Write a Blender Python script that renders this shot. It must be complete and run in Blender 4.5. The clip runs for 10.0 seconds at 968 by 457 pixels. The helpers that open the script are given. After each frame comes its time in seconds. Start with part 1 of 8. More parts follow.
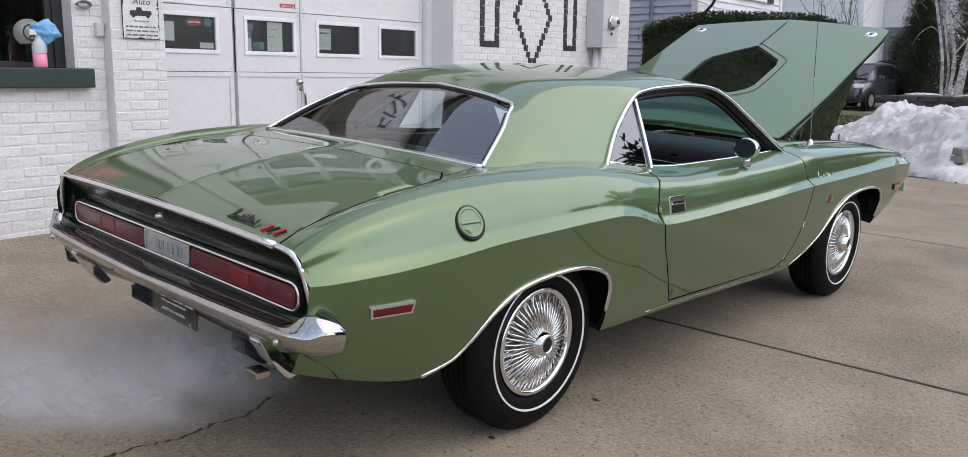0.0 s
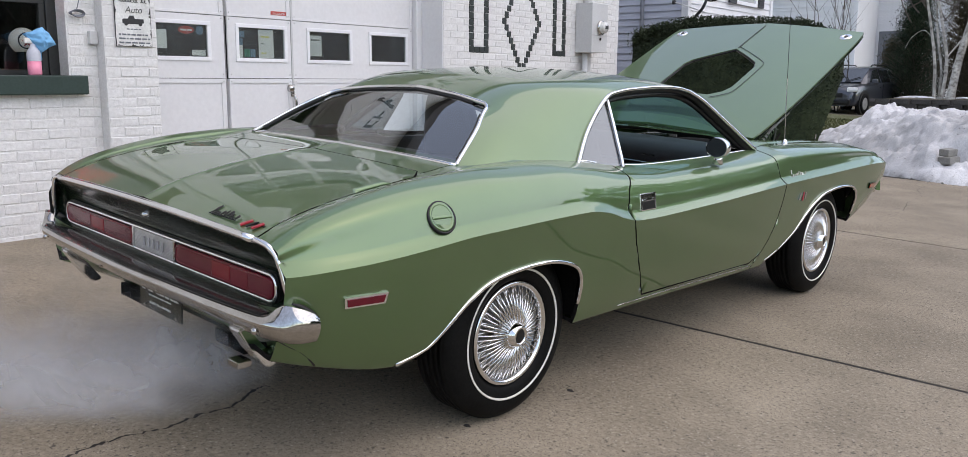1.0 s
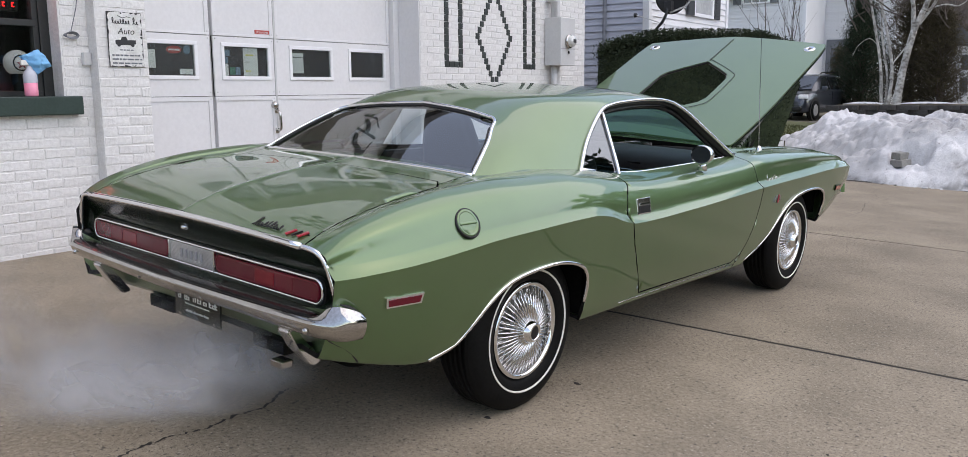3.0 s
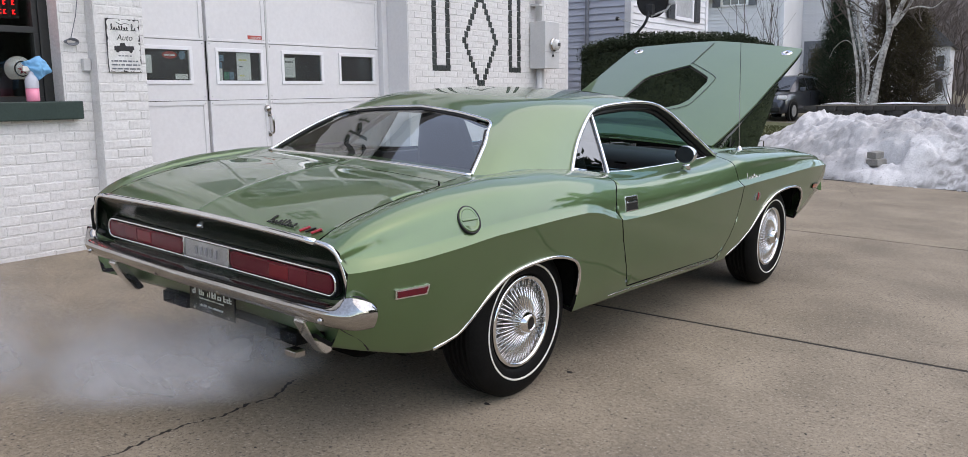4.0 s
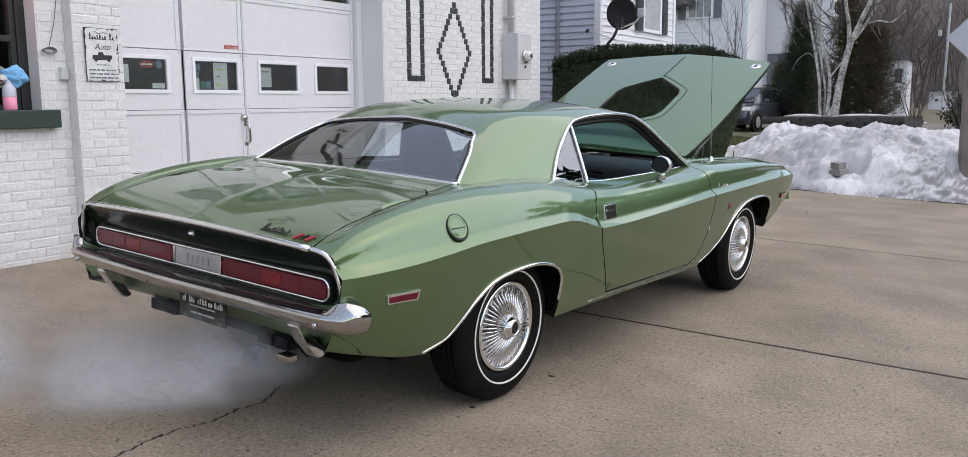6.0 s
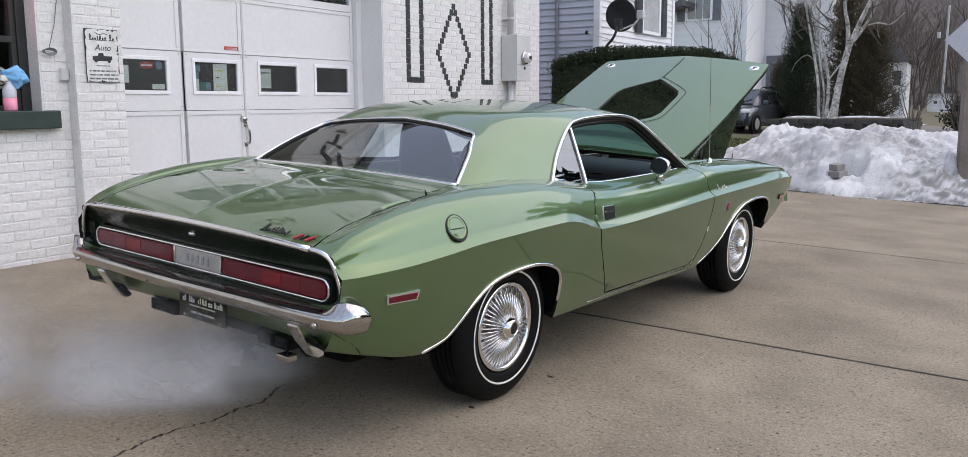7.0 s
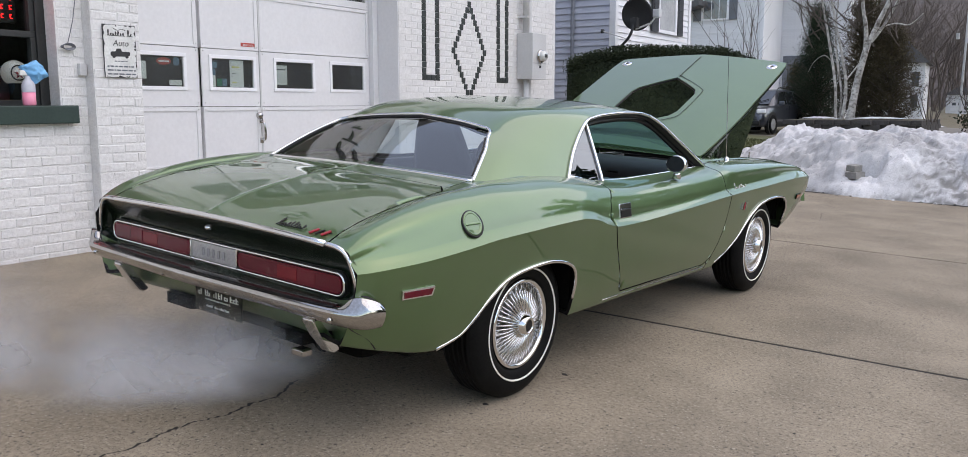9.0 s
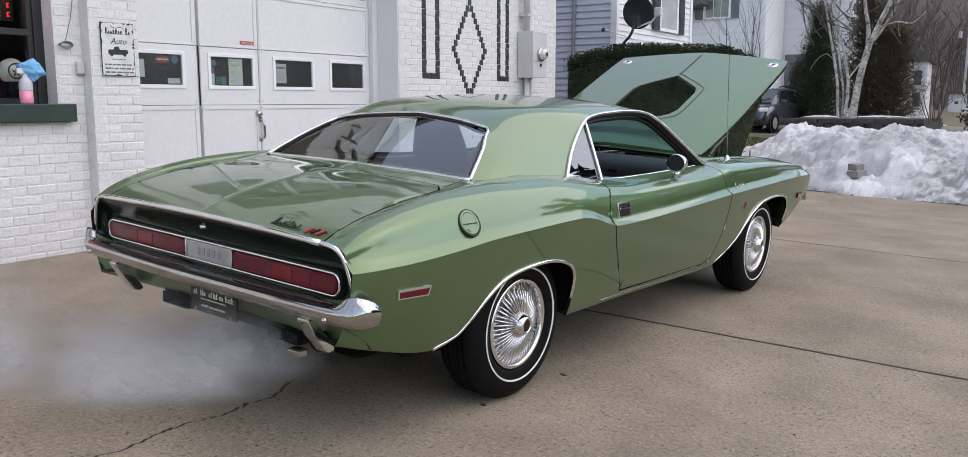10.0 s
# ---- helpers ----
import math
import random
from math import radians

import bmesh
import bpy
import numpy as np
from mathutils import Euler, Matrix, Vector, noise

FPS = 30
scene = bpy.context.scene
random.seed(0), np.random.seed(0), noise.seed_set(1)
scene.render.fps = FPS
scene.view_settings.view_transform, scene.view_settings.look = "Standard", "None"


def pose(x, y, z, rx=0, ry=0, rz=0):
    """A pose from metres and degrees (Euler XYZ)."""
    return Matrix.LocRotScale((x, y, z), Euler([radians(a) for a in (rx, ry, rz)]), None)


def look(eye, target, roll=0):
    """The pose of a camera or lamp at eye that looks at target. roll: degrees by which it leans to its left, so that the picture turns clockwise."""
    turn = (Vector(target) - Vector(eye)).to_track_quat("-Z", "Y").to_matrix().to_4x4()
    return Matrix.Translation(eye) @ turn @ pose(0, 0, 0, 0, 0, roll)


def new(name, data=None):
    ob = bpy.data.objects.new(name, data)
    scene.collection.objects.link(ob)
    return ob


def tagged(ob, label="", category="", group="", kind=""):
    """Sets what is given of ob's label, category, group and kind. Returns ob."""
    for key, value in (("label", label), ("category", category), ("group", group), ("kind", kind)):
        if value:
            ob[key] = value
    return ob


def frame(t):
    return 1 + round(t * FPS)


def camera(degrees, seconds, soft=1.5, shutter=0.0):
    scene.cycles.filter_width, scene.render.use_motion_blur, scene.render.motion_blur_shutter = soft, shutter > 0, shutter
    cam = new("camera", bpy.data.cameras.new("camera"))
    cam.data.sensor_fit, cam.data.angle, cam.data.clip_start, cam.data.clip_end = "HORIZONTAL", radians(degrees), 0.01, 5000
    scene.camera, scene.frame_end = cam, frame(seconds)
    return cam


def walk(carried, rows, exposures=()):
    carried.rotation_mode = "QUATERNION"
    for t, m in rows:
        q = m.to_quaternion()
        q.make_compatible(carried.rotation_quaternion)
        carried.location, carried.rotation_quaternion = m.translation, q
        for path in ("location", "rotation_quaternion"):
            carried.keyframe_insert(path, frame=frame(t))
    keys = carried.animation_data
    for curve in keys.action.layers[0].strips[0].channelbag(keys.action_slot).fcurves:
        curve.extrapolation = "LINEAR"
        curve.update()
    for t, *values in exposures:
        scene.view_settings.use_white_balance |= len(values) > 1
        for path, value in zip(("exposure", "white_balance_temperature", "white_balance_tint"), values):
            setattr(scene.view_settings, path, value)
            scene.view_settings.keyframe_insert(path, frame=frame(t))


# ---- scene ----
cam = camera(59.3, 10.0, soft=0.8)
PATH = [
    (0, (2.6790, -2.2267, 1.2215), (0.6651, -0.0706, 0.6780), 0.766),
    (0.5, (2.7325, -2.2268, 1.2100), (0.7167, -0.0698, 0.6773), 0.668),
    (1, (2.8314, -2.2568, 1.2066), (0.8160, -0.0965, 0.6858), 0.369),
    (1.5, (2.8575, -2.3088, 1.2070), (0.8399, -0.1469, 0.7013), 0.072),
    (2, (2.8193, -2.4218, 1.2059), (0.8127, -0.2458, 0.7175), -0.134),
    (2.5, (2.7855, -2.5276, 1.2327), (0.8367, -0.2978, 0.7530), -0.369),
    (3, (2.8291, -2.5776, 1.2231), (0.9191, -0.3146, 0.7428), -0.491),
    (4.5, (2.9131, -2.8564, 1.2431), (1.0777, -0.5290, 0.7797), -0.730),
    (5, (2.9063, -2.8864, 1.2477), (1.1028, -0.5314, 0.7989), -0.645),
    (5.5, (2.9031, -2.8884, 1.2439), (1.1231, -0.5150, 0.7985), -0.556),
    (7, (2.9130, -2.9045, 1.2406), (1.1410, -0.5235, 0.8038), -0.359),
    (7.5, (2.9047, -2.8835, 1.2348), (1.1223, -0.5119, 0.7893), -0.255),
    (8, (2.8946, -2.8875, 1.2333), (1.1027, -0.5232, 0.7871), -0.250),
    (8.5, (2.8935, -2.8986, 1.2315), (1.0911, -0.5413, 0.7903), -0.145),
    (9, (2.9003, -2.9026, 1.2272), (1.0908, -0.5504, 0.7880), -0.041),
    (9.5, (2.9002, -2.8946, 1.2251), (1.0885, -0.5445, 0.7843), 0.060),
    (10, (2.8962, -2.8686, 1.2250), (1.0822, -0.5208, 0.7812), -0.039),
]
walk(cam, [(t, look(eye, target, roll)) for t, eye, target, roll in PATH], exposures=[(0.0, 0.98, 7600, 14)])


# ---- world and light ----
world = bpy.data.worlds.new("overcast")
world.use_nodes = True
scene.world = world
wn, wl = world.node_tree.nodes, world.node_tree.links
bg = wn["Background"]
sky = wn.new("ShaderNodeTexSky")
sky.sky_type = "NISHITA"
sky.sun_disc = False
sky.sun_elevation, sky.sun_rotation = radians(55), radians(66)
sky.air_density, sky.dust_density, sky.ozone_density = 1.0, 0.5, 1.5
grey = wn.new("ShaderNodeHueSaturation")
grey.inputs["Saturation"].default_value = 1.3
wl.new(sky.outputs["Color"], grey.inputs["Color"])
cloud = wn.new("ShaderNodeMix")
cloud.data_type, cloud.inputs[0].default_value = "RGBA", 0.16
cloud.inputs[7].default_value = (10.6, 10.6, 10.9, 1)   # even cloud cover over the sky
wl.new(grey.outputs["Color"], cloud.inputs[6])
wl.new(cloud.outputs[2], bg.inputs["Color"])
bg.inputs["Strength"].default_value = 0.135

sun = new("sun", bpy.data.lights.new("sun", "SUN"))
sun.data.energy, sun.data.angle, sun.data.color = 1.05, radians(102), (1.0, 0.95, 0.88)
sun.matrix_world = look((25.6, 11.4, 40.0), (0, 0, 0))


# ---- materials ----
def shader(name):
    m = bpy.data.materials.new(name)
    m.use_nodes = True
    return m, m.node_tree.nodes, m.node_tree.links, m.node_tree.nodes["Principled BSDF"]


def surface(name, a, b, scale=4.0, fine=60.0, rough=0.6, metal=0.0, bump=0.0, coat=0.0, vary=0.0, spec=0.5, mix=0.5, detail=6.0):
    """Two colours mixed by a coarse and a fine noise, with relief; vary: brightness from piece to piece."""
    m, n, l, bsdf = shader(name)
    tc = n.new("ShaderNodeTexCoord")
    n1, n2 = n.new("ShaderNodeTexNoise"), n.new("ShaderNodeTexNoise")
    for node, s in ((n1, scale), (n2, fine)):
        node.inputs["Scale"].default_value, node.inputs["Detail"].default_value = s, detail
        l.new(tc.outputs["Object"], node.inputs["Vector"])
    add = n.new("ShaderNodeMix")
    add.data_type, add.inputs[0].default_value = "FLOAT", mix
    l.new(n1.outputs["Fac"], add.inputs[2]), l.new(n2.outputs["Fac"], add.inputs[3])
    ramp = n.new("ShaderNodeValToRGB")
    ramp.color_ramp.elements[0].position, ramp.color_ramp.elements[1].position = 0.36, 0.64
    ramp.color_ramp.elements[0].color, ramp.color_ramp.elements[1].color = (*a, 1), (*b, 1)
    l.new(add.outputs[0], ramp.inputs["Fac"])
    out = ramp.outputs["Color"]
    if vary:
        info, rng, mul = n.new("ShaderNodeObjectInfo"), n.new("ShaderNodeMapRange"), n.new("ShaderNodeMix")
        rng.inputs["To Min"].default_value, rng.inputs["To Max"].default_value = 1 - vary, 1 + vary
        mul.data_type, mul.blend_type, mul.inputs[0].default_value = "RGBA", "MULTIPLY", 1.0
        l.new(info.outputs["Random"], rng.inputs["Value"])
        l.new(out, mul.inputs[6]), l.new(rng.outputs["Result"], mul.inputs[7])
        out = mul.outputs[2]
    l.new(out, bsdf.inputs["Base Color"])
    bsdf.inputs["Roughness"].default_value, bsdf.inputs["Metallic"].default_value = rough, metal
    bsdf.inputs["Coat Weight"].default_value, bsdf.inputs["Coat Roughness"].default_value = coat, 0.03
    bsdf.inputs["Specular IOR Level"].default_value = spec
    if bump:
        bp = n.new("ShaderNodeBump")
        bp.inputs["Strength"].default_value, bp.inputs["Distance"].default_value = 1.0, bump
        l.new(add.outputs[0], bp.inputs["Height"]), l.new(bp.outputs["Normal"], bsdf.inputs["Normal"])
    return m


def glow(name, color, strength):
    m, n, l, bsdf = shader(name)
    bsdf.inputs["Base Color"].default_value = (*color, 1)
    bsdf.inputs["Emission Color"].default_value = (*color, 1)
    bsdf.inputs["Emission Strength"].default_value = strength
    return m


def glass(name, tint, rough=0.0, gloss_min=0.11):
    m, n, l, bsdf = shader(name)
    mixer, clear, gloss, face = n.new("ShaderNodeMixShader"), n.new("ShaderNodeBsdfTransparent"), n.new("ShaderNodeBsdfGlossy"), n.new("ShaderNodeLayerWeight")
    face.inputs["Blend"].default_value = 0.5
    power, fres = n.new("ShaderNodeMath"), n.new("ShaderNodeMapRange")
    power.operation, power.inputs[1].default_value = "POWER", 4.0
    fres.inputs["To Min"].default_value = gloss_min
    l.new(face.outputs["Facing"], power.inputs[0]), l.new(power.outputs[0], fres.inputs["Value"])
    clear.inputs["Color"].default_value = (*tint, 1)
    gloss.inputs["Roughness"].default_value = rough
    l.new(fres.outputs["Result"], mixer.inputs["Fac"]), l.new(clear.outputs["BSDF"], mixer.inputs[1]), l.new(gloss.outputs["BSDF"], mixer.inputs[2])
    l.new(mixer.outputs["Shader"], n["Material Output"].inputs["Surface"])
    n.remove(bsdf)
    return m


PAINT = surface("green_metallic_paint", (0.088, 0.160, 0.060), (0.100, 0.176, 0.067), 3, 900, rough=0.45, metal=0.76, coat=1.0)
PAINT.node_tree.nodes["Principled BSDF"].inputs["Coat IOR"].default_value = 1.70
PAINT.node_tree.nodes["Principled BSDF"].inputs["Coat Roughness"].default_value = 0.006
CHROME = surface("chrome", (0.72, 0.72, 0.72), (0.78, 0.78, 0.78), 3, 40, rough=0.07, metal=1.0)
CHROME_WORN = surface("aged_chrome", (0.40, 0.385, 0.37), (0.56, 0.545, 0.53), 9, 140, rough=0.09, metal=1.0)
BLACK = surface("black_trim", (0.006, 0.006, 0.006), (0.012, 0.012, 0.012), 8, 120, rough=0.4, spec=0.3)
UNDER = surface("dark_underbody", (0.005, 0.005, 0.005), (0.011, 0.010, 0.009), 6, 60, rough=0.9, spec=0.1)
RUBBER = surface("tyre_rubber", (0.0045, 0.0045, 0.0045), (0.009, 0.009, 0.0088), 9, 90, rough=0.55, bump=0.0008, spec=0.07)
WHITEWALL = surface("white_rubber", (0.62, 0.60, 0.55), (0.72, 0.70, 0.66), 12, 90, rough=0.6)
TAIL_DARK = surface("dark_green_tail_paint", (0.005, 0.010, 0.006), (0.008, 0.014, 0.008), 4, 200, rough=0.22, coat=0.35, spec=0.2)
LENS_RED = surface("red_lens", (0.105, 0.005, 0.013), (0.130, 0.007, 0.017), 6, 160, rough=0.2, coat=0.25, spec=0.3)
LENS_BRIGHT = surface("bright_red_lens", (0.175, 0.006, 0.013), (0.21, 0.008, 0.016), 6, 160, rough=0.2, coat=0.25, spec=0.3)
LENS_MID = surface("paler_red_lens", (0.122, 0.006, 0.014), (0.150, 0.008, 0.018), 6, 160, rough=0.2, coat=0.25, spec=0.3)
SILVER = surface("ribbed_silver", (0.42, 0.42, 0.42), (0.56, 0.56, 0.56), 12, 160, rough=0.32, metal=0.8)
RED = surface("red_enamel", (0.30, 0.012, 0.025), (0.38, 0.018, 0.030), 8, 90, rough=0.35)
AMBER = surface("amber_red_lens", (0.40, 0.05, 0.02), (0.50, 0.08, 0.03), 8, 90, rough=0.25, coat=1.0)
VINYL = surface("black_vinyl", (0.014, 0.016, 0.018), (0.024, 0.026, 0.030), 10, 220, rough=0.42, bump=0.0006)
# black vinyl with the blue of reflected sky put into its colour
VINYL_BLUE = surface("sky_tinted_black_vinyl", (0.018, 0.023, 0.030), (0.028, 0.034, 0.044), 8, 220, rough=0.5, bump=0.0006)
GLASS = glass("car_glass", (0.70, 0.82, 0.86), 0.0, 0.21)
GLASS_SIDE = glass("quarter_glass", (0.13, 0.17, 0.18), 0.0, 0.22)
GLOSS_BLACK = surface("mirrored_tail_black", (0.006, 0.006, 0.006), (0.011, 0.011, 0.011), 8, 120, rough=0.14)
GLASS_TINT = glass("green_tinted_glass", (0.35, 0.54, 0.56))
WINDOW_GLASS = glass("window_glass", (0.80, 0.84, 0.84), 0.0, 0.075)
DOOR_GLASS = glass("dusty_door_glass", (0.80, 0.84, 0.84), 0.38, 0.05)


def speckled(name, a, b, speck, scale, rough, amount=0.42, grain=120.0, pits=0.70, relief=0.0035, stain=0.30, chips=()):
    """Worn concrete: broad stains, grain and scattered dark specks and pits."""
    m = surface(name, a, b, scale, 55.0, rough=rough, bump=relief, vary=0.05, mix=0.5, detail=9)
    n, l = m.node_tree.nodes, m.node_tree.links
    bsdf = n["Principled BSDF"]
    old = bsdf.inputs["Base Color"].links[0].from_socket
    tc = n.new("ShaderNodeTexCoord")
    fields = []
    for s, lo, hi in ((grain, 0.565, 0.60), (110.0, 0.615, 0.640), (0.9, 0.48, 0.72), (62.0, 0.665, 0.685)):
        t, r = n.new("ShaderNodeTexNoise"), n.new("ShaderNodeMapRange")
        t.inputs["Scale"].default_value, t.inputs["Detail"].default_value = s, 3.0
        r.inputs["From Min"].default_value, r.inputs["From Max"].default_value = lo, hi
        l.new(tc.outputs["Object"], t.inputs["Vector"]), l.new(t.outputs["Fac"], r.inputs["Value"])
        fields.append(r)
    for r, k in zip(fields, (amount, pits, stain, pits)):
        mul, mx = n.new("ShaderNodeMath"), n.new("ShaderNodeMix")
        mul.operation, mul.inputs[1].default_value = "MULTIPLY", k
        l.new(r.outputs["Result"], mul.inputs[0])
        mx.data_type = "RGBA"
        mx.inputs[7].default_value = (*speck, 1)
        l.new(mul.outputs[0], mx.inputs[0]), l.new(old, mx.inputs[6])
        old = mx.outputs[2]
    # scattered pits and pale aggregate, one per cell at most
    for cells, size, share, tone, k in chips:
        v, small, few, both, mx = n.new("ShaderNodeTexVoronoi"), n.new("ShaderNodeMapRange"), n.new("ShaderNodeMath"), n.new("ShaderNodeMath"), n.new("ShaderNodeMix")
        part_of = n.new("ShaderNodeSeparateColor")
        v.inputs["Scale"].default_value = cells
        small.inputs["From Min"].default_value, small.inputs["From Max"].default_value = size, size * 0.6
        few.operation, few.inputs[1].default_value = "LESS_THAN", share
        both.operation = "MULTIPLY"
        weight = n.new("ShaderNodeMath")
        weight.operation, weight.inputs[1].default_value = "MULTIPLY", k
        l.new(tc.outputs["Object"], v.inputs["Vector"]), l.new(v.outputs["Distance"], small.inputs["Value"])
        l.new(v.outputs["Color"], part_of.inputs["Color"]), l.new(part_of.outputs["Red"], few.inputs[0])
        l.new(small.outputs["Result"], both.inputs[0]), l.new(few.outputs[0], both.inputs[1]), l.new(both.outputs[0], weight.inputs[0])
        mx.data_type = "RGBA"
        mx.inputs[7].default_value = (*tone, 1)
        l.new(weight.outputs[0], mx.inputs[0]), l.new(old, mx.inputs[6])
        old = mx.outputs[2]
    l.new(old, bsdf.inputs["Base Color"])
    return m


CONCRETE = speckled("concrete", (0.178, 0.146, 0.104), (0.352, 0.292, 0.216), (0.044, 0.036, 0.029), 1.6, 0.88, 0.40, 190.0, 0.80, 0.0022, 0.18,
                    ((34.0, 0.26, 0.30, (0.050, 0.040, 0.031), 0.75), (75.0, 0.30, 0.35, (0.060, 0.048, 0.037), 0.65), (60.0, 0.28, 0.30, (0.46, 0.41, 0.34), 0.55), (11.0, 0.10, 0.25, (0.035, 0.028, 0.022), 0.8)))
JOINT = surface("joint_dirt", (0.014, 0.012, 0.010), (0.030, 0.025, 0.020), 6, 60, rough=0.95)
SOIL = surface("soil_and_dead_grass", (0.10, 0.085, 0.055), (0.16, 0.135, 0.085), 1.5, 30, rough=0.95, bump=0.02)
GRASS = surface("winter_grass", (0.055, 0.070, 0.022), (0.115, 0.110, 0.045), 2.5, 60, rough=0.9, bump=0.02)
ASPHALT = surface("pale_asphalt", (0.150, 0.138, 0.122), (0.200, 0.185, 0.165), 0.7, 50, rough=0.9, bump=0.004)
SNOW = speckled("old_snow", (0.50, 0.50, 0.52), (0.78, 0.78, 0.79), (0.20, 0.19, 0.18), 1.6, 0.7, 0.10, 60.0, 0.20, 0.008, 0.50,
                ((16.0, 0.20, 0.14, (0.16, 0.15, 0.14), 0.7), (38.0, 0.24, 0.16, (0.12, 0.11, 0.10), 0.6)))
SNOW_DIRT = speckled("dirty_snow", (0.28, 0.27, 0.27), (0.58, 0.58, 0.60), (0.05, 0.045, 0.045), 3.5, 0.8, 0.35, 60.0, 0.4, 0.012)


def soiled(m, name, tone):
    """Lets the mesh's own dirt values darken the material's colour."""
    n, l = m.node_tree.nodes, m.node_tree.links
    sock = n["Principled BSDF"].inputs["Base Color"]
    old = sock.links[0].from_socket
    at, mx = n.new("ShaderNodeAttribute"), n.new("ShaderNodeMix")
    at.attribute_name, mx.data_type = name, "RGBA"
    l.new(at.outputs["Fac"], mx.inputs[0])
    l.new(old, [k for k in mx.inputs if k.name == "A" and k.type == "RGBA"][0])
    [k for k in mx.inputs if k.name == "B" and k.type == "RGBA"][0].default_value = (*tone, 1)
    l.new([k for k in mx.outputs if k.type == "RGBA"][0], sock)


soiled(SNOW, "dirt", (0.16, 0.155, 0.15))
BRICK_WHITE = surface("white_painted_brick", (0.62, 0.61, 0.60), (0.74, 0.73, 0.72), 9, 38, rough=0.55, bump=0.009, vary=0.03)
MORTAR = surface("white_painted_mortar", (0.58, 0.57, 0.56), (0.71, 0.70, 0.69), 6, 50, rough=0.65, bump=0.010)
BRICK_BLACK = surface("dark_painted_brick", (0.018, 0.024, 0.022), (0.035, 0.042, 0.040), 8, 70, rough=0.5, bump=0.004, vary=0.15)
DOOR_WHITE = surface("white_door_paint", (0.66, 0.655, 0.665), (0.72, 0.715, 0.725), 1.4, 30, rough=0.45, bump=0.0008)
DOOR_EDGE = surface("grey_door_edge", (0.30, 0.29, 0.30), (0.42, 0.41, 0.42), 8, 60, rough=0.5)
DARK_GREEN = surface("dark_green_trim_paint", (0.014, 0.032, 0.026), (0.024, 0.046, 0.038), 6, 60, rough=0.45, bump=0.001)
DARK_FRAME = surface("black_window_frame", (0.012, 0.013, 0.013), (0.022, 0.023, 0.023), 8, 60, rough=0.5)
# the rooms' dimness is put into this dark colour
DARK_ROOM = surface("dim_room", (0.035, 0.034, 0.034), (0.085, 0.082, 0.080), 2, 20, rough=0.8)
PAPER = surface("white_paper", (0.66, 0.66, 0.62), (0.76, 0.76, 0.72), 6, 60, rough=0.7)
INK = surface("black_ink", (0.015, 0.015, 0.017), (0.03, 0.03, 0.032), 30, 200, rough=0.6)
STICKER_RED = surface("red_sticker", (0.40, 0.05, 0.04), (0.48, 0.07, 0.055), 10, 90, rough=0.5)
STICKER_BLUE = surface("blue_sticker", (0.10, 0.18, 0.25), (0.16, 0.25, 0.32), 10, 90, rough=0.5)
STICKER_GREEN = surface("green_sticker", (0.03, 0.16, 0.10), (0.05, 0.22, 0.14), 10, 90, rough=0.5)
STICKER_YELLOW = surface("yellow_print", (0.60, 0.55, 0.08), (0.68, 0.62, 0.12), 10, 90, rough=0.5)
SIGN_WHITE = surface("chipped_white_enamel", (0.55, 0.55, 0.53), (0.78, 0.78, 0.76), 9, 70, rough=0.5)
METER_GREY = surface("grey_painted_steel", (0.50, 0.50, 0.50), (0.58, 0.58, 0.58), 3, 60, rough=0.45)
CLOTH_BLUE = surface("blue_cloth", (0.13, 0.38, 0.66), (0.20, 0.47, 0.74), 8, 200, rough=0.9, bump=0.002)
PINK = surface("pink_liquid_plastic", (0.78, 0.24, 0.36), (0.84, 0.30, 0.42), 6, 60, rough=0.35)
PLASTIC = surface("milky_plastic", (0.45, 0.46, 0.52), (0.55, 0.56, 0.62), 6, 60, rough=0.35)
# the house's white boards in shade: the bluish dimming is in the colour
SIDING_SHADED = surface("shaded_white_clapboard", (0.40, 0.42, 0.49), (0.46, 0.48, 0.55), 1.2, 40, rough=0.6, vary=0.03)
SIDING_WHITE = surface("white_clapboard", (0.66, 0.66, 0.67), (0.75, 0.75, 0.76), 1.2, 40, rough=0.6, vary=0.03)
TRIM_WHITE = surface("white_house_trim", (0.72, 0.72, 0.74), (0.80, 0.80, 0.82), 2, 40, rough=0.55)
SHUTTER = surface("dark_shutter", (0.020, 0.022, 0.026), (0.040, 0.042, 0.048), 4, 40, rough=0.6)
SHUTTER_GREY = surface("grey_shutter", (0.12, 0.13, 0.15), (0.17, 0.18, 0.20), 4, 40, rough=0.6)
PANE_DARK = surface("dark_reflecting_pane", (0.06, 0.07, 0.08), (0.14, 0.15, 0.16), 1.2, 5, rough=0.08, coat=1.0)
CURTAIN = surface("pale_curtain", (0.30, 0.31, 0.32), (0.45, 0.46, 0.46), 3, 30, rough=0.8)
ROOF_GREY = surface("roof_shingle", (0.08, 0.08, 0.085), (0.13, 0.13, 0.135), 3, 60, rough=0.9, bump=0.01)
DISH = surface("dark_dish", (0.016, 0.016, 0.018), (0.028, 0.028, 0.030), 4, 50, rough=0.5)
HEDGE = surface("yew_leaves", (0.010, 0.017, 0.010), (0.040, 0.054, 0.026), 2.0, 30, rough=0.8, spec=0.2)
CEDAR = surface("cedar_leaves", (0.012, 0.022, 0.013), (0.042, 0.060, 0.034), 1.2, 20, rough=0.85, spec=0.15)
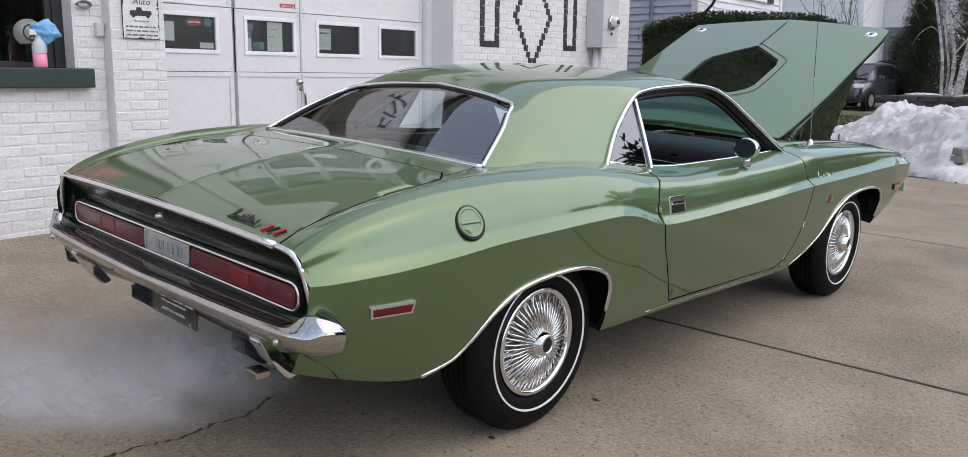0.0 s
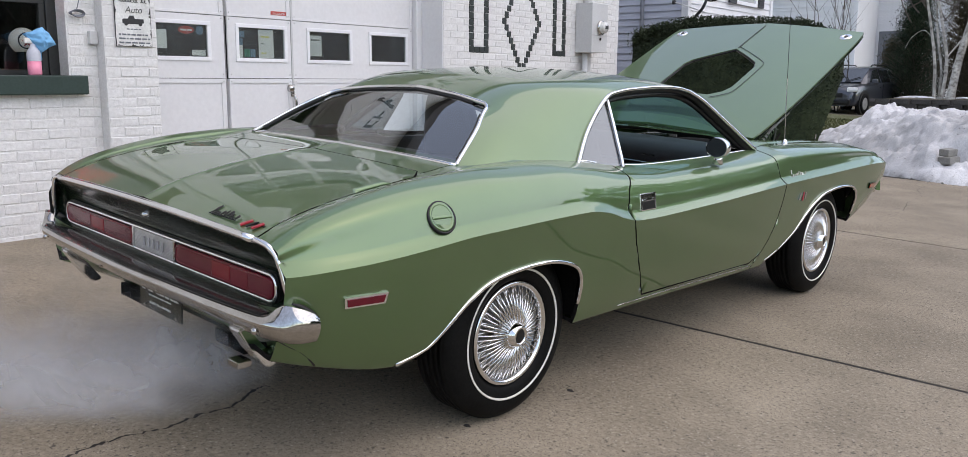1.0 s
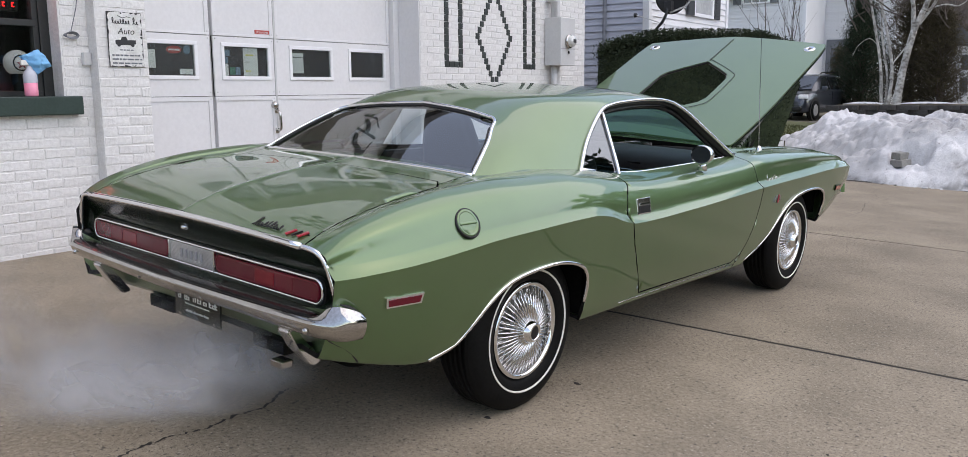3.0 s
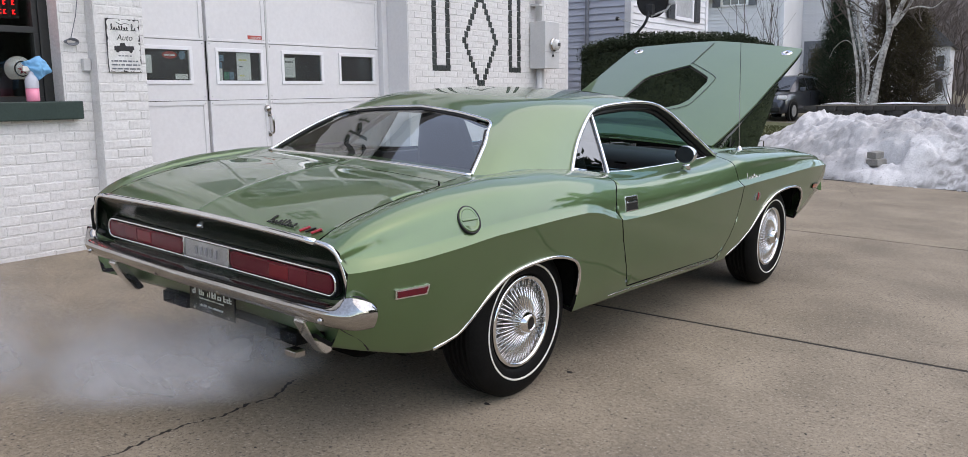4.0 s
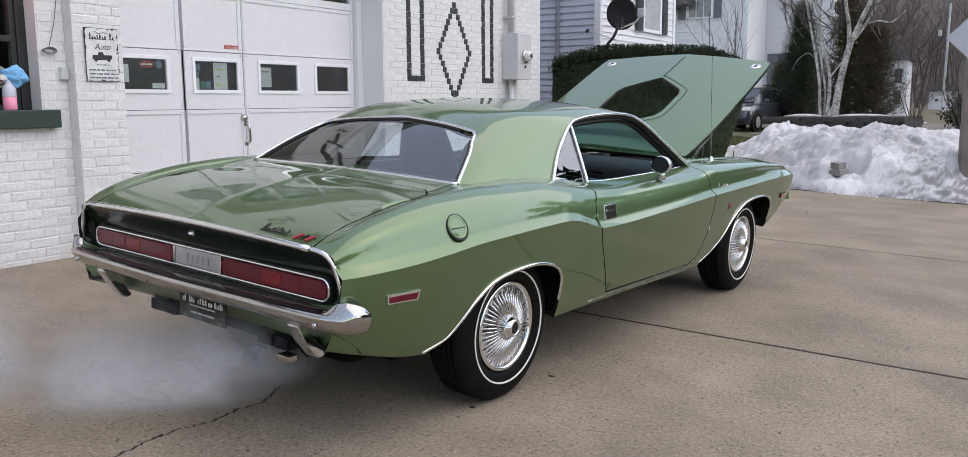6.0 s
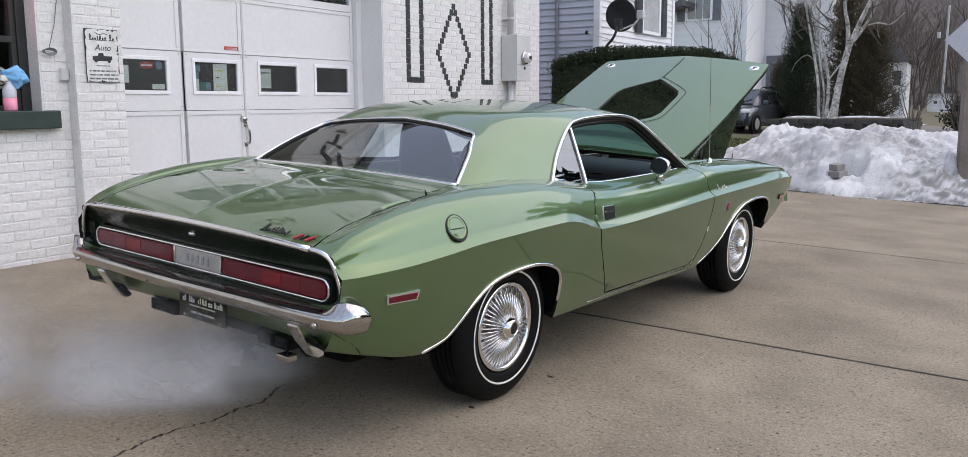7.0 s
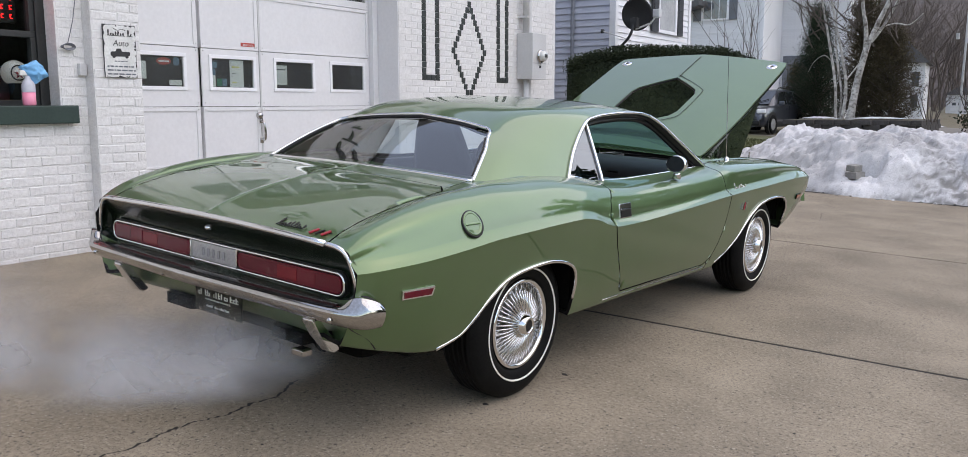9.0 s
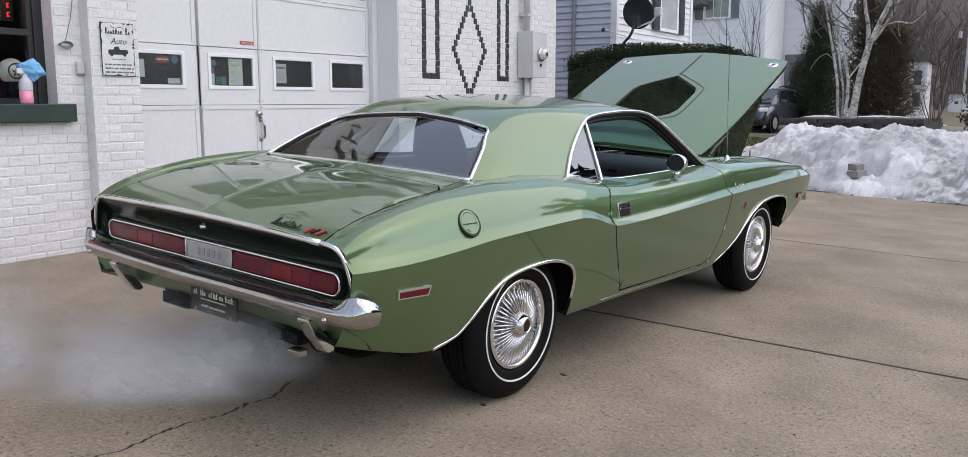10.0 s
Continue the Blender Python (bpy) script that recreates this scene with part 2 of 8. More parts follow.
BROWN_LEAF = surface("brown_evergreen", (0.034, 0.030, 0.017), (0.105, 0.084, 0.050), 1.0, 20, rough=0.9, spec=0.15)
BIRCH = surface("birch_bark", (0.13, 0.11, 0.095), (0.66, 0.63, 0.58), 4, 13, rough=0.8, bump=0.01, mix=0.55)
TWIG = surface("bare_twigs", (0.060, 0.046, 0.038), (0.130, 0.105, 0.090), 2, 20, rough=0.9)
STONE = surface("dark_stone", (0.040, 0.036, 0.034), (0.085, 0.077, 0.072), 3, 40, rough=0.9, bump=0.01, vary=0.07)
BLOCK = surface("grey_block", (0.20, 0.195, 0.18), (0.30, 0.29, 0.27), 6, 60, rough=0.9, bump=0.004)
CAR_DARK = surface("dark_bluegrey_paint", (0.036, 0.042, 0.056), (0.048, 0.055, 0.070), 3, 300, rough=0.3, metal=0.4, coat=1.0)
SUV_GLASS = surface("dark_vehicle_glass", (0.012, 0.014, 0.016), (0.03, 0.034, 0.038), 1.5, 6, rough=0.06, spec=0.6, coat=1.0)
HEADLAMP = surface("clear_headlamp", (0.60, 0.60, 0.58), (0.75, 0.75, 0.73), 8, 60, rough=0.1, coat=1.0)
WOOD_POST = surface("weathered_post", (0.14, 0.115, 0.10), (0.24, 0.20, 0.175), 3, 50, rough=0.85, bump=0.004)
SIGN_BACK = surface("bare_aluminium", (0.46, 0.47, 0.52), (0.54, 0.55, 0.60), 3, 50, rough=0.5, metal=0.3)
# faint emission added to the globe in place of daylight from the window
GLOBE_WHITE = glow("white_globe_added_glow", (0.72, 0.72, 0.72), 0.10)
LED_RED = glow("red_led", (1.0, 0.012, 0.015), 2.4)
HILL = surface("wooded_hill", (0.040, 0.033, 0.031), (0.105, 0.085, 0.080), 0.10, 1.2, rough=1.0)


# ---- building blocks ----
def mesh_of(bm, name, mats, smooth=False):
    me = bpy.data.meshes.new(name)
    bmesh.ops.recalc_face_normals(bm, faces=bm.faces)
    if smooth:
        for f in bm.faces:
            f.smooth = True
    bm.to_mesh(me)
    bm.free()
    for m in mats if isinstance(mats, (list, tuple)) else [mats]:
        me.materials.append(m)
    return me


def part(name, bm, mat, parent=None, label="", smooth=False):
    ob = new(name, mesh_of(bm, name, mat, smooth))
    ob.parent = parent
    return tagged(ob, label)


def piece(name, me, m, parent, label=""):
    """An object of its own on shared mesh data."""
    ob = new(name, me)
    ob.parent = parent
    ob.matrix_basis = m
    return tagged(ob, label)


def empty(name, m=None):
    ob = new(name)
    ob.empty_display_size = 0.1
    if m is not None:
        ob.matrix_basis = m
    return ob


def box(bm, x0, x1, y0, y1, z0, z1, bevel=0.0, m=None):
    c = Matrix.Translation(((x0 + x1) / 2, (y0 + y1) / 2, (z0 + z1) / 2)) @ Matrix.Diagonal((abs(x1 - x0), abs(y1 - y0), abs(z1 - z0), 1))
    g = bmesh.ops.create_cube(bm, size=1, matrix=(m @ c) if m is not None else c)
    if bevel:
        edges = list({e for v in g["verts"] for e in v.link_edges})
        bmesh.ops.bevel(bm, geom=edges, offset=bevel, segments=2, affect="EDGES", profile=0.6)
    return bm


def boxm(*a, **k):
    return box(bmesh.new(), *a, **k)


def tube(bm, pts, r, sides=8, closed=False, squash=None):
    """A tube along points; r may be a list; squash: (width, height) of a flattened strip."""
    pts = [Vector(p) for p in pts]
    n = len(pts)
    rings = []
    side = None
    for i, p in enumerate(pts):
        a, b = (pts[i - 1] if i or closed else p), (pts[(i + 1) % n] if i < n - 1 or closed else p)
        d = (b - a).normalized()
        if side is None:
            side = d.orthogonal().normalized()
        else:
            side = (side - d * side.dot(d))
            side = side.normalized() if side.length > 1e-6 else d.orthogonal().normalized()
        up = d.cross(side)
        rr = r[i] if isinstance(r, (list, tuple)) else r
        rings.append([bm.verts.new(p + (side * math.cos(2 * math.pi * k / sides) + up * math.sin(2 * math.pi * k / sides)) * rr) for k in range(sides)])
    for i in range(n if closed else n - 1):
        a, b = rings[i], rings[(i + 1) % n]
        for k in range(sides):
            bm.faces.new((a[k], a[(k + 1) % sides], b[(k + 1) % sides], b[k]))
    if not closed and sides > 2:
        bm.faces.new(rings[0][::-1]), bm.faces.new(rings[-1])
    return bm


def tubem(*a, **k):
    return tube(bmesh.new(), *a, **k)


def lathe(bm, profile, seg=48, m=None):
    """Turn (radius, along) about the local x axis."""
    rings = []
    for r, a in profile:
        rings.append([bm.verts.new((a, r * math.cos(2 * math.pi * k / seg), r * math.sin(2 * math.pi * k / seg))) for k in range(seg)])
    for a, b in zip(rings, rings[1:]):
        for k in range(seg):
            bm.faces.new((a[k], b[k], b[(k + 1) % seg], a[(k + 1) % seg]))
    if m is not None:
        bmesh.ops.transform(bm, matrix=m, verts=bm.verts)
    return bm


def grid(bm, rows, close=False):
    """A sheet through rows of points."""
    vs = [[bm.verts.new(p) for p in row] for row in rows]
    for a, b in zip(vs, vs[1:]):
        for k in range(len(a) - 1):
            bm.faces.new((a[k], a[k + 1], b[k + 1], b[k]))
    return vs


def prism(bm, outline, y0, y1, axis="y"):
    """Extrude an outline of (a, b) along an axis: x: (y, z), y: (x, z), z: (x, y)."""
    def at(a, b, c):
        return {"x": (c, a, b), "y": (a, c, b), "z": (a, b, c)}[axis]
    lo = [bm.verts.new(at(a, b, y0)) for a, b in outline]
    hi = [bm.verts.new(at(a, b, y1)) for a, b in outline]
    bm.faces.new(lo), bm.faces.new(hi[::-1])
    n = len(lo)
    for i in range(n):
        bm.faces.new((lo[i], hi[i], hi[(i + 1) % n], lo[(i + 1) % n]))
    return bm


def spline(pts, n):
    """Points along a smooth curve through pts, n for each stretch."""
    pts = [Vector(p) for p in pts]
    out = []
    for i in range(len(pts) - 1):
        p0, p1, p2, p3 = pts[max(i - 1, 0)], pts[i], pts[i + 1], pts[min(i + 2, len(pts) - 1)]
        for k in range(n):
            t = k / n
            out.append(0.5 * ((2 * p1) + (p2 - p0) * t + (2 * p0 - 5 * p1 + 4 * p2 - p3) * t * t + (3 * p1 - p0 - 3 * p2 + p3) * t ** 3))
    return out + [pts[-1]]


def keyed(*pairs):
    """A smooth function through (position, value) pairs that does not overshoot."""
    xs, ys = np.array([p[0] for p in pairs], float), np.array([p[1] for p in pairs], float)
    h, d = np.diff(xs), np.diff(ys) / np.diff(xs)
    m = np.zeros(len(xs))
    m[0], m[-1] = d[0], d[-1]
    for i in range(1, len(xs) - 1):
        if d[i - 1] * d[i] > 0:
            w1, w2 = 2 * h[i] + h[i - 1], h[i] + 2 * h[i - 1]
            m[i] = (w1 + w2) / (w1 / d[i - 1] + w2 / d[i])

    def f(x):
        x = min(max(x, xs[0]), xs[-1])
        i = min(max(int(np.searchsorted(xs, x)) - 1, 0), len(h) - 1)
        t = (x - xs[i]) / h[i]
        return float((1 + 2 * t) * (1 - t) ** 2 * ys[i] + t * (1 - t) ** 2 * h[i] * m[i] + t * t * (3 - 2 * t) * ys[i + 1] + t * t * (t - 1) * h[i] * m[i + 1])
    return f


def lettering(body, size, depth=0.001, shear=0.0):
    """A mesh of flat letters in the local xy plane, centred."""
    cu = bpy.data.curves.new("letters", "FONT")
    cu.body, cu.size, cu.extrude, cu.align_x, cu.align_y, cu.shear = body, size, depth, "CENTER", "CENTER", shear
    ob = new("letters", cu)
    me = bpy.data.meshes.new_from_object(ob.evaluated_get(bpy.context.evaluated_depsgraph_get()))
    bpy.data.objects.remove(ob)
    bpy.data.curves.remove(cu)
    bm = bmesh.new()
    bm.from_mesh(me)
    bpy.data.meshes.remove(me)
    return bm


def cursive(width, height, loops):
    """Points (along, up) of one looping pen stroke, with taller first letters."""
    out = []
    for k in range(loops * 12 + 1):
        t = k / 12
        tall = 1.9 if t < 1 else 1.45 if 0.50 < t / loops < 0.66 else 0.8 + 0.3 * math.sin(2.3 * t)
        out.append((width * (t / loops) + 0.42 * width / loops * math.sin(2 * math.pi * t), height * 0.5 * tall * (1 - math.cos(2 * math.pi * t))))
    return out


def inside(a, b, poly):
    hit = False
    for (x0, y0), (x1, y1) in zip(poly, poly[1:] + poly[:1]):
        if (y0 > b) != (y1 > b) and a < (x1 - x0) * (b - y0) / (y1 - y0) + x0:
            hit = not hit
    return hit


def slope(x, y):
    """The ground's height: it falls gently away from the garage."""
    return -0.0472 * min(max(x, -14), 12) - 0.01047 * min(max(y, -14), 24)


# ---- ground ----
def ground_sheet():
    bm = bmesh.new()
    xs = [-400, -150, -60, -30, -14, -9, -6, -3, 0, 3, 6, 9, 12, 30, 60, 150, 400]
    ys = [-400, -150, -60, -30, -14, -8, -4, 0, 4, 8, 12, 16, 20, 24, 40, 80, 150, 400]
    grid(bm, [[(x, y, slope(x, y) - 0.06) for x in xs] for y in ys])
    tagged(part("ground", bm, SOIL), "brown winter ground of soil and dead grass", "ground", kind="structure")


ground_sheet()
PAVE = pose(0, 0, 0, -0.6, 2.7, 0)


def driveway():
    """Concrete slabs on the sloping ground, with open joints."""
    base = tagged(empty("driveway", PAVE), "worn tan concrete driveway with joints and a crack", "driveway", kind="structure")
    turn = Matrix.Rotation(radians(7.3), 4, "Z")
    part("bedding", boxm(-6.2, 11, -11, 9.9, -0.12, -0.002, m=turn), JOINT, base, "dark dirt in the joints")
    rng = random.Random(4)
    ycuts = [-10.5, -6.1, -2.2, 1.45, 5.02, 9.75]
    xcuts = [-5.9, -3.35, 4.6, 10.8]
    for y0, y1 in zip(ycuts, ycuts[1:]):
        for x0, x1 in zip(xcuts, xcuts[1:]):
            g = 0.014
            bm = bmesh.new()
            n = 70
            # edges wander a little, as worn arrises do
            lo = [(x0 + g + (x1 - x0 - 2 * g) * i / n, y0 + g + rng.uniform(-0.005, 0.004)) for i in range(n + 1)]
            hi = [(x1 - g - (x1 - x0 - 2 * g) * i / n, y1 - g + rng.uniform(-0.005, 0.004)) for i in range(n + 1)]
            prism(bm, lo + hi, -0.05, 0.0 + rng.uniform(-0.0008, 0.0005), "z")
            bmesh.ops.transform(bm, matrix=turn, verts=bm.verts)
            part("slab", bm, CONCRETE, base)
    # the crack: a ragged dark cleft
    def cleft(points, width):
        bm = bmesh.new()
        path = []
        for a, b in zip(points, points[1:]):
            for k in range(10):
                t = k / 10
                path.append((a[0] + (b[0] - a[0]) * t + rng.uniform(-0.009, 0.009), a[1] + (b[1] - a[1]) * t + rng.uniform(-0.006, 0.006)))
        path.append(points[-1])
        w = [width * (0.25 + 0.75 * abs(noise.noise(Vector((i * 0.35, width * 900, 0))))) * min(1, i / 4, (len(path) - i) / 4 + 0.2) for i in range(len(path))]
        grid(bm, [[(p[0] - 0.6 * ww, p[1] - 0.6 * ww, 0.0012), (p[0] + 0.6 * ww, p[1] + 0.6 * ww, 0.0012)] for p, ww in zip(path, w)])
        return bm
    part("crack", cleft([(0.01, -0.50), (0.03, -0.56), (0.12, -0.72), (0.10, -0.83), (0.13, -0.97), (0.10, -1.09), (0.10, -1.21), (0.14, -1.37), (0.11, -1.7), (0.16, -2.1)], 0.017), JOINT, base, "ragged dark crack")
    part("crack", cleft([(-0.35, 9.27), (-0.28, 8.7), (-0.07, 8.19), (-0.02, 7.5), (0.15, 6.78), (0.12, 6.2)], 0.005), JOINT, base, "ragged dark crack")
    for x, y, r in ((0.84, 0.40, 0.022), (0.80, -0.16, 0.02), (0.45, -1.05, 0.008), (1.3, 0.1, 0.007), (1.62, -0.3, 0.006), (1.15, -0.55, 0.009), (1.9, 0.45, 0.01), (0.95, -0.9, 0.006)):
        bm = bmesh.new()
        prism(bm, [(x + r * rng.uniform(0.5, 1.2) * math.cos(a * 0.7), y + 0.6 * r * rng.uniform(0.5, 1.2) * math.sin(a * 0.7)) for a in range(9)], 0.0, 0.0013, "z")
        part("stain", bm, JOINT, base)


driveway()

# ---- garage building ----
WALL = pose(-3.096, -0.271, 0, 0, 0, 95)   # local x along the wall, y into the building
garage = tagged(empty("wall_garage", WALL), "white painted brick garage front", "wall", kind="structure")


def wall_block(name, *a, mat=MORTAR):
    return part(name, boxm(*a), mat, garage)


TOP = 4.35
for blk in ((-7, -0.85, 0.0034, 0.34, -0.1, TOP), (-0.85, 0.345, 0.0034, 0.34, -0.1, 1.085), (-0.85, 0.345, 0.004, 0.34, 2.75, TOP),
            (0.345, 0.54, 0.0034, 0.34, -0.1, TOP), (0.54, 0.93, -0.0966, 0.34, -0.1, TOP), (0.93, 4.04, -0.0966, 0.34, 3.26, TOP)):
    wall_block("wall_section", *blk)
wall_block("wall_section", 4.04, 7.52, -0.0966, 0.34, -0.1, TOP)
wall_block("side_wall", 7.22, 7.516, 0.34, 8.0, -0.1, TOP)
wall_block("side_wall", -7, -6.7, 0.34, 8.0, -0.1, TOP)
wall_block("back_wall", -7, 7.516, 8.0, 8.3, -0.1, TOP)
part("roof", boxm(-7.1, 7.62, -0.24, 8.4, TOP, TOP + 0.16, bevel=0.01), ROOF_GREY, garage, "dark overhanging eave and flat roof")
# floor and inner walls get their gloom from the dark colour
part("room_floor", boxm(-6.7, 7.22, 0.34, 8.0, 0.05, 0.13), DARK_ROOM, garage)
part("room_partition", boxm(-6.7, 7.22, 3.0, 3.1, 0.13, TOP), DARK_ROOM, garage, "inner wall coloured dark for an unlit room")
part("room_divider", boxm(0.56, 0.9, 0.34, 3.0, 0.13, TOP), DARK_ROOM, garage, "inner wall coloured dark for an unlit room")


def brick_meshes(mat, length, height, depth, count, seed):
    rng = random.Random(seed)
    out = []
    for i in range(count):
        bm = bmesh.new()
        box(bm, 0, length, 0, depth, 0, height)
        for v in bm.verts:
            v.co += Vector((rng.uniform(-0.0045, 0.0045), rng.uniform(-0.002, 0.003) if v.co.y < 0.01 else 0, rng.uniform(-0.0035, 0.0035)))
        front = [e for e in bm.edges if all(v.co.y < 0.01 for v in e.verts)]
        bmesh.ops.bevel(bm, geom=front, offset=0.005, segments=1, affect="EDGES")
        out.append(mesh_of(bm, "brick", mat))
    return out


WHITE = brick_meshes(BRICK_WHITE, 0.204, 0.0625, 0.03, 8, 11)
BLACKS = brick_meshes(BRICK_BLACK, 0.088, 0.059, 0.03, 4, 12)
COURSE, BRICK = 0.0678, 0.213


def brick_field(s0, s1, z0, z1, d, seed, keep=None):
    """Bricks in running bond on one face; those wholly away from the keep stretch are joined into one mesh."""
    rng = random.Random(seed)
    rest = bmesh.new()
    row = 0
    z = z0
    while z < z1:
        s = s0 - (BRICK / 2 if row % 2 else 0)
        while s < s1 - 0.02:
            a, b = max(s, s0), min(s + BRICK - 0.006, s1)
            if b - a > 0.03:
                m = Matrix.Translation((a, d + 0.0008 + rng.uniform(-0.0016, 0.0012), z)) @ Matrix.Rotation(rng.uniform(-0.010, 0.010), 4, "Y") @ Matrix.Diagonal(((b - a) / 0.204, 1, 1, 1))
                if keep is None or (keep[0] < s < keep[1] and keep[2] < z < keep[3]):
                    piece("brick", rng.choice(WHITE), m, garage)
                else:
                    vs = [rest.verts.new(m @ Vector(c)) for c in ((0, 0, 0), (0.204, 0, 0), (0.204, 0, 0.059), (0, 0, 0.059), (-0.004, 0.012, -0.004), (0.208, 0.012, -0.004), (0.208, 0.012, 0.063), (-0.004, 0.012, 0.063))]
                    for q in ((0, 1, 2, 3), (0, 4, 5, 1), (1, 5, 6, 2), (2, 6, 7, 3), (3, 7, 4, 0)):
                        rest.faces.new([vs[i] for i in q])
            s += BRICK
        z += COURSE
        row += 1
    if len(rest.verts):
        tagged(part("brickwork", rest, BRICK_WHITE, garage), kind="stuff")
    else:
        rest.free()


def garage_bricks():
    brick_field(-1.0, 0.54, 0.05, 1.07, 0.0, 1, keep=(-0.35, 0.54, 0.05, 1.07))
    brick_field(0.349, 0.54, 1.07, 2.75, 0.0, 2)
    brick_field(0.54, 0.93, 0.05, 4.3, -0.1, 3, keep=(0.5, 0.95, 0.05, 2.5))
    brick_field(0.935, 4.04, 3.28, 4.3, -0.1, 5, keep=(0, 0, 0, 0))
    brick_field(4.044, 7.52, 0.05, 4.3, -0.1, 4, keep=(4.1, 7.3, 1.3, 2.35))
    # dark decoration: two long frames and a stepped diamond
    rng = random.Random(8)
    z = 1.474
    for k in range(20):
        for s in (4.443, 4.690, 5.985, 6.185):
            piece("dark_brick", BLACKS[k % 4], Matrix.Translation((s + rng.uniform(-0.002, 0.002), -0.106, z + k * COURSE)) @ Matrix.Diagonal((0.86, 1, 1.1, 1)), garage)
    for s0, n in ((4.52, 2), (6.06, 2)):
        for k in range(n):
            w = (0.170 if s0 < 5 else 0.125) / n
            piece("dark_brick", BLACKS[k], Matrix.Translation((s0 + k * w, -0.106, z)) @ Matrix.Diagonal((w / 0.088, 1, 1.0, 1)), garage)
    z0, mid = 1.245, 5.375
    for k in range(17):
        half = 0.33 * (1 - abs(k - 8) / 8.0)
        for sgn in (-1, 1):
            if half < 0.03 and sgn > 0:
                continue
            s = mid + sgn * half - 0.036
            piece("dark_brick", BLACKS[k % 4], Matrix.Translation((s, -0.106, z0 + k * COURSE)) @ Matrix.Diagonal((0.8, 1, 1.12, 1)), garage)


def garage_door():
    door = tagged(empty("door_1", WALL), "white sectional garage door with a wicket door and small windows", "garage door", kind="structure")
    d = 0.24
    rows = [0.12, 0.69, 1.195, 1.69, 2.19, 2.69, 3.20]
    part("jamb", boxm(0.93, 0.985, 0.19, 0.30, 0.1, 3.26, bevel=0.004), DOOR_WHITE, door)
    part("jamb", boxm(3.955, 4.036, 0.18, 0.30, 0.1, 3.26, bevel=0.004), DOOR_WHITE, door)
    part("reveal", boxm(4.030, 4.041, -0.094, 0.178, 0.1, 3.26, bevel=0.002), DOOR_WHITE, door, "painted side of the door opening")
    part("head", boxm(0.985, 3.955, 0.19, 0.30, 3.20, 3.26, bevel=0.004), DOOR_WHITE, door)
    cols = [(0.99, 1.728), (1.762, 2.405), (2.43, 3.95)]
    wins = {0: [(1.11, 1.572)], 1: [(1.868, 2.334)], 2: [(2.614, 3.096), (3.374, 3.85)]}
    for ci, (s0, s1) in enumerate(cols):
        for ri, (z0, z1) in enumerate(zip(rows, rows[1:])):
            z0, z1 = z0 + 0.0025, z1 - 0.0025
            bm = bmesh.new()
            if ri == 2:
                zl, zh = 1.362, 1.607
                box(bm, s0, s1, d, d + 0.014, z0, zl), box(bm, s0, s1, d, d + 0.014, zh, z1)
                edges = [s0] + [e for w in wins[ci] for e in w] + [s1]
                for a, b in zip(edges[::2], edges[1::2]):
                    box(bm, a, b, d, d + 0.014, zl, zh)
                part("panel", bm, DOOR_WHITE, door)
                for a, b in wins[ci]:
                    fr = bmesh.new()
                    for q in ((a - 0.031, b + 0.031, zh, zh + 0.031), (a - 0.031, b + 0.031, zl - 0.031, zl), (a - 0.031, a, zl, zh), (b, b + 0.031, zl, zh)):
                        box(fr, q[0], q[1], d - 0.010, d + 0.002, q[2], q[3], bevel=0.004)
                    part("window_frame", fr, TRIM_WHITE, door)
                    part("pane", boxm(a, b, d + 0.004, d + 0.008, zl, zh), DOOR_GLASS, door).visible_shadow = False
            elif ri >= 4:
                box(bm, s0, s1, d, d + 0.045, z0, z0 + 0.07), box(bm, s0, s1, d, d + 0.045, z1 - 0.07, z1)
                n = 2 if ci == 2 else 1
                w = (s1 - s0) / n
                for k in range(n + 1):
                    c = s0 + k * w
                    box(bm, max(c - 0.035, s0), min(c + 0.035, s1), d, d + 0.045, z0 + 0.07, z1 - 0.07)
                for k in range(n):
                    part("pane", boxm(s0 + k * w + 0.035, s0 + (k + 1) * w - 0.035, d + 0.02, d + 0.025, z0 + 0.07, z1 - 0.07), WINDOW_GLASS, door).visible_shadow = False
                part("panel", bm, DOOR_WHITE, door)
            else:
                box(bm, s0, s1, d + 0.004, d + 0.045, z0, z1)
                for q in ((s0, s1, z1 - 0.035, z1), (s0, s1, z0, z0 + 0.02), (s0, s0 + 0.03, z0 + 0.02, z1 - 0.035), (s1 - 0.04, s1, z0 + 0.02, z1 - 0.035)):
                    box(bm, q[0], q[1], d - 0.004, d + 0.004, q[2], q[3], bevel=0.002)
                part("panel", bm, DOOR_WHITE, door)
            for s in (s0 + 0.02, s1 - 0.02):
                for z in (z0 + 0.03, z1 - 0.02):
                    part("bolt", lathe(bmesh.new(), [(0.0, -0.004), (0.005, -0.004), (0.006, 0.002)], 8, Matrix.Translation((s, d - 0.004, z)) @ Matrix.Rotation(radians(90), 4, "Z")), METER_GREY, door)
    part("gap_strip", boxm(1.728, 1.762, d + 0.03, d + 0.05, 0.12, 3.20), DOOR_EDGE, door, "grey edge beside the wicket door")
    part("edge_strip", boxm(2.408, 2.427, d - 0.006, d + 0.04, 0.14, 3.18, bevel=0.002), METER_GREY, door)
    part("backing", boxm(2.405, 2.43, d + 0.04, d + 0.05, 0.12, 3.20), DOOR_EDGE, door)
    turn = Matrix.Rotation(radians(90), 4, "Z")
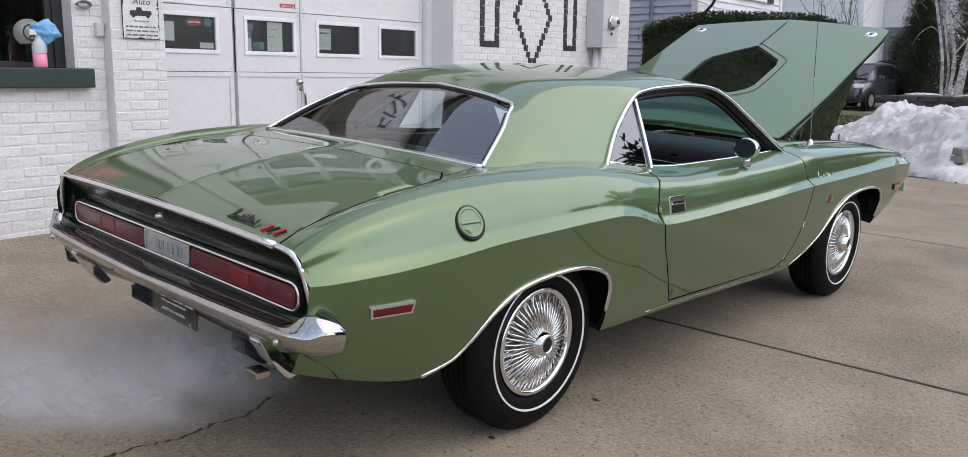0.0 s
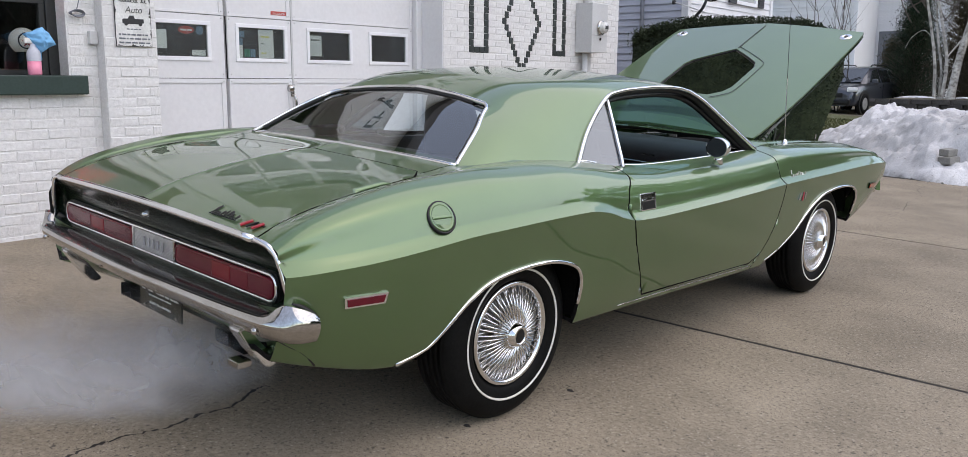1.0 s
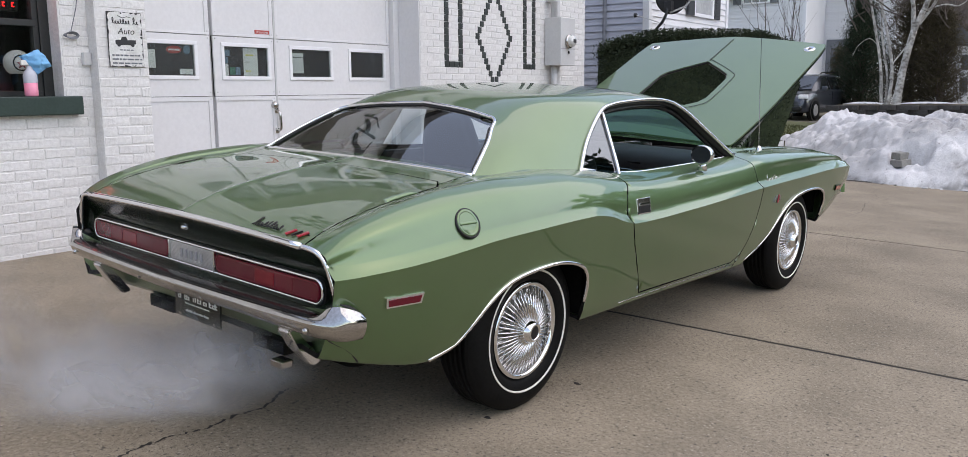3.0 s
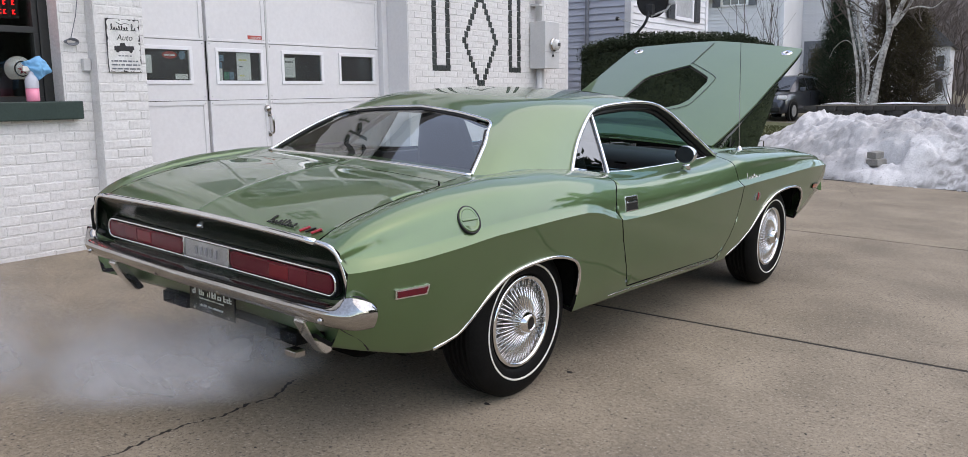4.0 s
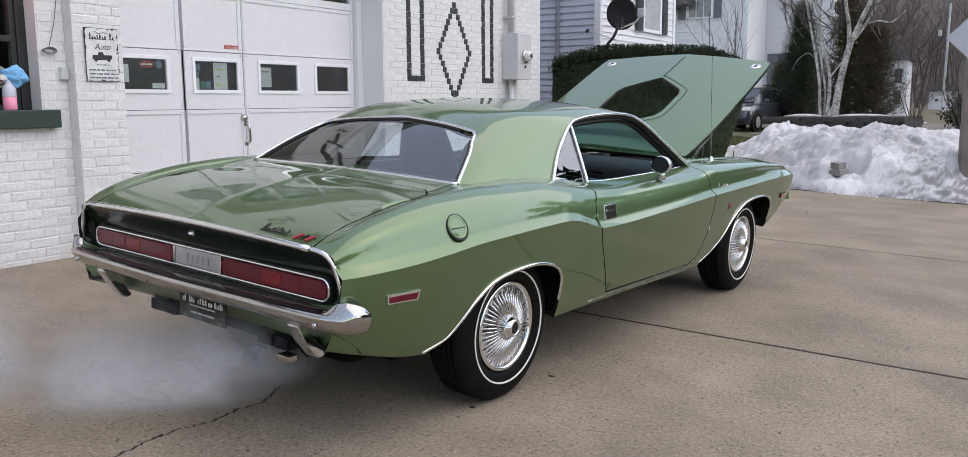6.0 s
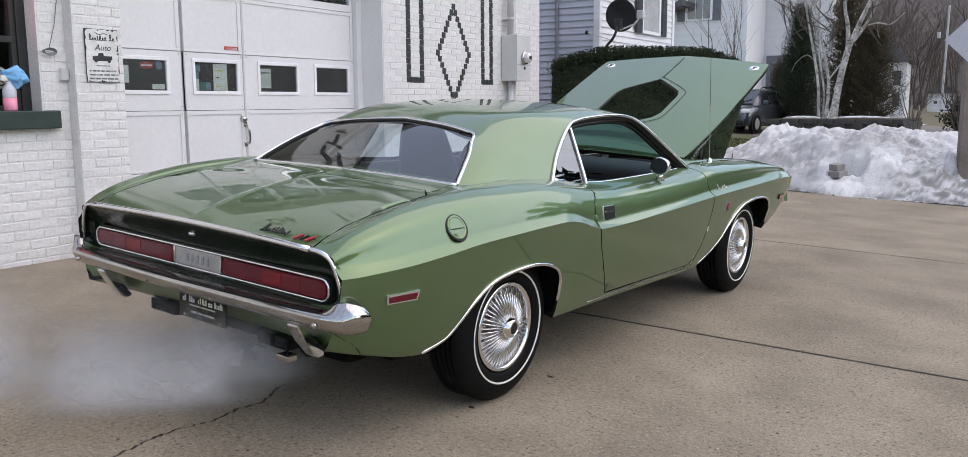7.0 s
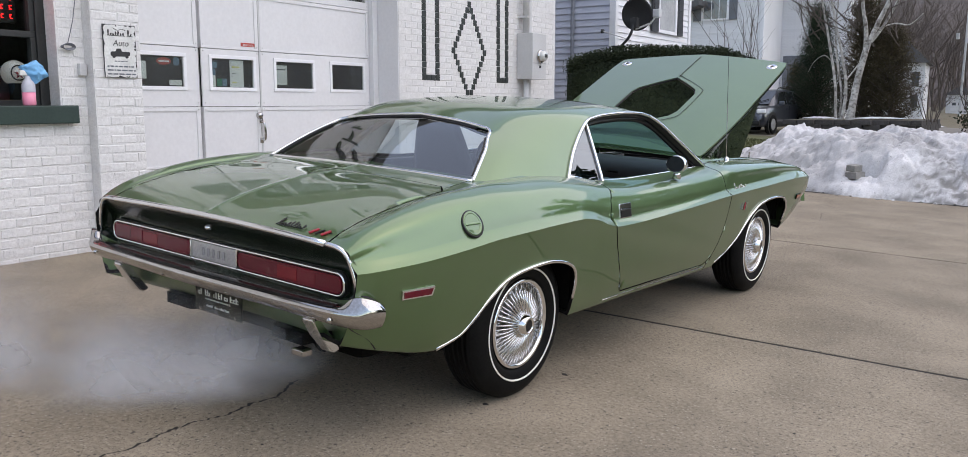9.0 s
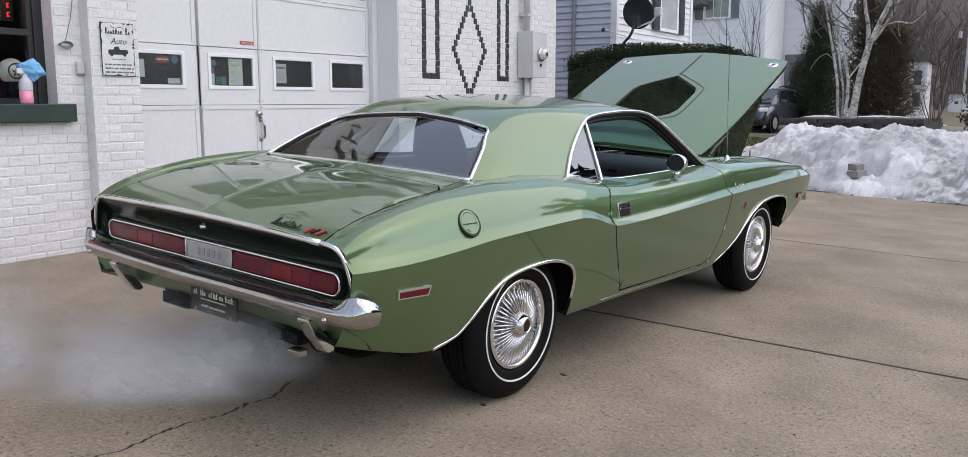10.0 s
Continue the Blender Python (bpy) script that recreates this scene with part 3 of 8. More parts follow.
    part("lock", lathe(bmesh.new(), [(0, -0.03), (0.022, -0.03), (0.03, -0.018), (0.034, 0.004)], 24, Matrix.Translation((2.385, d - 0.004, 1.112)) @ turn), CHROME_WORN, door, "round metal lock", smooth=True)
    h = bmesh.new()
    tube(h, spline([(2.40, d, 1.065), (2.40, d - 0.045, 1.05), (2.405, d - 0.055, 0.97), (2.41, d - 0.045, 0.90), (2.41, d, 0.885)], 6), 0.012, 8)
    for z in (1.065, 0.885):
        box(h, 2.385, 2.425, d - 0.01, d, z - 0.025, z + 0.025, bevel=0.004)
    part("handle", h, CHROME_WORN, door, "chrome pull handle", smooth=True)
    return door


def flat_thing(name, label, category, s0, s1, z0, z1, d, mat, t=0.002, parent_m=WALL, kind=""):
    ob = part(name, boxm(s0, s1, d - t, d, z0, z1), mat)
    ob.matrix_basis = parent_m
    return tagged(ob, label, category, kind=kind)


def bars(parent, s0, s1, z0, z1, rows, d, mat, seed=0, fill=0.6):
    """Writing too small to read, as bars."""
    rng = random.Random(seed)
    h = (z1 - z0) / rows
    for r in range(rows):
        bm = bmesh.new()
        s = s0
        while s < s1 - 0.01:
            w = min(rng.uniform(0.012, 0.05), s1 - s)
            box(bm, s, s + w, d - 0.0012, d, z0 + r * h, z0 + (r + fill) * h)
            s += w + 0.008
        part("print_line", bm, mat, parent)


def stuck_things():
    d = 0.2525
    oval = bmesh.new()
    prism(oval, [(1.395 + 0.07 * math.cos(a), 1.565 + 0.030 * math.sin(a)) for a in np.linspace(0, 2 * math.pi, 25)[:-1]], d - 0.002, d, "y")
    ob = part("oval_sticker", oval, STICKER_RED)
    ob.matrix_basis = WALL
    tagged(ob, "red oval sticker inside a garage door window", "sticker")
    bars(ob, 1.345, 1.445, 1.558, 1.572, 1, d - 0.0025, PAPER, 2, 0.9)
    disc = bmesh.new()
    prism(disc, [(1.515 + 0.032 * math.cos(a), 1.567 + 0.036 * math.sin(a)) for a in np.linspace(0, 2 * math.pi, 25)[:-1]], d - 0.002, d, "y")
    ob = part("round_sticker", disc, STICKER_BLUE)
    ob.matrix_basis = WALL
    tagged(ob, "round blue sticker inside a garage door window", "sticker")
    ob = flat_thing("paper_sheet", "white sheet of paper inside the wicket door window", "paper", 2.075, 2.23, 1.366, 1.60, d, PAPER)
    bars(ob, 2.10, 2.20, 1.535, 1.555, 1, d - 0.0025, STICKER_YELLOW, 5)
    bars(ob, 2.10, 2.16, 1.48, 1.49, 1, d - 0.0025, INK, 6)
    bars(ob, 2.10, 2.16, 1.40, 1.42, 1, d - 0.0025, STICKER_YELLOW, 7)
    ob = flat_thing("notice", "small white notice inside a garage door window", "paper", 2.625, 2.765, 1.395, 1.575, d, PAPER)
    bars(ob, 2.64, 2.75, 1.53, 1.55, 1, d - 0.0025, INK, 8)
    bars(ob, 2.64, 2.74, 1.42, 1.50, 4, d - 0.0025, METER_GREY, 9)
    ob = flat_thing("notice", "white notice at the edge of a garage door window", "paper", 1.12, 1.225, 1.42, 1.56, d, PAPER)
    for z, mat, lab in ((1.55, STICKER_BLUE, "blue and white"), (1.49, STICKER_BLUE, "blue"), (1.435, PAPER, "white"), (1.385, PAPER, "white")):
        flat_thing("sticker", "small %s sticker in the wicket door window" % lab, "sticker", 1.878, 1.915 + (0.02 if z > 1.5 else 0), z - 0.022, z + 0.03, d, mat)
    flat_thing("sticker", "green square sticker in the wicket door window", "sticker", 1.93, 1.985, 1.372, 1.437, d, STICKER_GREEN)
    flat_thing("sticker", "pale blue square sticker in the wicket door window", "sticker", 1.99, 2.04, 1.372, 1.437, d, STICKER_BLUE)
    flat_thing("sticker", "white and blue strip sticker in a garage door window", "sticker", 1.44, 1.56, 1.372, 1.415, d, PAPER)
    # reflected letters, drawn as grey shapes at the pane
    for text, z in (("R", 1.545), ("I", 1.425)):
        bm = lettering(text, 0.125, 0.0008)
        bmesh.ops.transform(bm, matrix=Matrix.Translation((3.70, d, z)) @ Matrix.Rotation(radians(90), 4, "X"), verts=bm.verts)
        ob = part("window_letter", bm, SHUTTER_GREY)
        ob.matrix_basis = WALL
        tagged(ob, "dim grey letter drawn as a reflection in a garage door window", "letter")
    ob = flat_thing("warning_label", "red warning label on the wicket door", "label", 2.205, 2.372, 1.725, 1.757, 0.2425, STICKER_RED)
    bars(ob, 2.225, 2.35, 1.732, 1.75, 2, 0.2425 - 0.0025, PAPER, 3, 0.4)


def hours_sign():
    """A chipped enamel sign with the shop's name and a pickup."""
    sign = tagged(empty("sign", WALL), "chipped white metal sign with black lettering and a pickup truck", "sign")
    rng = random.Random(3)
    d = -0.106
    edge = []
    for a, b in (((0.62, 1.41), (0.885, 1.41)), ((0.885, 1.41), (0.885, 1.787)), ((0.885, 1.787), (0.62, 1.787)), ((0.62, 1.787), (0.62, 1.41))):
        for k in range(14):
            t = k / 14
            edge.append((a[0] + (b[0] - a[0]) * t, a[1] + (b[1] - a[1]) * t))
    part("plate", prism(bmesh.new(), edge, d - 0.006, d), INK, sign, "black chipped edge")
    mid = Vector((0.7525, 1.5985))
    worn = []
    for s, z in edge:
        v = Vector((s, z)) - mid
        k = rng.choice((0.0015, 0.002, 0.003, 0.004, 0.005, 0.012))
        worn.append((mid.x + v.x * (1 - k / abs(0.1325)), mid.y + v.y * (1 - k / 0.19)))
    part("face", prism(bmesh.new(), worn, d - 0.008, d - 0.005), SIGN_WHITE, sign, "white enamel face")
    for text, size, s, z in (("Auto", 0.062, 0.757, 1.655),):
        bm = lettering(text, size, 0.0006, 0.25)
        bmesh.ops.transform(bm, matrix=Matrix.Translation((s, d - 0.009, z)) @ Matrix.Rotation(radians(90), 4, "X"), verts=bm.verts)
        part("lettering", bm, INK, sign)
    truck = bmesh.new()
    prism(truck, [(0.672, 1.565), (0.672, 1.59), (0.68, 1.595), (0.715, 1.597), (0.722, 1.617), (0.755, 1.619), (0.765, 1.597), (0.828, 1.597), (0.83, 1.570), (0.79, 1.562), (0.70, 1.560)], d - 0.0095, d - 0.008)
    part("truck_picture", truck, INK, sign)
    for s in (0.697, 0.802):
        part("truck_picture", prism(bmesh.new(), [(s + 0.014 * math.cos(a), 1.563 + 0.014 * math.sin(a)) for a in np.linspace(0, 6.283, 17)[:-1]], d - 0.0105, d - 0.0095), INK, sign)
    # the shop's name as one looping brush stroke, a flourish above it
    part("lettering", tubem([(0.652 + a, d - 0.009, 1.708 + b) for a, b in cursive(0.140, 0.022, 7)], 0.0028, 5), INK, sign)
    part("lettering", tubem([(0.812 + a, d - 0.009, 1.708 + b) for a, b in cursive(0.045, 0.024, 2)], 0.0030, 5), INK, sign)
    part("lettering", tubem(spline([(0.70, d - 0.009, 1.763), (0.735, d - 0.009, 1.748), (0.77, d - 0.009, 1.757), (0.80, d - 0.009, 1.750)], 5), [0.0022] * 16, 5), INK, sign)
    bars(sign, 0.70, 0.81, 1.523, 1.536, 1, d - 0.009, SHUTTER_GREY, 4)
    bars(sign, 0.64, 0.868, 1.430, 1.512, 3, d - 0.009, SHUTTER_GREY, 5, 0.38)
    rng = random.Random(12)
    for k in range(16):
        side = rng.choice("tbbr")
        a = rng.uniform(0.63, 0.87) if side != "r" else 0.877
        b = {"t": 1.778, "b": 1.419, "r": rng.uniform(1.43, 1.77)}[side]
        r = rng.uniform(0.004, 0.010)
        part("chip", prism(bmesh.new(), [(a + r * rng.uniform(0.5, 1.2) * math.cos(t), b + 0.7 * r * rng.uniform(0.5, 1.2) * math.sin(t)) for t in np.linspace(0, 6.283, 9)[:-1]], d - 0.0088, d - 0.008), INK, sign)


def shop_window():
    win = tagged(empty("window_1", WALL), "dark framed shop window with a deep green sill", "window", kind="structure")
    bm = bmesh.new()
    for q in ((-0.85, 0.345, 2.68, 2.75), (-0.85, -0.78, 1.21, 2.68), (0.272, 0.345, 1.21, 2.68)):
        box(bm, q[0], q[1], 0.125, 0.2, q[2], q[3], bevel=0.004)
    part("window_frame", bm, DARK_FRAME, win)
    bm = bmesh.new()
    for q in ((-0.78, 0.272, 1.21, 1.245), (-0.78, 0.272, 1.675, 1.718), (-0.12, -0.085, 1.245, 1.675), (0.235, 0.272, 1.245, 1.675), (0.235, 0.272, 1.718, 2.68)):
        box(bm, q[0], q[1], 0.14, 0.19, q[2], q[3], bevel=0.003)
    part("sash", bm, DARK_FRAME, win)
    part("pane", boxm(-0.78, 0.235, 0.162, 0.166, 1.245, 1.675), WINDOW_GLASS, win).visible_shadow = False
    part("pane", boxm(-0.78, 0.235, 0.172, 0.176, 1.718, 2.68), WINDOW_GLASS, win).visible_shadow = False
    part("window_sill", boxm(-1.0, 0.43, -0.07, 0.16, 1.085, 1.21, bevel=0.008), DARK_GREEN, win, "thick dark green painted sill")
    part("reveal", boxm(0.338, 0.346, 0.004, 0.125, 1.21, 2.75), MORTAR, win)
    part("counter", boxm(-1.2, 0.25, 0.24, 0.6, 1.18, 1.25, bevel=0.004), surface("warm_shelf", (0.10, 0.05, 0.025), (0.16, 0.085, 0.045), 4, 40, rough=0.6), win, "brown shelf behind the glass")
    sign = tagged(empty("led_sign", WALL), "red lit display sign hung inside the shop window", "sign")
    part("casing", boxm(-0.62, 0.19, 0.215, 0.245, 1.77, 2.12, bevel=0.004), BLACK, sign)
    rng = random.Random(6)
    for r in range(5):
        s = 0.145
        while s > -0.58:
            bm = bmesh.new()
            z = 1.80 + r * 0.062
            for q in ((s, s + 0.017, z + 0.024, z + 0.029), (s, s + 0.017, z, z + 0.005), (s, s + 0.005, z + 0.005, z + 0.024)):
                box(bm, q[0], q[1], 0.211, 0.215, q[2], q[3])
            part("lit_character", bm, LED_RED, sign)
            s -= rng.choice((0.032, 0.032, 0.06))
    globe = tagged(empty("globe", WALL), "round white globe with a red emblem behind the window, brightened by an added glow", "globe")
    bm = bmesh.new()
    bmesh.ops.create_uvsphere(bm, u_segments=32, v_segments=20, radius=0.088, matrix=Matrix.Translation((0.178, 0.27, 1.434)))
    part("glass_ball", bm, GLOBE_WHITE, globe, smooth=True)
    part("base", lathe(bmesh.new(), [(0.0, 0.0), (0.06, 0.0), (0.05, 0.14), (0.0, 0.14)], 24, Matrix.Translation((0.178, 0.27, 1.25)) @ Matrix.Rotation(radians(-90), 4, "Y")), BLACK, globe)
    ring = tubem([(0.165 + 0.050 * math.cos(a), 0.196, 1.434 + 0.050 * math.sin(a)) for a in np.linspace(0, 6.283, 33)[:-1]], 0.005, 6, closed=True)
    part("ring", ring, INK, globe)
    star = [(0.165 + (0.036 if k % 2 == 0 else 0.014) * math.sin(k * math.pi / 5), 1.426 + (0.036 if k % 2 == 0 else 0.014) * math.cos(k * math.pi / 5)) for k in range(10)]
    part("emblem", prism(bmesh.new(), star, 0.182, 0.190), RED, globe)
    # spray bottle with a cloth over its head, on the sill
    bottle = tagged(empty("spray_bottle", WALL @ pose(0.115, 0.0, 1.21)), "milky plastic spray bottle half full of pink liquid", "bottle")
    up = Matrix.Rotation(radians(-90), 4, "Y")
    part("liquid", lathe(bmesh.new(), [(0.0, 0.0), (0.038, 0.001), (0.042, 0.008), (0.042, 0.088), (0.0, 0.088)], 24, up), PINK, bottle, "pink liquid", smooth=True)
    part("bottle_body", lathe(bmesh.new(), [(0.0425, 0.089), (0.0425, 0.135), (0.036, 0.155), (0.020, 0.178), (0.015, 0.20), (0.0, 0.20)], 24, up), PLASTIC, bottle, smooth=True)
    part("trigger", boxm(-0.055, 0.02, -0.012, 0.012, 0.20, 0.235, bevel=0.006), PAPER, bottle)
    cloth = bmesh.new()
    tl, tr, br, bl = (Vector(q) for q in ((0.060, 0, 1.468), (0.188, 0, 1.520), (0.262, 0, 1.412), (0.158, 0, 1.352)))
    for side in (-1, 1):
        rows = []
        for i in range(23):
            u = i / 22
            row = []
            for j in range(23):
                v = j / 22
                q = tl.lerp(tr, u).lerp(bl.lerp(br, u), v)
                swell = (math.sin(math.pi * u) * math.sin(math.pi * v)) ** 0.5
                fold = 0.007 * math.sin(8 * u + 5 * v + side) + 0.004 * math.sin(12 * v - 6 * u) + 0.010 * noise.noise(Vector((6 * u, 6 * v, side)))
                edge = 0.003 * math.sin(11 * u + 7 * v)
                row.append((q.x + edge, side * (0.006 + 0.040 * swell) + fold, q.z + edge))
            rows.append(row)
        grid(cloth, rows)
    # a loose corner hanging behind the bottle
    for side in (0.0, 0.006):
        grid(cloth, [[(0.145 + 0.040 * u - 0.006 * v, 0.028 + side + 0.008 * math.sin(7 * u + 3 * v), 1.385 - 0.088 * v - 0.010 * math.sin(5 * u)) for v in (0, 0.25, 0.5, 0.75, 1)] for u in (0, 0.2, 0.4, 0.6, 0.8, 1)])
    ob = part("cloth", cloth, CLOTH_BLUE, None, smooth=True)
    ob.matrix_basis = WALL
    tagged(ob, "bright blue cloth draped over a spray bottle", "cloth")
    label = flat_thing("sticker", "white sticker in the corner of the shop window", "sticker", 0.155, 0.232, 1.25, 1.30, 0.161, PAPER)
    bars(label, 0.165, 0.225, 1.26, 1.29, 2, 0.1585, INK, 1)
    key = bmesh.new()
    tube(key, [(-0.055, 0.15, 1.60), (-0.055, 0.15, 1.53)], 0.004, 6)
    box(key, -0.07, -0.04, 0.146, 0.154, 1.60, 1.63, bevel=0.006), box(key, -0.062, -0.04, 0.147, 0.153, 1.53, 1.545)
    ob = part("keys", key, CHROME_WORN)
    ob.matrix_basis = WALL
    tagged(ob, "small metal keys hung at the window frame", "keys")


def wall_lettering():
    """Bold dark letters above the door, too mirrored and bent to be read: bars of their size."""
    sign = tagged(empty("wall_lettering", WALL), "row of bold dark painted letters on white brick above the door", "lettering")
    rng = random.Random(14)
    for k in range(14):
        s0 = 1.25 + 0.215 * k
        if k in (3, 4, 5, 6, 10):
            continue
        bm = bmesh.new()
        box(bm, s0, s0 + 0.045, -0.112, -0.104, 3.60, 3.86)
        for z in ((3.60, 3.815), (3.71,), (3.60, 3.71), (3.815,))[rng.randrange(4)]:
            box(bm, s0 + 0.045, s0 + 0.155, -0.112, -0.104, z, z + 0.045)
        if rng.random() < 0.6:
            box(bm, s0 + 0.11, s0 + 0.155, -0.1135, -0.105, 3.60 + 0.11 * rng.randrange(2), 3.76)
        part("letter", bm, BRICK_BLACK, sign)


def wall_fittings():
    ob = part("junction_box", boxm(0.478, 0.532, -0.035, 0.004, 1.42, 1.505, bevel=0.004), METER_GREY)
    ob.matrix_basis = WALL
    tagged(ob, "small pale grey junction box on the brick wall", "box")
    bm = bmesh.new()
    tube(bm, [(0.405, -0.02, 1.63), (0.46, -0.015, 1.80), (0.50, -0.01, 2.0), (0.56, -0.11, 2.5)], 0.003, 6)
    for k in range(4):
        tube(bm, [(0.40 + 0.045 * math.cos(a) + 0.004 * k, -0.02 - 0.004 * k, 1.617 + (0.012 + 0.004 * k) * math.sin(a)) for a in np.linspace(0, 6.283, 17)[:-1]], 0.0035, 5, closed=True)
    ob = part("cable_coil", bm, SHUTTER_GREY)
    ob.matrix_basis = WALL
    tagged(ob, "coiled dark grey cable hanging on the white brick wall", "cable")
    m = tagged(empty("electric_meter", WALL), "grey steel electric meter box with conduit on white brick", "meter box")
    part("cabinet", boxm(6.475, 6.835, -0.335, -0.104, 1.525, 2.105, bevel=0.006), METER_GREY, m)
    part("cover_seam", boxm(6.48, 6.83, -0.3375, -0.334, 1.725, 1.733), DOOR_EDGE, m)
    turn = Matrix.Rotation(radians(90), 4, "Z")
    part("collar", lathe(bmesh.new(), [(0.075, 0.0), (0.085, -0.01), (0.085, -0.03), (0.07, -0.035)], 32, Matrix.Translation((6.66, -0.335, 1.820)) @ turn), CHROME_WORN, m, smooth=True)
    part("meter_glass", lathe(bmesh.new(), [(0.07, -0.03), (0.066, -0.075), (0.05, -0.092), (0.0, -0.095)], 32, Matrix.Translation((6.66, -0.335, 1.820)) @ turn), surface("meter_face", (0.5, 0.5, 0.48), (0.7, 0.7, 0.68), 20, 90, rough=0.12, coat=1.0), m, "round glass meter", smooth=True)
    part("dial", boxm(6.63, 6.69, -0.433, -0.428, 1.80, 1.842), INK, m)
    part("conduit", tubem([(6.56, -0.19, 2.10), (6.56, -0.19, 3.6)], 0.042, 16), METER_GREY, m, smooth=True)
    part("conduit", tubem([(6.58, -0.18, 1.53), (6.58, -0.18, 0.15)], 0.034, 16), METER_GREY, m, smooth=True)
    part("backboard", boxm(6.64, 6.80, -0.135, -0.107, 0.2, 3.6, bevel=0.003), METER_GREY, m, "flat grey board behind the meter")
    part("strap", boxm(6.50, 6.62, -0.237, -0.107, 2.30, 2.325), METER_GREY, m)
    part("seal", boxm(6.655, 6.675, -0.35, -0.335, 1.67, 1.70), BLACK, m)


# ---- neighbouring houses ----
def clapboard(parent, x0, x1, z0, z1, y, exposure, mat):
    """Overlapping boards on a face that looks along -y of the parent."""
    bm = bmesh.new()
    prism(bm, [(0, 0), (-0.026, 0), (-0.002, exposure + 0.01), (0, exposure + 0.01)], 0, 1, "x")
    me = mesh_of(bm, "board", mat)
    n = int((z1 - z0) / exposure)
    for k in range(n):
        piece("board", me, Matrix.Translation((x0, y, z0 + k * exposure)) @ Matrix.Diagonal((x1 - x0, 1, 1, 1)), parent)


def sash_window(parent, x, z, w, h, y, shut=None, pane=PANE_DARK, lights=2):
    fr = bmesh.new()
    t = 0.09
    for q in ((x - t, x + w + t, z + h, z + h + t), (x - t, x + w + t, z - 0.06, z), (x - t, x, z, z + h), (x + w, x + w + t, z, z + h), (x, x + w, z + h * 0.5 - 0.02, z + h * 0.5 + 0.02)):
        box(fr, q[0], q[1], y - 0.045, y + 0.01, q[2], q[3])
    for k in range(1, lights):
        box(fr, x + w * k / lights - 0.01, x + w * k / lights + 0.01, y - 0.03, y, z, z + h)
    ob = part("window_frame", fr, TRIM_WHITE, parent)
    part("pane", boxm(x, x + w, y - 0.012, y - 0.006, z, z + h), pane, parent)
    if shut:
        for s in (x - t - 0.30, x + w + t):
            bm = boxm(s, s + 0.30, y - 0.06, y - 0.02, z - 0.06, z + h + 0.06, bevel=0.004)
            for k in range(int(h / 0.06)):
                box(bm, s + 0.04, s + 0.26, y - 0.068, y - 0.058, z + k * 0.06, z + k * 0.06 + 0.035)
            part("shutter", bm, shut, parent)


def house_near():
    """Clapboard house behind the garage: a gable side with its shade put into the colour and a bright long side."""
    base = pose(-4.38, 10.22, 0, 0, 0, 5)
    h = tagged(empty("house", base), "two-storey clapboard house with dark shutters behind the hedge", "house")
    part("wall", boxm(-6, -0.02, 0.02, 0.25, -0.3, 6.2), SIDING_SHADED, h, "white clapboard wall coloured bluish for shade")
    part("wall", boxm(-0.25, -0.02, 0.25, 3.75, -0.3, 6.2), SIDING_WHITE, h, "white clapboard wall")
    part("wall", boxm(-6, -0.25, 3.5, 3.75, -0.3, 6.2), SIDING_WHITE, h)
    part("roof", prism(bmesh.new(), [(-6.3, 6.2), (0.35, 6.2), (-3, 8.4)], -0.4, 4.1), ROOF_GREY, h)
    clapboard(h, -6, -0.08, 0.3, 5.6, 0.02, 0.112, SIDING_SHADED)
    side = empty("side_wall", pose(0, 0, 0, 0, 0, 90) @ Matrix.Translation((0, 0, 0)))
    side.parent = h
    clapboard(side, 0.08, 3.66, 0.3, 5.6, 0.02, 0.112, SIDING_WHITE)
    part("corner_board", boxm(-0.09, 0.022, -0.022, 0.09, 0.1, 6.2), SIDING_WHITE, h)
    part("corner_board", boxm(-0.02, 0.022, 3.66, 3.77, 0.1, 6.2), TRIM_WHITE, h)
    sash_window(side, 1.98, 2.60, 0.84, 1.5, 0.0, SHUTTER, CURTAIN, 1)
    bm = bmesh.new()
    tube(bm, [(-0.78, -0.05, 1.85), (-0.78, -0.05, 6.0)], 0.035, 10)
    part("downpipe", bm, surface("grey_downpipe", (0.16, 0.17, 0.20), (0.20, 0.21, 0.24), 4, 30, rough=0.5), h, "grey downpipe")
    part("outlet", boxm(-0.82, -0.74, -0.12, -0.02, 1.80, 1.88, bevel=0.005), BLACK, h)


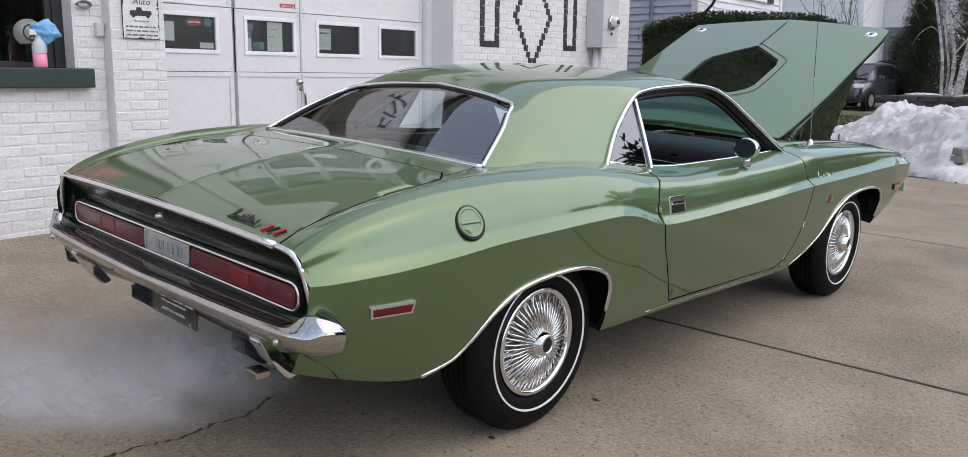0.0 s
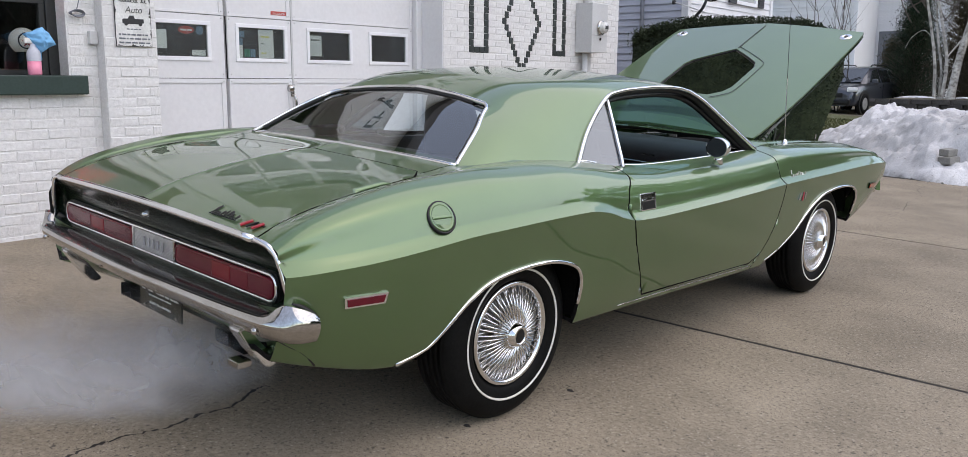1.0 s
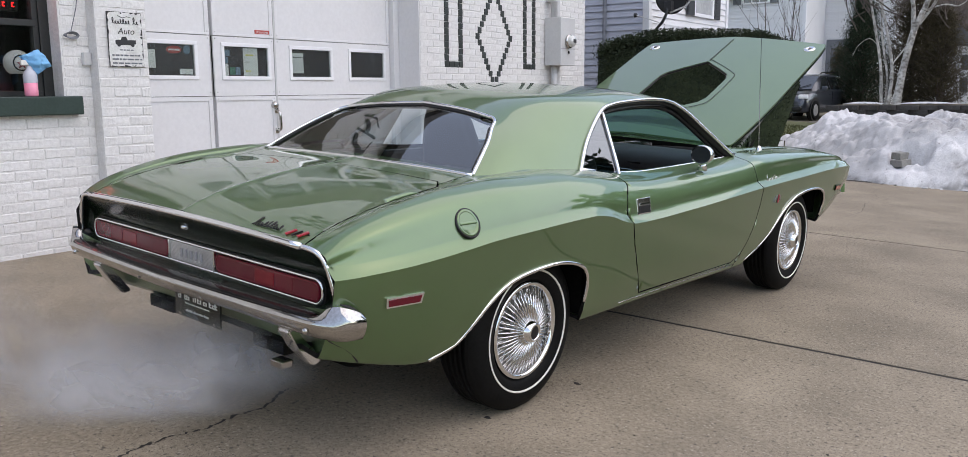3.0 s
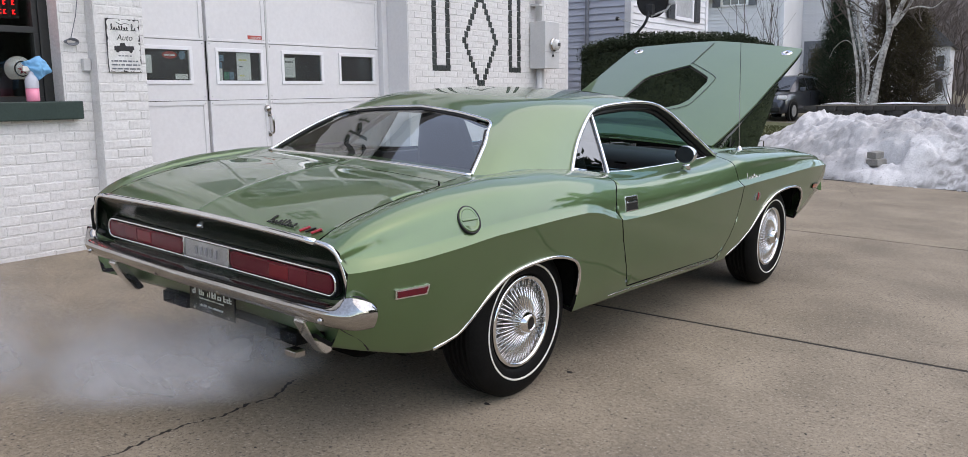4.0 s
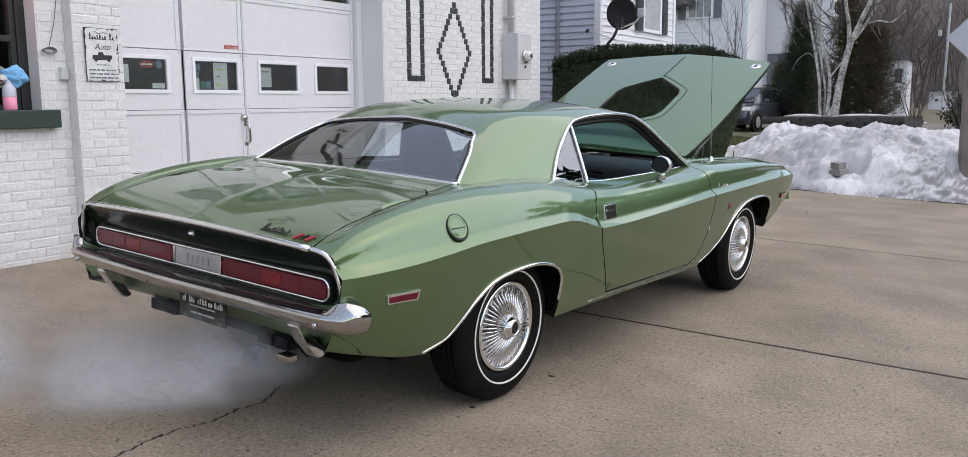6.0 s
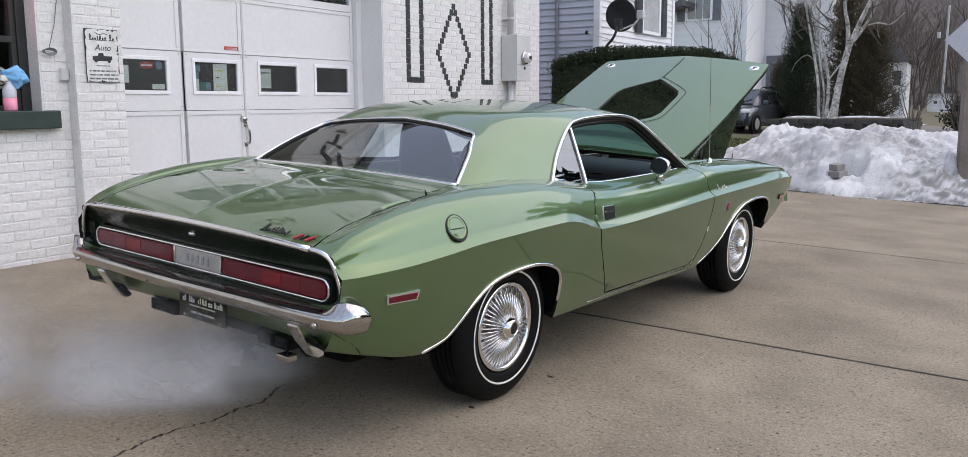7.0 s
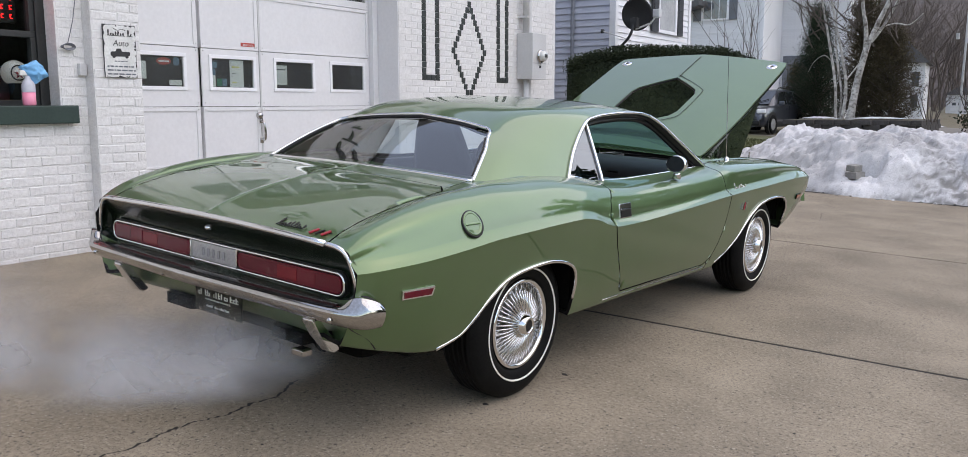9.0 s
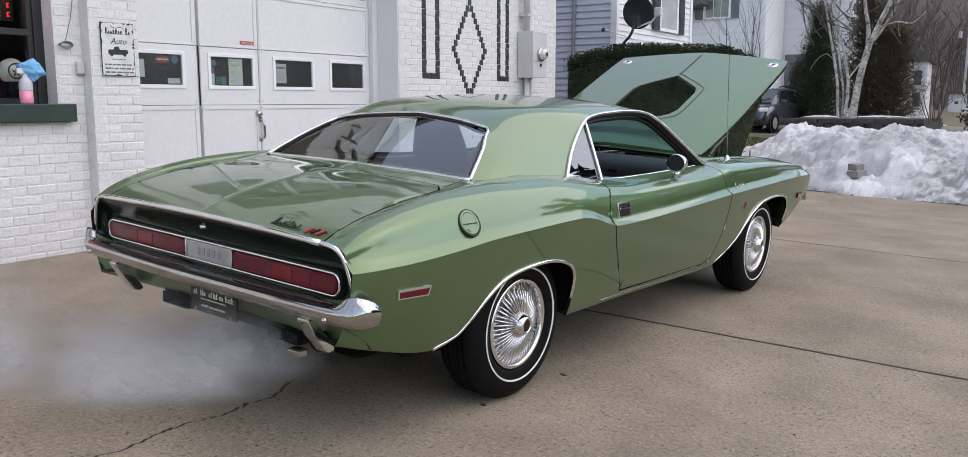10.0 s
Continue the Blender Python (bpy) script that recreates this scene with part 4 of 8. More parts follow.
def satellite_dish():
    d = tagged(empty("satellite_dish", pose(-3.86, 9.98, 0)), "dark satellite dish on a bent pole at the house corner", "satellite dish")
    bm = bmesh.new()
    prof = [(0.0, 0.05), (0.10, 0.046), (0.18, 0.034), (0.24, 0.016), (0.27, 0.0), (0.268, -0.006), (0.23, 0.010), (0.10, 0.038), (0.0, 0.042)]
    lathe(bm, prof, 40)
    ob = part("reflector", bm, DISH, d, smooth=True)
    # seen from behind
    ob.matrix_basis = look((0.02, 0, 2.66), (-0.5, 1.4, 3.1)) @ Matrix.Rotation(radians(90), 4, "Y") @ Matrix.Diagonal((1, 1, 0.92, 1))
    part("mast", tubem(spline([(-0.30, -0.02, 2.02), (-0.20, -0.08, 2.16), (-0.06, -0.12, 2.28), (0.0, -0.10, 2.42), (0.01, -0.04, 2.6)], 5), 0.024, 8), DISH, d, smooth=True)
    part("bracket", boxm(-0.05, 0.07, -0.10, 0.0, 2.44, 2.60, bevel=0.01), DISH, d)
    part("mount", boxm(-0.40, -0.24, -0.06, 0.06, 1.94, 2.16, bevel=0.01), BLACK, d)
    part("arm", tubem([(0.0, 0.0, 2.42), (0.22, 0.12, 2.52), (0.30, 0.18, 2.66)], 0.014, 6), METER_GREY, d)
    part("receiver", boxm(0.24, 0.36, 0.12, 0.22, 2.60, 2.74, bevel=0.02), METER_GREY, d, "pale receiver head")
    part("stay", tubem([(-0.05, -0.05, 2.24), (-0.48, -0.22, 2.40)], 0.008, 6), METER_GREY, d)
    part("stay_foot", lathe(bmesh.new(), [(0, -0.02), (0.035, -0.02), (0.03, 0.02), (0, 0.02)], 12, Matrix.Translation((-0.49, -0.22, 2.40))), DISH, d)


def house_far():
    """A larger white house further back."""
    base = pose(-14.2, 36.3, -0.33, 0, 0, 5) @ Matrix.Diagonal((1.27, 1.27, 1.27, 1))
    h = tagged(empty("house", base), "large white clapboard house with grey shutters further back", "house")
    part("wall", boxm(-6, 2.30, 0.02, 0.3, -0.3, 8), SIDING_WHITE, h)
    part("wall", boxm(2.0, 2.30, 0.3, 3.0, -0.3, 8), SIDING_WHITE, h)
    part("wall", boxm(2.30, 4.75, 2.7, 3.0, -0.3, 8), SIDING_WHITE, h)
    part("wall", boxm(4.45, 4.75, 3.0, 9.0, -0.3, 8), SIDING_WHITE, h)
    part("roof", prism(bmesh.new(), [(-6.5, 8), (5.2, 8), (-0.5, 11)], -0.4, 9.5), ROOF_GREY, h)
    clapboard(h, -6, 2.22, 0.4, 7.6, 0.02, 0.125, SIDING_WHITE)
    clapboard(h, 2.34, 4.70, 0.4, 7.6, 2.70, 0.125, SIDING_WHITE)
    part("corner_board", boxm(2.20, 2.32, -0.02, 0.1, 0.1, 8), TRIM_WHITE, h)
    sash_window(h, 0.10, 4.30, 0.86, 1.5, 0.0, SHUTTER_GREY, PANE_DARK, 3)
    part("door", boxm(2.42, 3.35, 2.62, 2.69, 0.6, 3.0, bevel=0.01), SHUTTER_GREY, h, "grey side door")
    part("door_window", boxm(2.60, 3.15, 2.60, 2.625, 1.7, 2.7), PANE_DARK, h)
    part("awning", prism(bmesh.new(), [(-0.8, 4.5), (0.18, 4.75), (0.18, 4.95), (-0.8, 4.7)], -0.9, 0.0, "y"), ROOF_GREY, h, "small grey porch roof")


def far_buildings():
    h = tagged(empty("house", pose(-8.9, 56, 0, 0, 0, 8)), "narrow white house end among far trees", "house")
    part("wall", boxm(-3.2, 0.85, 0, 6, 0, 3.7), SIDING_WHITE, h)
    part("roof", prism(bmesh.new(), [(-3.6, 3.65), (1.1, 3.65), (-0.6, 5.4)], -0.3, 6.3), ROOF_GREY, h)
    part("window", boxm(0.15, 0.55, -0.03, 0.0, 2.2, 3.1), PANE_DARK, h)
    part("window", boxm(0.15, 0.55, -0.03, 0.0, 0.9, 1.7), PANE_DARK, h)
    g = tagged(empty("garage_shed", pose(-10.5, 86, 0, 0, 0, 8)), "small white garage with a panelled door far off", "garage")
    part("wall", boxm(-1.15, 1.15, 0, 4, -0.2, 1.95), SIDING_WHITE, g)
    part("roof", prism(bmesh.new(), [(-1.4, 1.9), (1.4, 1.9), (0, 2.75)], -0.25, 4.2), ROOF_GREY, g)
    part("garage_door", boxm(-0.8, 0.8, -0.06, 0.0, -0.1, 1.55), TRIM_WHITE, g)
    for x in (-0.65, -0.15, 0.35):
        part("pane", boxm(x, x + 0.3, -0.08, -0.06, 0.95, 1.2), PANE_DARK, g)
    for k in range(4):
        part("panel_line", boxm(-0.8, 0.8, -0.075, -0.06, k * 0.4 - 0.02, k * 0.4), METER_GREY, g)
    p = tagged(empty("utility_pole", pose(-9.6, 78, 0)), "grey wooden utility pole by the far road", "pole")
    part("pole", tubem([(0.3, 0, -0.5), (0.4, 0, 9)], [0.11, 0.08], 8), METER_GREY, p)
    part("transformer", tubem([(-0.25, 0, 6.4), (-0.25, 0, 6.9)], 0.13, 10), METER_GREY, p)


# ---- plants ----
def leaf_cloud(bm, points, size, rng, flat=0.0):
    """Small bent leaf pairs scattered at given points."""
    for p in points:
        a, b = rng.uniform(0, 6.283), rng.uniform(-0.9, 0.9)
        d = Vector((math.cos(a) * math.cos(b), math.sin(a) * math.cos(b), math.sin(b) + flat)).normalized()
        s = d.orthogonal().normalized()
        s = (Matrix.Rotation(rng.uniform(0, 6.283), 3, d) @ s)
        k = size * rng.uniform(0.6, 1.4)
        c = Vector(p)
        v = [bm.verts.new(c - s * k * 0.3), bm.verts.new(c + d * k), bm.verts.new(c + s * k * 0.3), bm.verts.new(c - d * k * 0.5)]
        bm.faces.new(v)


def hedge():
    rng = random.Random(21)
    h = tagged(empty("hedge", pose(0, 0, 0)), "dense clipped dark green yew hedge", "hedge", kind="stuff")
    a, b = Vector((-4.02, 8.195, 0)), Vector((-1.48, 9.24, 0))
    along = (b - a).normalized()
    across = Vector((along.y, -along.x, 0))
    length = (b - a).length
    core = bmesh.new()
    rows = []
    for i in range(25):
        u = i / 24
        end = min(1, u * 9, (1 - u) * 9) ** 0.5
        top = (1.99 - 0.10 * u + 0.03 * math.sin(u * 17)) * (0.86 + 0.14 * min(1, u * 3.2, (1 - u) * 5) ** 0.6)
        w = 0.52 * (0.35 + 0.65 * end)
        c = a + along * (length * u)
        foot = max(-0.1, 1.25 * (u - 0.86) / 0.14)
        row = []
        for s, z in ((1, foot), (1.05, max(0.5, foot)), (1.0, 1.2), (0.9, top - 0.25), (0.6, top - 0.08), (0, top - 0.04), (-0.6, top - 0.08), (-1, top - 0.3), (-1, foot)):
            p = c + across * (s * w)
            row.append((p.x, p.y, z))
        rows.append(row)
    grid(core, rows)
    part("inner_twig", core, HEDGE, h, smooth=True)
    pts = []
    for k in range(44000):
        u = rng.random()
        end = min(1, u * 9, (1 - u) * 9) ** 0.5
        top = (1.99 - 0.10 * u + 0.03 * math.sin(u * 17)) * (0.86 + 0.14 * min(1, u * 3.2, (1 - u) * 5) ** 0.6)
        w = 0.52 * (0.35 + 0.65 * end)
        t = rng.random()
        if t < 0.45:
            s, z = 1.0 + rng.uniform(-0.1, 0.10), rng.uniform(-0.1, top - 0.1)
        elif t < 0.9:
            s, z = rng.uniform(-1, 1.02), top + rng.uniform(-0.09, 0.03) + 0.05 * noise.noise(Vector((u * 30, rng.random(), 3)))
        else:
            s, z = -1.0, rng.uniform(0.3, top)
        if z < 1.25 * (u - 0.86) / 0.14:
            continue
        c = a + along * (length * u) + across * (s * w)
        pts.append((c.x + rng.uniform(-0.03, 0.03), c.y + rng.uniform(-0.03, 0.03), z))
    for u in (rng.random() for _ in range(1500)):
        c = a + along * (length * u) + across * rng.uniform(-0.4, 0.5)
        for k in range(8):
            pts.append((c.x + 0.006 * k * rng.uniform(-1, 1), c.y, (1.91 - 0.10 * u) * (0.86 + 0.14 * min(1, u * 3.2, (1 - u) * 5) ** 0.6) + 0.024 * k))
    bm = bmesh.new()
    leaf_cloud(bm, pts, 0.024, rng, 0.5)
    tagged(part("leaf", bm, HEDGE, h), kind="stuff")


def branches(bm, start, direction, length, radius, depth, rng, spread=0.6, sides=5, up=0.15):
    p, d = Vector(start), Vector(direction).normalized()
    pts, rad = [p.copy()], [radius]
    n = 5
    for k in range(n):
        d = (d + Vector((rng.uniform(-1, 1), rng.uniform(-1, 1), rng.uniform(-0.6, 1) * 0.8 + up)) * 0.16).normalized()
        p = p + d * (length / n)
        pts.append(p.copy()), rad.append(radius * (1 - 0.62 * (k + 1) / n))
    tube(bm, pts, rad, sides if radius > 0.012 else 3)
    if depth:
        for k in range(rng.choice((3, 4, 4, 5))):
            i = rng.randint(2, n)
            side = Vector((rng.uniform(-1, 1), rng.uniform(-1, 1), rng.uniform(-0.2, 0.8)))
            branches(bm, pts[i], (d * (1 - spread) + side * spread), length * rng.uniform(0.45, 0.7), rad[i] * 0.72, depth - 1, rng, spread, sides, up)


def birch_tree():
    rng = random.Random(5)
    t = tagged(empty("birch_tree", pose(-4.75, 27.35, 0.05) @ Matrix.Diagonal((1.1, 1.1, 1.1, 1))), "leafless pale birch with several leaning trunks", "tree")
    bm = bmesh.new()
    tube(bm, spline([(-0.15, 0, 0.4), (-0.08, 0, 1.0), (0.03, 0, 1.8), (0.22, 0, 2.7)], 5), [0.155, 0.14, 0.128, 0.120, 0.115, 0.110, 0.107, 0.104, 0.101, 0.099, 0.097, 0.095, 0.093, 0.091, 0.089, 0.087], 12)
    part("trunk", bm, BIRCH, t, "thick pale trunk", smooth=True)
    for pts, r in (([(0.20, 0, 2.65), (0.16, 0, 3.3), (0.02, 0, 4.2), (0.0, 0, 6.5)], 0.075), ([(0.22, 0, 2.68), (0.50, 0, 3.4), (0.85, 0, 4.2), (1.3, 0, 5.4), (1.6, 0, 7)], 0.085), ([(0.25, 0, 2.75), (0.62, 0.1, 3.3), (1.15, 0.2, 4.4), (1.75, 0.2, 5.6)], 0.055),
                   ([(-0.55, 0, 0.4), (-0.62, 0, 1.6), (-0.85, 0, 2.8), (-1.2, 0, 4.4), (-1.5, 0, 6)], 0.05), ([(-0.38, 0, 0.4), (-0.30, 0, 1.5), (-0.50, 0, 2.6), (-0.9, 0, 4.3), (-1.2, 0, 6.2)], 0.055),
                   ([(0.08, 0.05, 2.3), (-0.12, 0, 2.0), (-0.30, 0, 1.72), (-0.36, 0, 1.3)], 0.028), ([(-0.46, 0.1, 0.4), (-0.46, 0.1, 1.4), (-0.66, 0.1, 2.5), (-0.72, 0.1, 3.6), (-0.6, 0.1, 5.8)], 0.038),
                   ([(0.42, 0, 3.2), (0.95, 0, 3.35), (1.35, 0, 3.3), (1.7, 0, 3.6)], 0.026), ([(-0.75, 0, 2.3), (-1.0, 0, 2.5), (-1.3, 0, 2.3), (-1.45, 0, 2.0)], 0.012)):
        p = spline(pts, 6)
        part("limb", tubem(p, [r * (1 - 0.6 * i / len(p)) for i in range(len(p))], 8), BIRCH, t, smooth=True)
    bm = bmesh.new()
    for k in range(44):
        x = rng.uniform(-1.6, 1.9)
        branches(bm, (x, rng.uniform(-0.1, 0.1), rng.uniform(2.6, 5.5)), (rng.uniform(-1, 1), rng.uniform(-0.6, 0.6), rng.uniform(0.2, 1)), rng.uniform(0.7, 1.6), 0.022, 2, rng)
    tagged(part("twig", bm, TWIG, t), kind="stuff")


def evergreen(name, label, place, height, radius, mat, seed, count, base=0.0, leaf=0.10, lean=0.0, taper=0.9):
    """Trunk, boughs and a crown of many small sprays."""
    rng = random.Random(seed)
    t = tagged(empty(name, pose(*place)), label, "tree")
    part("trunk", tubem([(0, 0, -0.3), (lean * 0.5, 0, height * 0.5), (lean, 0, height * 0.93)], [0.12, 0.08, 0.02], 8), TWIG, t)
    pts = []
    bm = bmesh.new()
    boughs = int(count / 90)
    for k in range(boughs):
        h = base + (height - base) * (k + rng.random()) / boughs
        f = (h - base) / (height - base)
        prof = (1 - f) ** taper * (0.75 + 0.25 * min(1, f * 5))
        a = rng.uniform(0, 6.283)
        r = radius * prof * rng.uniform(0.65, 1.12) + 0.05
        tip = Vector((lean * f + r * math.cos(a), r * math.sin(a), h + r * 0.35))
        root = Vector((lean * f, 0, h - 0.1))
        tube(bm, [root, root.lerp(tip, 0.6) + Vector((0, 0, -0.05)), tip], [0.02, 0.014, 0.006], 3)
        for j in range(90):
            q = root.lerp(tip, rng.uniform(0.35, 1.05))
            pts.append(q + Vector((rng.gauss(0, 1), rng.gauss(0, 1), rng.gauss(0, 1.2))) * (0.06 + 0.06 * radius))
    tagged(part("bough", bm, TWIG, t), kind="stuff")
    bm = bmesh.new()
    leaf_cloud(bm, pts, leaf, rng, 0.5)
    tagged(part("crown", bm, mat, t), kind="stuff")


def bare_shrub(name, label, place, height, seed, stems=8, mat=TWIG, radius=0.025, spread=0.6, category="shrub"):
    rng = random.Random(seed)
    bm = bmesh.new()
    for k in range(stems):
        a = rng.uniform(0, 6.283)
        branches(bm, (0.15 * math.cos(a), 0.15 * math.sin(a), -0.1), (0.45 * math.cos(a), 0.45 * math.sin(a), 1), height * rng.uniform(0.5, 0.8), radius, 2, rng, spread)
    ob = part(name, bm, mat)
    ob.matrix_basis = pose(*place)
    return tagged(ob, label, category)


def far_woods():
    """Leafless woods round the place, on a low rise."""
    rng = random.Random(31)
    bm = bmesh.new()
    for k in range(150):
        a = k / 150 * 6.283 + rng.uniform(-0.03, 0.03)
        r = rng.uniform(95, 140)
        if 0.9 < a < 1.35:
            continue
        x, y = r * math.cos(a), r * math.sin(a)
        h = rng.uniform(8, 13)
        branches(bm, (x, y, -0.5), (rng.uniform(-0.1, 0.1), rng.uniform(-0.1, 0.1), 1), h, 0.22, 2, rng, 0.55, 4, 0.3)
    for k in range(190):
        x, y = rng.uniform(-26, 16), rng.uniform(60, 120)
        if -13.5 < x < -6 and y < 92:
            continue
        branches(bm, (x, y, -0.5), (rng.uniform(-0.1, 0.1), rng.uniform(-0.1, 0.1), 1), rng.uniform(6, 10), 0.16, 3, rng, 0.55, 3, 0.3)
    ob = part("far_woods", bm, TWIG)
    tagged(ob, "leafless brown woods in the distance", "woods", kind="stuff")
    bm = bmesh.new()
    rows = [[], [], []]
    for k in range(129):
        a = k / 128 * 6.283
        top = 10 + 4 * noise.noise(Vector((math.cos(a) * 2.2, math.sin(a) * 2.2, 0.3))) + 1.2 * noise.noise(Vector((math.cos(a) * 14, math.sin(a) * 14, 2)))
        if math.sin(a) > 0.5 and abs(math.cos(a)) < 0.6:
            top += 26
        for row, r, z in zip(rows, (190, 240, 330), (-2, top * 0.7, top)):
            row.append((r * math.cos(a), r * math.sin(a), z))
    grid(bm, rows)
    tagged(part("backdrop", bm, HILL, smooth=True), "hazy wooded hillside in the distance", "hill", kind="structure")


# ---- snow, kerb bed, road ----
def snow_pile():
    bm = bmesh.new()
    nx, ny = 300, 130
    ridge = keyed((0, 0.15), (0.10, 0.55), (0.2, 0.82), (0.36, 0.90), (0.43, 0.98), (0.48, 0.98), (0.56, 0.84), (0.62, 0.68), (0.70, 0.54), (0.78, 0.46), (1, 0.32))
    front = keyed((0, 12.6), (0.10, 11.9), (0.2, 10.9), (0.33, 9.98), (0.40, 9.72), (0.5, 9.9), (0.6, 10.25), (0.75, 10.9), (1, 12.2))
    rows = []
    for i in range(nx + 1):
        u = i / nx
        x = -3.6 + 8.2 * u
        row = []
        for j in range(ny + 1):
            v = j / ny
            y = front(u) + v * (4.6 + 0.6 * math.sin(u * 7))
            prof = math.sin(min(v / 0.36, 1) * math.pi / 2) ** 0.85 if v < 0.36 else math.cos((v - 0.36) / 0.64 * math.pi / 2) ** 0.9
            p = Vector((x, y, 0))
            lump = 0.08 * noise.noise(p * 1.3) + 0.20 * abs(noise.noise(p * 1.7 + Vector((0.3 * noise.noise(p * 3), 0, 0)))) + 0.10 * abs(noise.noise(Vector((p.x * 3.2, p.y * 5.5, 3)))) + 0.045 * noise.noise(Vector((p.x * 7, p.y * 12, 1))) + 0.060 * abs(noise.noise(p * 8.5)) + 0.030 * noise.noise(p * 19) + 0.010 * noise.noise(p * 37) - 0.09
            step = 0.09 * max(0, noise.noise(p * 2.3 + Vector((7, 0, 0))))
            scoop = 0.30 * math.exp(-((x + 0.24) / 0.24) ** 4 - ((y - 10.25) / 0.12) ** 2)
            z = -scoop + ridge(u) * prof * (1 + 0.04 * noise.noise(Vector((x * 1.1, 0, 4)))) + (lump - step) * min(1, prof * 2.2)
            edge = 0.05 * noise.noise(p * 4 + Vector((0, 0, 9))) + 0.02 * noise.noise(p * 13)
            row.append((x + 0.02 * noise.noise(p * 9), y + edge, slope(x, y) - 0.05 + max(z, -0.02) + 0.02 * min(1, prof * 9)))
        rows.append(row)
    grid(bm, rows)
    ob = part("snow_pile", bm, SNOW, smooth=True)
    dirt = ob.data.attributes.new("dirt", "FLOAT", "POINT")
    for i, v in enumerate(ob.data.vertices):
        c = v.co
        low = c.z - slope(c.x, c.y)
        patch = math.exp(-((c.x - 0.95) / 0.62) ** 4 - ((low - 0.12) / 0.30) ** 2) + 0.55 * math.exp(-((c.x - 0.75 + 1.6 * (c.z - 0.35)) / 0.40) ** 2) + 0.75 * math.exp(-(low / 0.045) ** 2)
        grain = 0.5 + 0.7 * noise.noise(Vector((c.x * 5, c.y * 5, c.z * 12))) + 0.5 * noise.noise(c * 19)
        dirt.data[i].value = min(max(1.25 * patch * (grain + 0.1) + 0.55 * (grain - 0.85), 0), 0.88)
    tagged(ob, "large ploughed pile of old dirty snow", "snow", kind="stuff")
    rng = random.Random(9)
    for x, y, z, w, tilt in ((-0.37, 10.19, 0.372, 0.145, 3), (-0.34, 10.14, 0.272, 0.205, -4)):
        ob = part("block", boxm(-w / 2, w / 2, -0.09, 0.09, -0.048, 0.048, bevel=0.012), BLOCK)
        ob.matrix_basis = pose(x, y, slope(x, y) + z, 3, tilt, -25 + tilt)
        tagged(ob, "grey concrete block sticking out of the snow", "block")
    for k in range(26):
        x = rng.uniform(-1.2, 1.3)
        u = (x + 3.6) / 8.2
        y = front(u) - rng.uniform(0.0, 0.10)
        r = rng.uniform(0.008, 0.03)
        bm = bmesh.new()
        bmesh.ops.create_icosphere(bm, subdivisions=1, radius=r)
        for v in bm.verts:
            v.co *= rng.uniform(0.6, 1.3)
            v.co.z *= 0.6
        ob = part("snow_clod", bm, rng.choice((SNOW, SNOW_DIRT, BLOCK)))
        ob.matrix_basis = pose(x, y, slope(x, y) + r * 0.4)
        tagged(ob, "small clod at the foot of the snow pile", "clod", group="clods at the snow pile")


